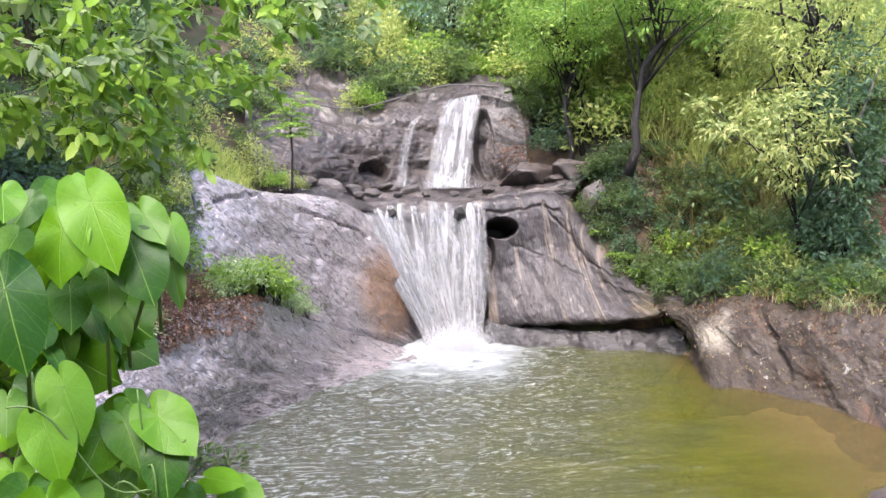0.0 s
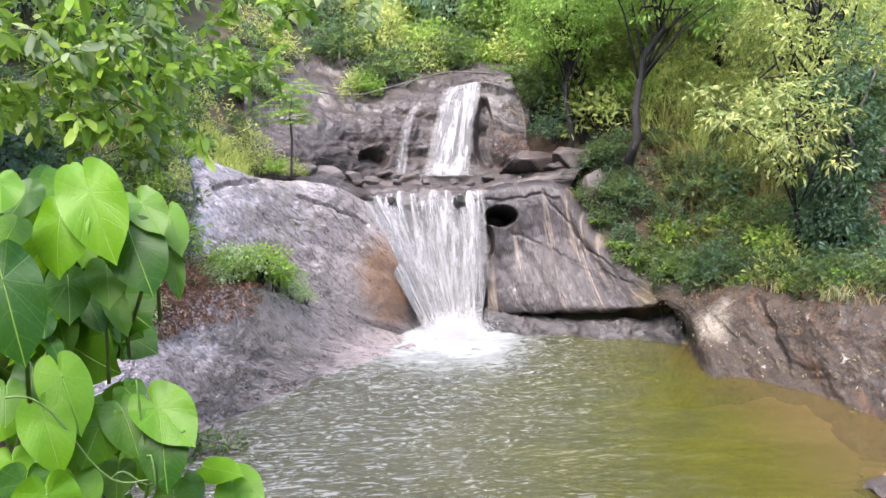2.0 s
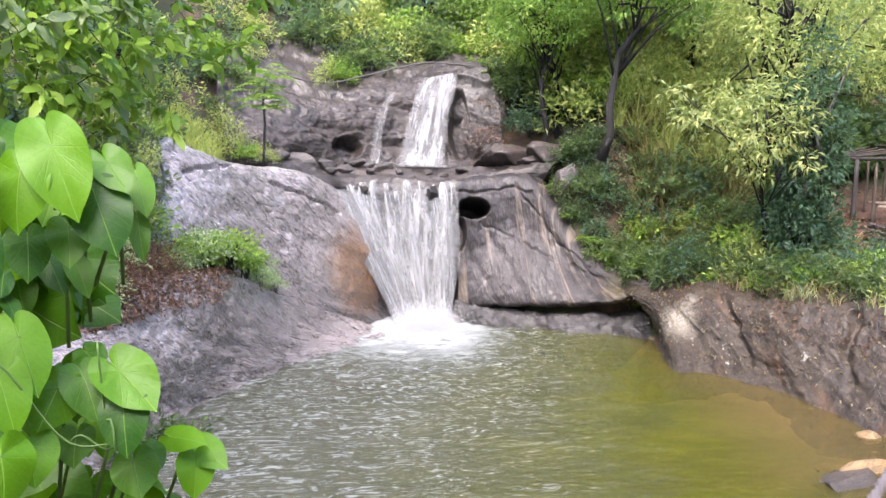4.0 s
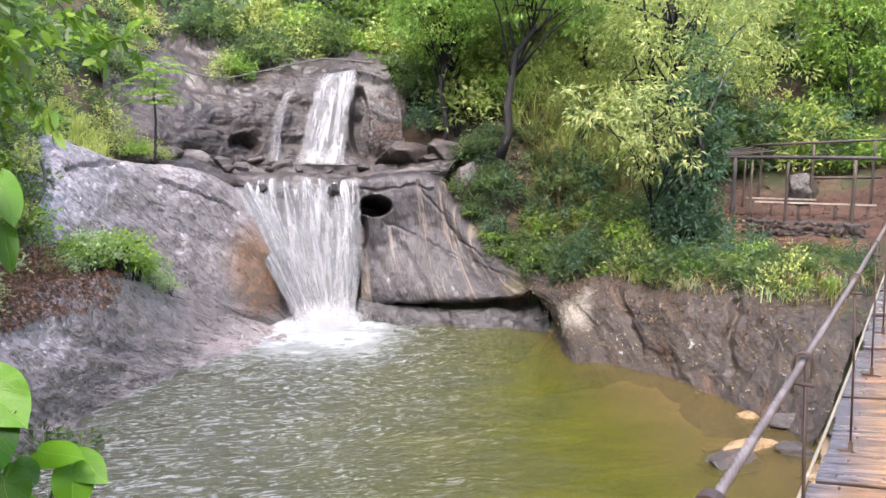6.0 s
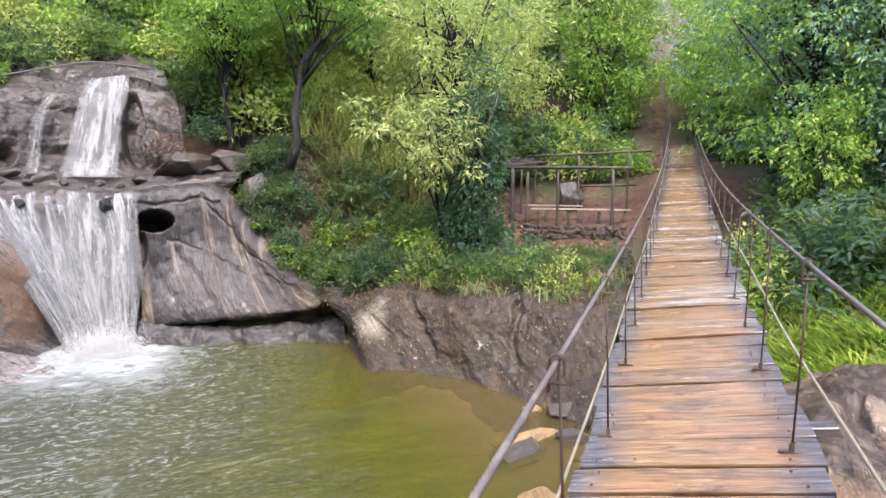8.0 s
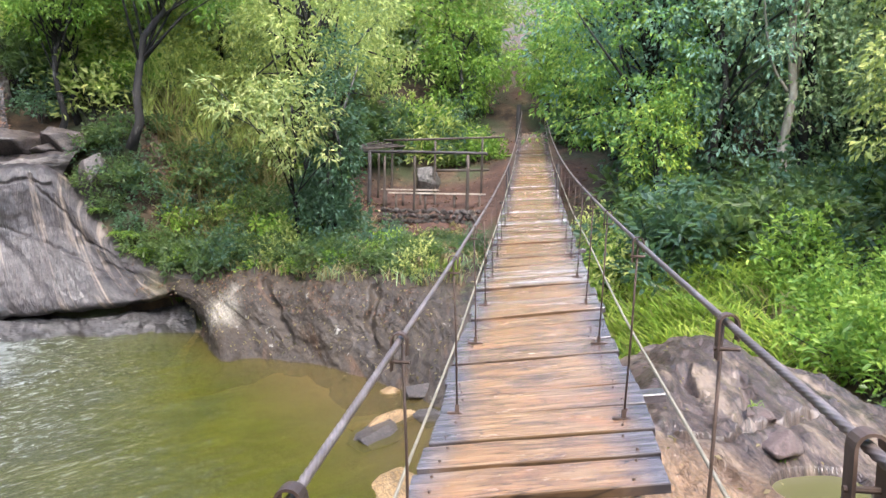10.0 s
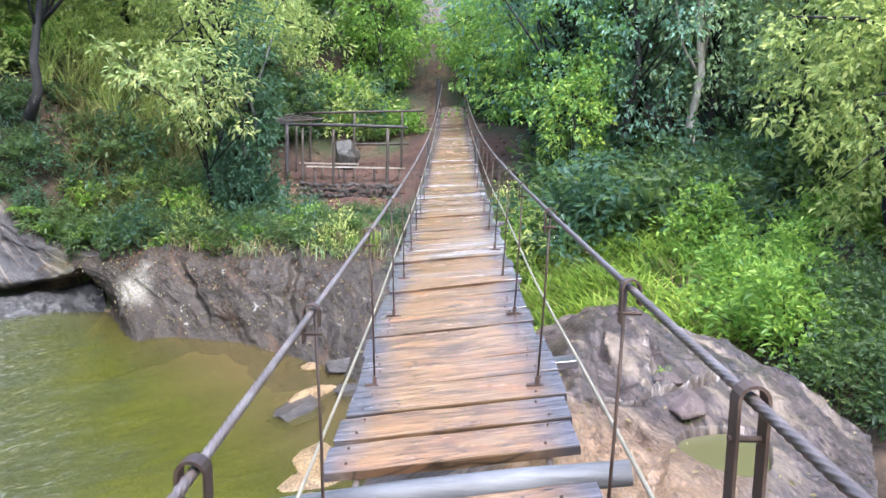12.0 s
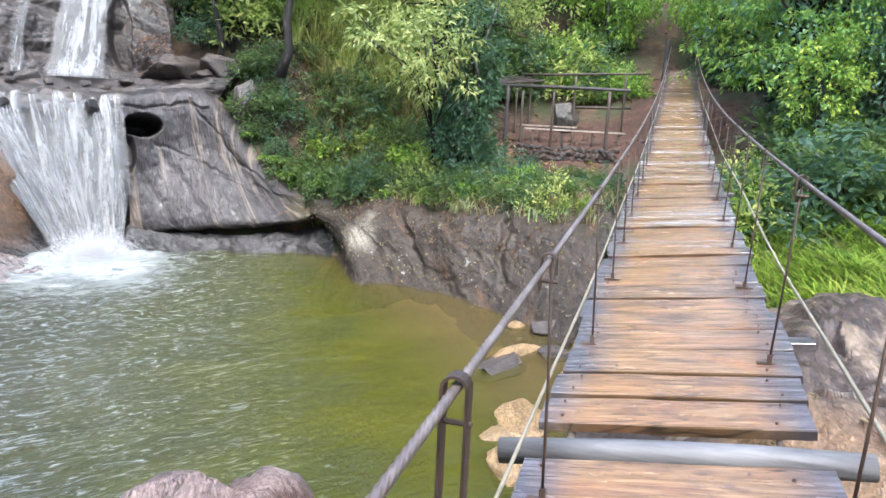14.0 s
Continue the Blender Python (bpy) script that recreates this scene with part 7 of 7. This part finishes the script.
# ---- tree overhanging from the left, its shoots ending in rosettes of pointed leaves ----
def overhang():
    rng = np.random.default_rng(21)
    tree = tagged(new("overhanging_tree"), "tree branch overhanging with rosettes of glossy pointed leaves", "tree")
    ends = []
    for az0, az1, el0, el1, r0, r1, n in ((-38, -20, 4.5, 24, 4.6, 6.6, 360), (-20, -12, 7.5, 24, 5.0, 6.8, 75), (-14, -5, 12.8, 24, 5.4, 6.8, 44), (-28, -17, 2.5, 6, 5.0, 6.2, 18)):
        for _ in range(n):
            a_, e_, r = radians(rng.uniform(az0, az1)), radians(rng.uniform(el0, el1)), rng.uniform(r0, r1)
            ends.append((r * math.sin(a_), r * math.cos(a_), 4.8 + r * math.tan(e_)))
    ends = np.array(ends)
    bm = bmesh.new()
    base_l, along_l = [], []
    for p in ends:
        axis = unit(np.array([0.45, -0.35, -0.1]) + rng.normal(size=3) * 0.4)
        for k in range(12):
            d = unit(rng.normal(size=3) * 0.8 + axis * 0.9)
            base_l.append(p + rng.normal(size=3) * 0.012 + axis * 0.012 * (k - 6))
            along_l.append(d - np.array([0, 0, 0.15]))
        back = p - axis * rng.uniform(0.08, 0.2)
        tube([back, (back + p) / 2 + np.array([0, 0, 0.01]), p], [0.0035, 0.003, 0.002], 5, bm)
    L = rng.uniform(0.085, 0.15, len(base_l))
    base_l, along_l = np.array(base_l), np.array(along_l)
    young = np.repeat(rng.random(len(ends)) < 0.68, 12)
    for pick, tone in ((young, "glossy"), (~young, "forest")):
        mesh_object("crown", *leaf_arrays(base_l[pick], along_l[pick], L[pick], L[pick] * 0.42, rng, 0.08, 0.2), LEAF[tone], True, tree)
    tagged(part("twig", bm, BARK, tree, "", True), kind="stuff")
    trunk = [(-6.2, 3.2, 2.0), (-6.0, 3.5, 4.0), (-5.6, 3.9, 5.6), (-5.0, 4.3, 7.2), (-4.4, 4.6, 8.6)]
    part("trunk", tube(trunk, [0.2, 0.17, 0.14, 0.1, 0.06], 10), BARK, tree, "", True)
    for k in range(4):
        s0 = Vector(trunk[2 + k % 3])
        e0 = Vector(ends[k * 41 % len(ends)])
        bend = Vector((rng.normal() * 0.25, rng.normal() * 0.25, 0.5))
        pts_ = catmull([s0, s0.lerp(e0, 0.35) + bend, s0.lerp(e0, 0.7) + bend * 0.4, e0], 12)
        part("limb", tube(pts_, list(np.linspace(0.018, 0.003, 12)), 6), BARK, tree, "", True)


overhang()


# ---- loose stones ----
def stone_mesh(seed, sub=3, rough=0.35):
    bm = bmesh.new()
    bmesh.ops.create_icosphere(bm, subdivisions=sub, radius=1)
    rng = random.Random(seed)
    cuts = [(Vector((rng.gauss(0, 1), rng.gauss(0, 1), rng.gauss(0, 1))).normalized(), rng.uniform(0.5, 0.82)) for _ in range(20)]
    for v in bm.verts:
        p = v.co.copy()
        p *= 1 + rough * noise.fractal(p * 1.1 + Vector((seed, 0, 0)), 0.7, 2, 4) * 0.6
        for nrm_, lim in cuts:
            over = p.dot(nrm_) - lim
            if over > 0:
                p -= nrm_ * over * 0.96
        p *= 1 + 0.07 * noise.fractal(p * 4.5 + Vector((0, seed, 0)), 0.8, 2, 3)
        v.co = p
    me = bpy.data.meshes.new("boulder")
    bm.to_mesh(me)
    bm.free()
    me.polygons.foreach_set("use_smooth", [True] * len(me.polygons))
    return me


STONES = [stone_mesh(k * 3.7 + 1, 4 if k < 3 else 3) for k in range(6)]


def boulder(kind, x, y, z, sx, sy, sz, turn, material, label, group="", name="boulder", parent=None, tilt=0.0):
    me = STONES[kind].copy()
    me.materials.append(material)
    ob = new(name, me)
    ob.matrix_basis = pose(x, y, z, tilt, tilt * 0.5, turn) @ Matrix.Diagonal((sx, sy, sz, 1))
    ob.parent = parent
    return ob if parent else tagged(ob, label, "rock", group)


boulder(0, 2.6, 30.0, 7.3, 1.1, 1.3, 1.9, 20, ROCK_PALE, "pale jagged rock beside the upper fall")
boulder(1, 3.5, 27.6, 5.45, 2.3, 1.6, 0.75, 60, ROCK_BROWN, "brown rock at the foot of the fall")
boulder(1, 4.6, 26.3, 5.75, 1.0, 0.8, 0.5, 25, ROCK_BROWN, "blocky brown boulder under the trees")
boulder(3, 4.0, 26.4, 5.4, 0.9, 0.6, 0.4, 80, ROCK_BROWN, "brown boulder on the ledge")
boulder(1, 5.1, 25.3, 4.6, 0.6, 0.6, 0.9, 130, ROCK_LOOSE, "lichen-spotted rock at the bank edge")
for k, (x, y, z, s_) in enumerate(((-4.1, 25.9, 5.25, 0.62), (-3.3, 26.5, 5.2, 0.36), (-2.75, 27.0, 5.3, 0.3), (-2.2, 27.1, 5.3, 0.34), (-1.3, 26.7, 5.1, 0.42), (-1.7, 26.2, 5.0, 0.22), (-0.7, 26.4, 5.0, 0.25), (0.4, 26.6, 5.0, 0.2), (-2.6, 26.2, 5.05, 0.28), (1.6, 26.6, 5.1, 0.3), (-4.7, 25.2, 5.4, 0.4), (-3.0, 25.4, 5.0, 0.26), (0.9, 25.9, 4.9, 0.16), (-0.2, 25.6, 4.8, 0.18))):
    boulder(k % 6, x, y, z, s_ * 1.3, s_, s_ * 0.7, 47 * k, ROCK_LOOSE, "dark wet stone lying on the shelf", "stones on the shelf")
boulder(0, 0.66, 5.2, 1.32, 0.75, 0.6, 0.85, 30, ROCK_SPLIT, "split reddish-grey boulder below the bridge head")
boulder(3, 7.3, 3.68, 2.1, 0.62, 0.28, 0.26, 30, ROCK_SPLIT, "cracked ledge stone behind the pothole")
boulder(5, 7.75, 4.15, 2.18, 0.26, 0.2, 0.12, 80, ROCK_SPLIT, "small lichened stone on the near rock")
boulder(4, 1.22, 5.25, 1.26, 0.5, 0.55, 0.78, 100, ROCK_SPLIT, "split grey boulder below the bridge head")
PALE_ROCK = rock_material("pale_sunk_rock", (0.12, 0.07, 0.03), (0.30, 0.19, 0.085), (0.46, 0.33, 0.18), 0.5, (1, 2), 20, loose=True, relief=0.02, grain=1.6)
for k, (x, y, z, sx, sy, sz, q, mt) in enumerate(((7.9, 11.75, -0.02, 0.8, 0.32, 0.2, 15, PALE_ROCK), (8.5, 11.35, 0.0, 0.5, 0.35, 0.22, -20, ROCK_LOOSE), (7.2, 11.3, -0.07, 1.0, 0.7, 0.2, 40, ROCK_LOOSE), (6.15, 9.0, -0.05, 1.15, 0.6, 0.24, 58, PALE_ROCK), (5.3, 7.75, -0.05, 0.95, 0.6, 0.24, 50, PALE_ROCK), (5.7, 8.6, -0.06, 0.7, 0.5, 0.2, 10, PALE_ROCK), (8.3, 10.2, -0.1, 0.9, 0.8, 0.3, 110, PALE_ROCK), (4.2, 6.0, -0.1, 1.1, 0.9, 0.4, 20, PALE_ROCK), (9.2, 12.7, 0.05, 0.6, 0.5, 0.26, 5, ROCK_LOOSE), (8.8, 13.4, -0.05, 0.4, 0.3, 0.2, 50, PALE_ROCK), (9.6, 11.6, 0.1, 0.5, 0.4, 0.25, 80, ROCK_LOOSE), (7.4, 12.1, -0.2, 0.5, 0.4, 0.2, 10, PALE_ROCK))):
    boulder(k % 6, x, y, z, sx, sy, sz, q, mt, "half-sunk rock in the sandy shallows", "rocks in the shallows")
for k, (x, y, z, sx, sy, sz) in enumerate(((-1.75, 24.1, 4.4, 0.2, 0.2, 0.2), (0.5, 24.5, 4.3, 0.34, 0.3, 0.26))):
    boulder(k + 1, x, y, z, sx, sy, sz, 63 * k, ROCK_WET, "dark wet stone splitting the water at the lip", "stones at the lip")

# dry-stone terrace wall under the shelter: every stone a part
wall = tagged(new("terrace_wall"), "low dry-stone terrace wall of brown stones", "wall")
rngw = random.Random(8)
shared = []
for k in range(5):
    me = STONES[k % 3 + 3].copy()
    me.materials.append(ROCK_BROWN if k > 2 else ROCK_LOOSE)
    shared.append(me)
for row in range(4):
    for k in range(15):
        f = (k + 0.5 * (row % 2)) / 15
        ob = new("stone", shared[rngw.randrange(5)])
        ob.parent = wall
        ob.matrix_basis = pose(13.0 + 2.3 * f, 20.6 - 2.5 * f, 3.14 + 0.17 * row + rngw.uniform(-0.02, 0.02), rngw.uniform(-20, 20), rngw.uniform(-20, 20), rngw.uniform(0, 360)) @ Matrix.Diagonal((rngw.uniform(0.12, 0.2), rngw.uniform(0.12, 0.17), rngw.uniform(0.09, 0.13), 1))
boulder(2, 16.2, 22.4, 4.6, 0.62, 0.55, 0.62, 0, rock_material("grey_boulder", (0.03, 0.027, 0.024), (0.075, 0.068, 0.06), (0.15, 0.138, 0.126), 0.2, loose=True), "rounded grey boulder behind the benches")


# ---- leaf litter and rubbish ----
def litter(rock, count, box, size, material, name, label, seed):
    """Fallen leaves lying on part of a rock face or the ground."""
    rng = np.random.default_rng(seed)
    me = bpy.data.objects[rock].data
    co = np.empty(len(me.vertices) * 3)
    me.vertices.foreach_get("co", co)
    co = co.reshape(-1, 3)
    nm = np.empty(len(me.vertices) * 3)
    me.vertices.foreach_get("normal", nm)
    nm = nm.reshape(-1, 3)
    ok = np.all((co > box[0]) & (co < box[1]), axis=1) & (np.abs(nm[:, 2]) > 0.25)
    pick = rng.choice(np.flatnonzero(ok), count)
    base = co[pick] + rng.normal(size=(count, 3)) * 0.06 * np.array([1, 1, 0]) + nm[pick] * 0.02
    along = np.cross(nm[pick], rng.normal(size=(count, 3))) + nm[pick] * 0.1
    L = size * rng.uniform(0.6, 1.3, count)
    return tagged(mesh_object(name, *flat_leaves(base, along, L, L * 0.5, rng), material), label, "leaves", kind="stuff")


litter("rock_face_6", 2200, ((7.2, 14.5, 1.2), (13, 23, 4)), 0.075, DEAD, "leaf_litter", "red-brown fallen leaves on the bank rock", 1)
litter("rock_face_6", 800, ((6, 12, 0.15), (13, 23, 4)), 0.09, LEAF["straw"], "leaf_litter", "pale fallen leaves dotted on the bank rock", 2)
litter("rock_face_2", 8500, ((-8, 10, 2.0), (-4.3, 17.2, 4)), 0.085, DEAD, "leaf_litter", "dry brown leaves in the rock seam", 3)
litter("rock_face_3", 260, ((5.5, 21, 1.0), (9, 25, 4)), 0.09, DEAD, "leaf_litter", "fallen leaves at the edge of the rock", 4)
litter("ground", 2500, ((12, 16, 2.5), (27, 30, 12)), 0.12, DEAD, "leaf_litter", "fallen leaves on the red path", 5)
litter("rock_face_4", 800, ((2, 26, 5), (6, 30, 8)), 0.10, DEAD, "leaf_litter", "fallen leaves below the upper fall", 6)
litter("ground", 5200, ((6.5, 15, 1.6), (14, 27, 7)), 0.13, DEAD, "leaf_litter", "fallen brown leaves between the bank shrubs", 8)
litter("ground", 2400, ((6.5, 15, 1.6), (14, 27, 7)), 0.16, LEAF["straw"], "leaf_litter", "bleached leaves and straw between the bank shrubs", 9)
litter("rock_face_7", 90, ((6, 0, 1.5), (11, 8, 4)), 0.07, LEAF["straw"], "leaf_litter", "pale fallen leaves on the near rock", 7)
# straw and green blades hanging from the bank's upper edge
me = bpy.data.objects["rock_face_6"].data
co = np.array([v.co for v in me.vertices])
band = co[(co[:, 2] > 2.0) & (co[:, 2] < 2.75) & (co[:, 0] > 7.2) & (co[:, 1] > 14.4)]
for tone, count, label in (("straw", 1000, "dry straw spilling over the bank rock"), ("forest", 500, "green grass spilling over the bank rock")):
    tuft = band[RNG.integers(0, len(band), 60)]
    p = tuft[RNG.integers(0, 60, count)] + RNG.normal(size=(count, 3)) * np.array([0.12, 0.12, 0.01])
    blades("grass", label, RNG, p[:, 0], p[:, 1], p[:, 2] - 0.03, 0.55, 0.026, LEAF[tone], 0.9)


# long tufts that arch out over the bank rock and hang down its face
def hanging(label, rng, roots, length, width, material, way):
    """Limp blades that rise a little, bend outwards and hang; one object of kind stuff."""
    n = len(roots)
    h = length * rng.uniform(0.4, 1.25, n)[:, None]
    q = rng.normal(size=n) * 0.8 + radians(way)
    d = np.stack([np.cos(q), np.sin(q), np.zeros(n)], 1)
    side = np.stack([-np.sin(q), np.cos(q), np.zeros(n)], 1) * (width * rng.uniform(0.5, 1.2, n))[:, None]
    out, lift = rng.uniform(0.25, 0.6, n)[:, None], rng.uniform(0.3, 0.9, n)[:, None]
    rows = []
    for t, w in ((0, 0.7), (0.25, 1.0), (0.5, 1.0), (0.75, 0.7), (1.0, 0.05)):
        c = roots + d * h * out * (t - 0.35 * t * t)
        c = c + np.array([0, 0, 1.0]) * h * (lift * t - (lift + 0.65) * t**2)
        rows += [c - side * w * 0.5, c + side * w * 0.5]
    v = np.stack(rows, 1).reshape(-1, 3)
    f = (np.array([[0, 1, 3, 2], [2, 3, 5, 4], [4, 5, 7, 6], [6, 7, 9, 8]])[None] + (np.arange(n) * 10)[:, None, None]).reshape(-1, 4)
    return tagged(mesh_object("grass", v, f, material), label, "grass", kind="stuff")


EDGE = [(8.3, 20.6, 2.1), (8.9, 19.6, 2.2), (9.4, 18.9, 2.25), (9.9, 18.2, 2.3), (10.4, 17.3, 2.4), (10.9, 16.5, 2.45), (11.5, 15.7, 2.5), (12.1, 15.0, 2.4)]
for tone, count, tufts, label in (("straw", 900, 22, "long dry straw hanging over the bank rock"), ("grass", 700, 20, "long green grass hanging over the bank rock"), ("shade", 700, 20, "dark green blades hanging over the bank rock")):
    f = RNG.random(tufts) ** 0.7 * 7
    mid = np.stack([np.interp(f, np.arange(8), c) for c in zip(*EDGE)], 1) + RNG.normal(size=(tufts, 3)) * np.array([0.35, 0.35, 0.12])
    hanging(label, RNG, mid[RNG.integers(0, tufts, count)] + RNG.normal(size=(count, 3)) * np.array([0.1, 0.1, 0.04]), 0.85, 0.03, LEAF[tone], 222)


# bushes in the seam between the two slabs
SEAM = [
    make_shrub("seam_shrub", "small-leaved light green bush growing in the rock seam", RNG, (0.5, 0.5, 0.42), 70, 18, 0.08, 0.5, 0.16, LEAF["fresh"], False, 21.0),
    make_shrub("seam_shrub", "low green creeper in the rock seam", RNG, (0.55, 0.5, 0.3), 70, 18, 0.07, 0.5, 0.16, LEAF["forest"], False, 22.0),
    make_shrub("dead_shrub", "dry brown brushwood on the rock", RNG, (0.6, 0.6, 0.3), 50, 14, 0.09, 0.25, 0.2, DEAD, False, 23.0),
]
for k, (x, y, z, s_, q) in enumerate(((-5.35, 16.4, 2.85, 1.0, 0), (-4.85, 16.9, 2.9, 1.15, 1), (-4.5, 17.3, 2.75, 1.2, 0), (-4.2, 17.8, 2.45, 0.9, 0), (-4.0, 18.5, 2.1, 0.7, 1), (-5.7, 15.6, 2.9, 1.0, 2), (-5.4, 15.2, 2.7, 0.9, 2), (-5.9, 14.4, 2.6, 1.1, 2), (-5.6, 13.6, 2.3, 0.9, 2), (-6.1, 13.2, 2.3, 1.0, 1), (-5.2, 15.9, 2.75, 0.8, 1), (-3.75, 19.2, 1.85, 0.5, 1), (-6.3, 14.9, 2.9, 1.2, 1), (-6.2, 16.2, 3.4, 1.2, 0), (-5.95, 13.9, 2.5, 0.8, 1))):
    m = pose(x, y, z, 0, 0, 67 * k) @ Matrix.Scale(s_ * 1.25, 4)
    if SEAM[q].name not in PLACED:
        PLACED.add(SEAM[q].name)
        SEAM[q].matrix_basis = m
    else:
        copy_thing(SEAM[q], Matrix.Identity(4)).matrix_basis = m

# black hoses and the pipe over the upper fall
HOSE = plain_material("black_hose", [(0.3, (0.012, 0.012, 0.012)), (0.7, (0.04, 0.038, 0.036))], 6, 0.5)
PIPE = plain_material("grey_pipe", [(0.3, (0.025, 0.022, 0.02)), (0.7, (0.085, 0.078, 0.07))], 6, 0.6)
hose = tagged(mesh_object("hose", [], [], HOSE), "black hose curving beside the rock slab", "hose")
bm = tube(catmull([(-6.6, 17.3, 5.9), (-6.15, 17.1, 5.5), (-5.75, 16.75, 4.75), (-5.7, 16.3, 4.2), (-5.95, 16.0, 3.9)], 30), 0.035, 8)
bm.to_mesh(hose.data)
bm.free()
pipe = tagged(mesh_object("water_pipe", [], [], PIPE), "grey water pipe strung above the upper fall", "pipe")
bm = tube(catmull([(-5.4, 28.7, 8.7), (-4.2, 29.1, 8.45), (-3.3, 29.4, 8.5), (-2.0, 29.6, 8.85), (-0.5, 30.0, 9.3), (0.4, 30.0, 9.45), (1.3, 29.9, 9.4), (2.2, 29.6, 9.3)], 50), 0.026, 8)
bm.to_mesh(pipe.data)
bm.free()
PAPER = plain_material("litter_plastic", [(0.3, (0.55, 0.5, 0.5)), (0.7, (0.8, 0.78, 0.78))], 6, 0.5)
PINK = plain_material("pink_plastic", [(0.3, (0.5, 0.18, 0.18)), (0.7, (0.7, 0.35, 0.33))], 6, 0.5)
for k, (x, y, z, s_, mt, lab) in enumerate(((8.5, 19.5, 1.95, 0.13, PINK, "crumpled pink plastic rubbish on the rock"), (8.62, 19.35, 1.9, 0.1, PAPER, "crumpled white wrapper on the rock"), (8.4, 19.3, 1.88, 0.09, PAPER, "crumpled white wrapper on the rock"))):
    boulder(k + 1, x, y, z, s_ * 1.3, s_, s_ * 0.5, 40 * k, mt, lab, "rubbish", "litter_wrapper")

# pothole pool on the near rock
puddle_mat = Mat("pothole_water")
puddle_mat.base((0.085, 0.08, 0.035))
puddle_mat.set("Roughness", 0.06)
puddle_mat.set("IOR", 1.33)
puddle_mat.bump(puddle_mat.noise(9, 3), 0.1, 0.01)
disc = [(6.75 + 0.66 * math.cos(q), 2.92 + 0.62 * math.sin(q), 1.95) for q in np.linspace(0, 2 * math.pi, 33)[:-1]]
tagged(mesh_object("water_2", disc, [list(range(32))], puddle_mat.m), "still olive water filling the pothole", "water", kind="structure")

for k, (x, y, z) in enumerate(((6.98, 3.5, 2.03), (7.9, 4.3, 2.18))):
    x_, y_ = np.full(26, x) + RNG.normal(size=26) * 0.04, np.full(26, y) + RNG.normal(size=26) * 0.04
    blades("grass_tuft", "small green grass tuft in a rock crack", RNG, x_, y_, np.full(26, z), 0.12, 0.012, LEAF["fresh"], 0.8)

for k, (x, y, z, q, s_) in enumerate(((-6.5, 17.0, 5.2, 0, 0.5), (-6.2, 16.7, 4.7, 1, 0.45), (-6.1, 16.3, 4.2, 0, 0.45), (-6.2, 15.9, 3.7, 1, 0.5), (-6.6, 16.4, 4.7, 2, 0.5), (-6.1, 15.6, 3.3, 0, 0.45), (-6.9, 17.4, 5.6, 1, 0.55), (-6.4, 17.7, 5.6, 2, 0.4), (-7.0, 16.6, 5.0, 0, 0.6))):
    copy_thing(SHRUBS[q], Matrix.Identity(4)).matrix_basis = pose(x, y, z, 0, 0, 59 * k) @ Matrix.Scale(s_, 4)
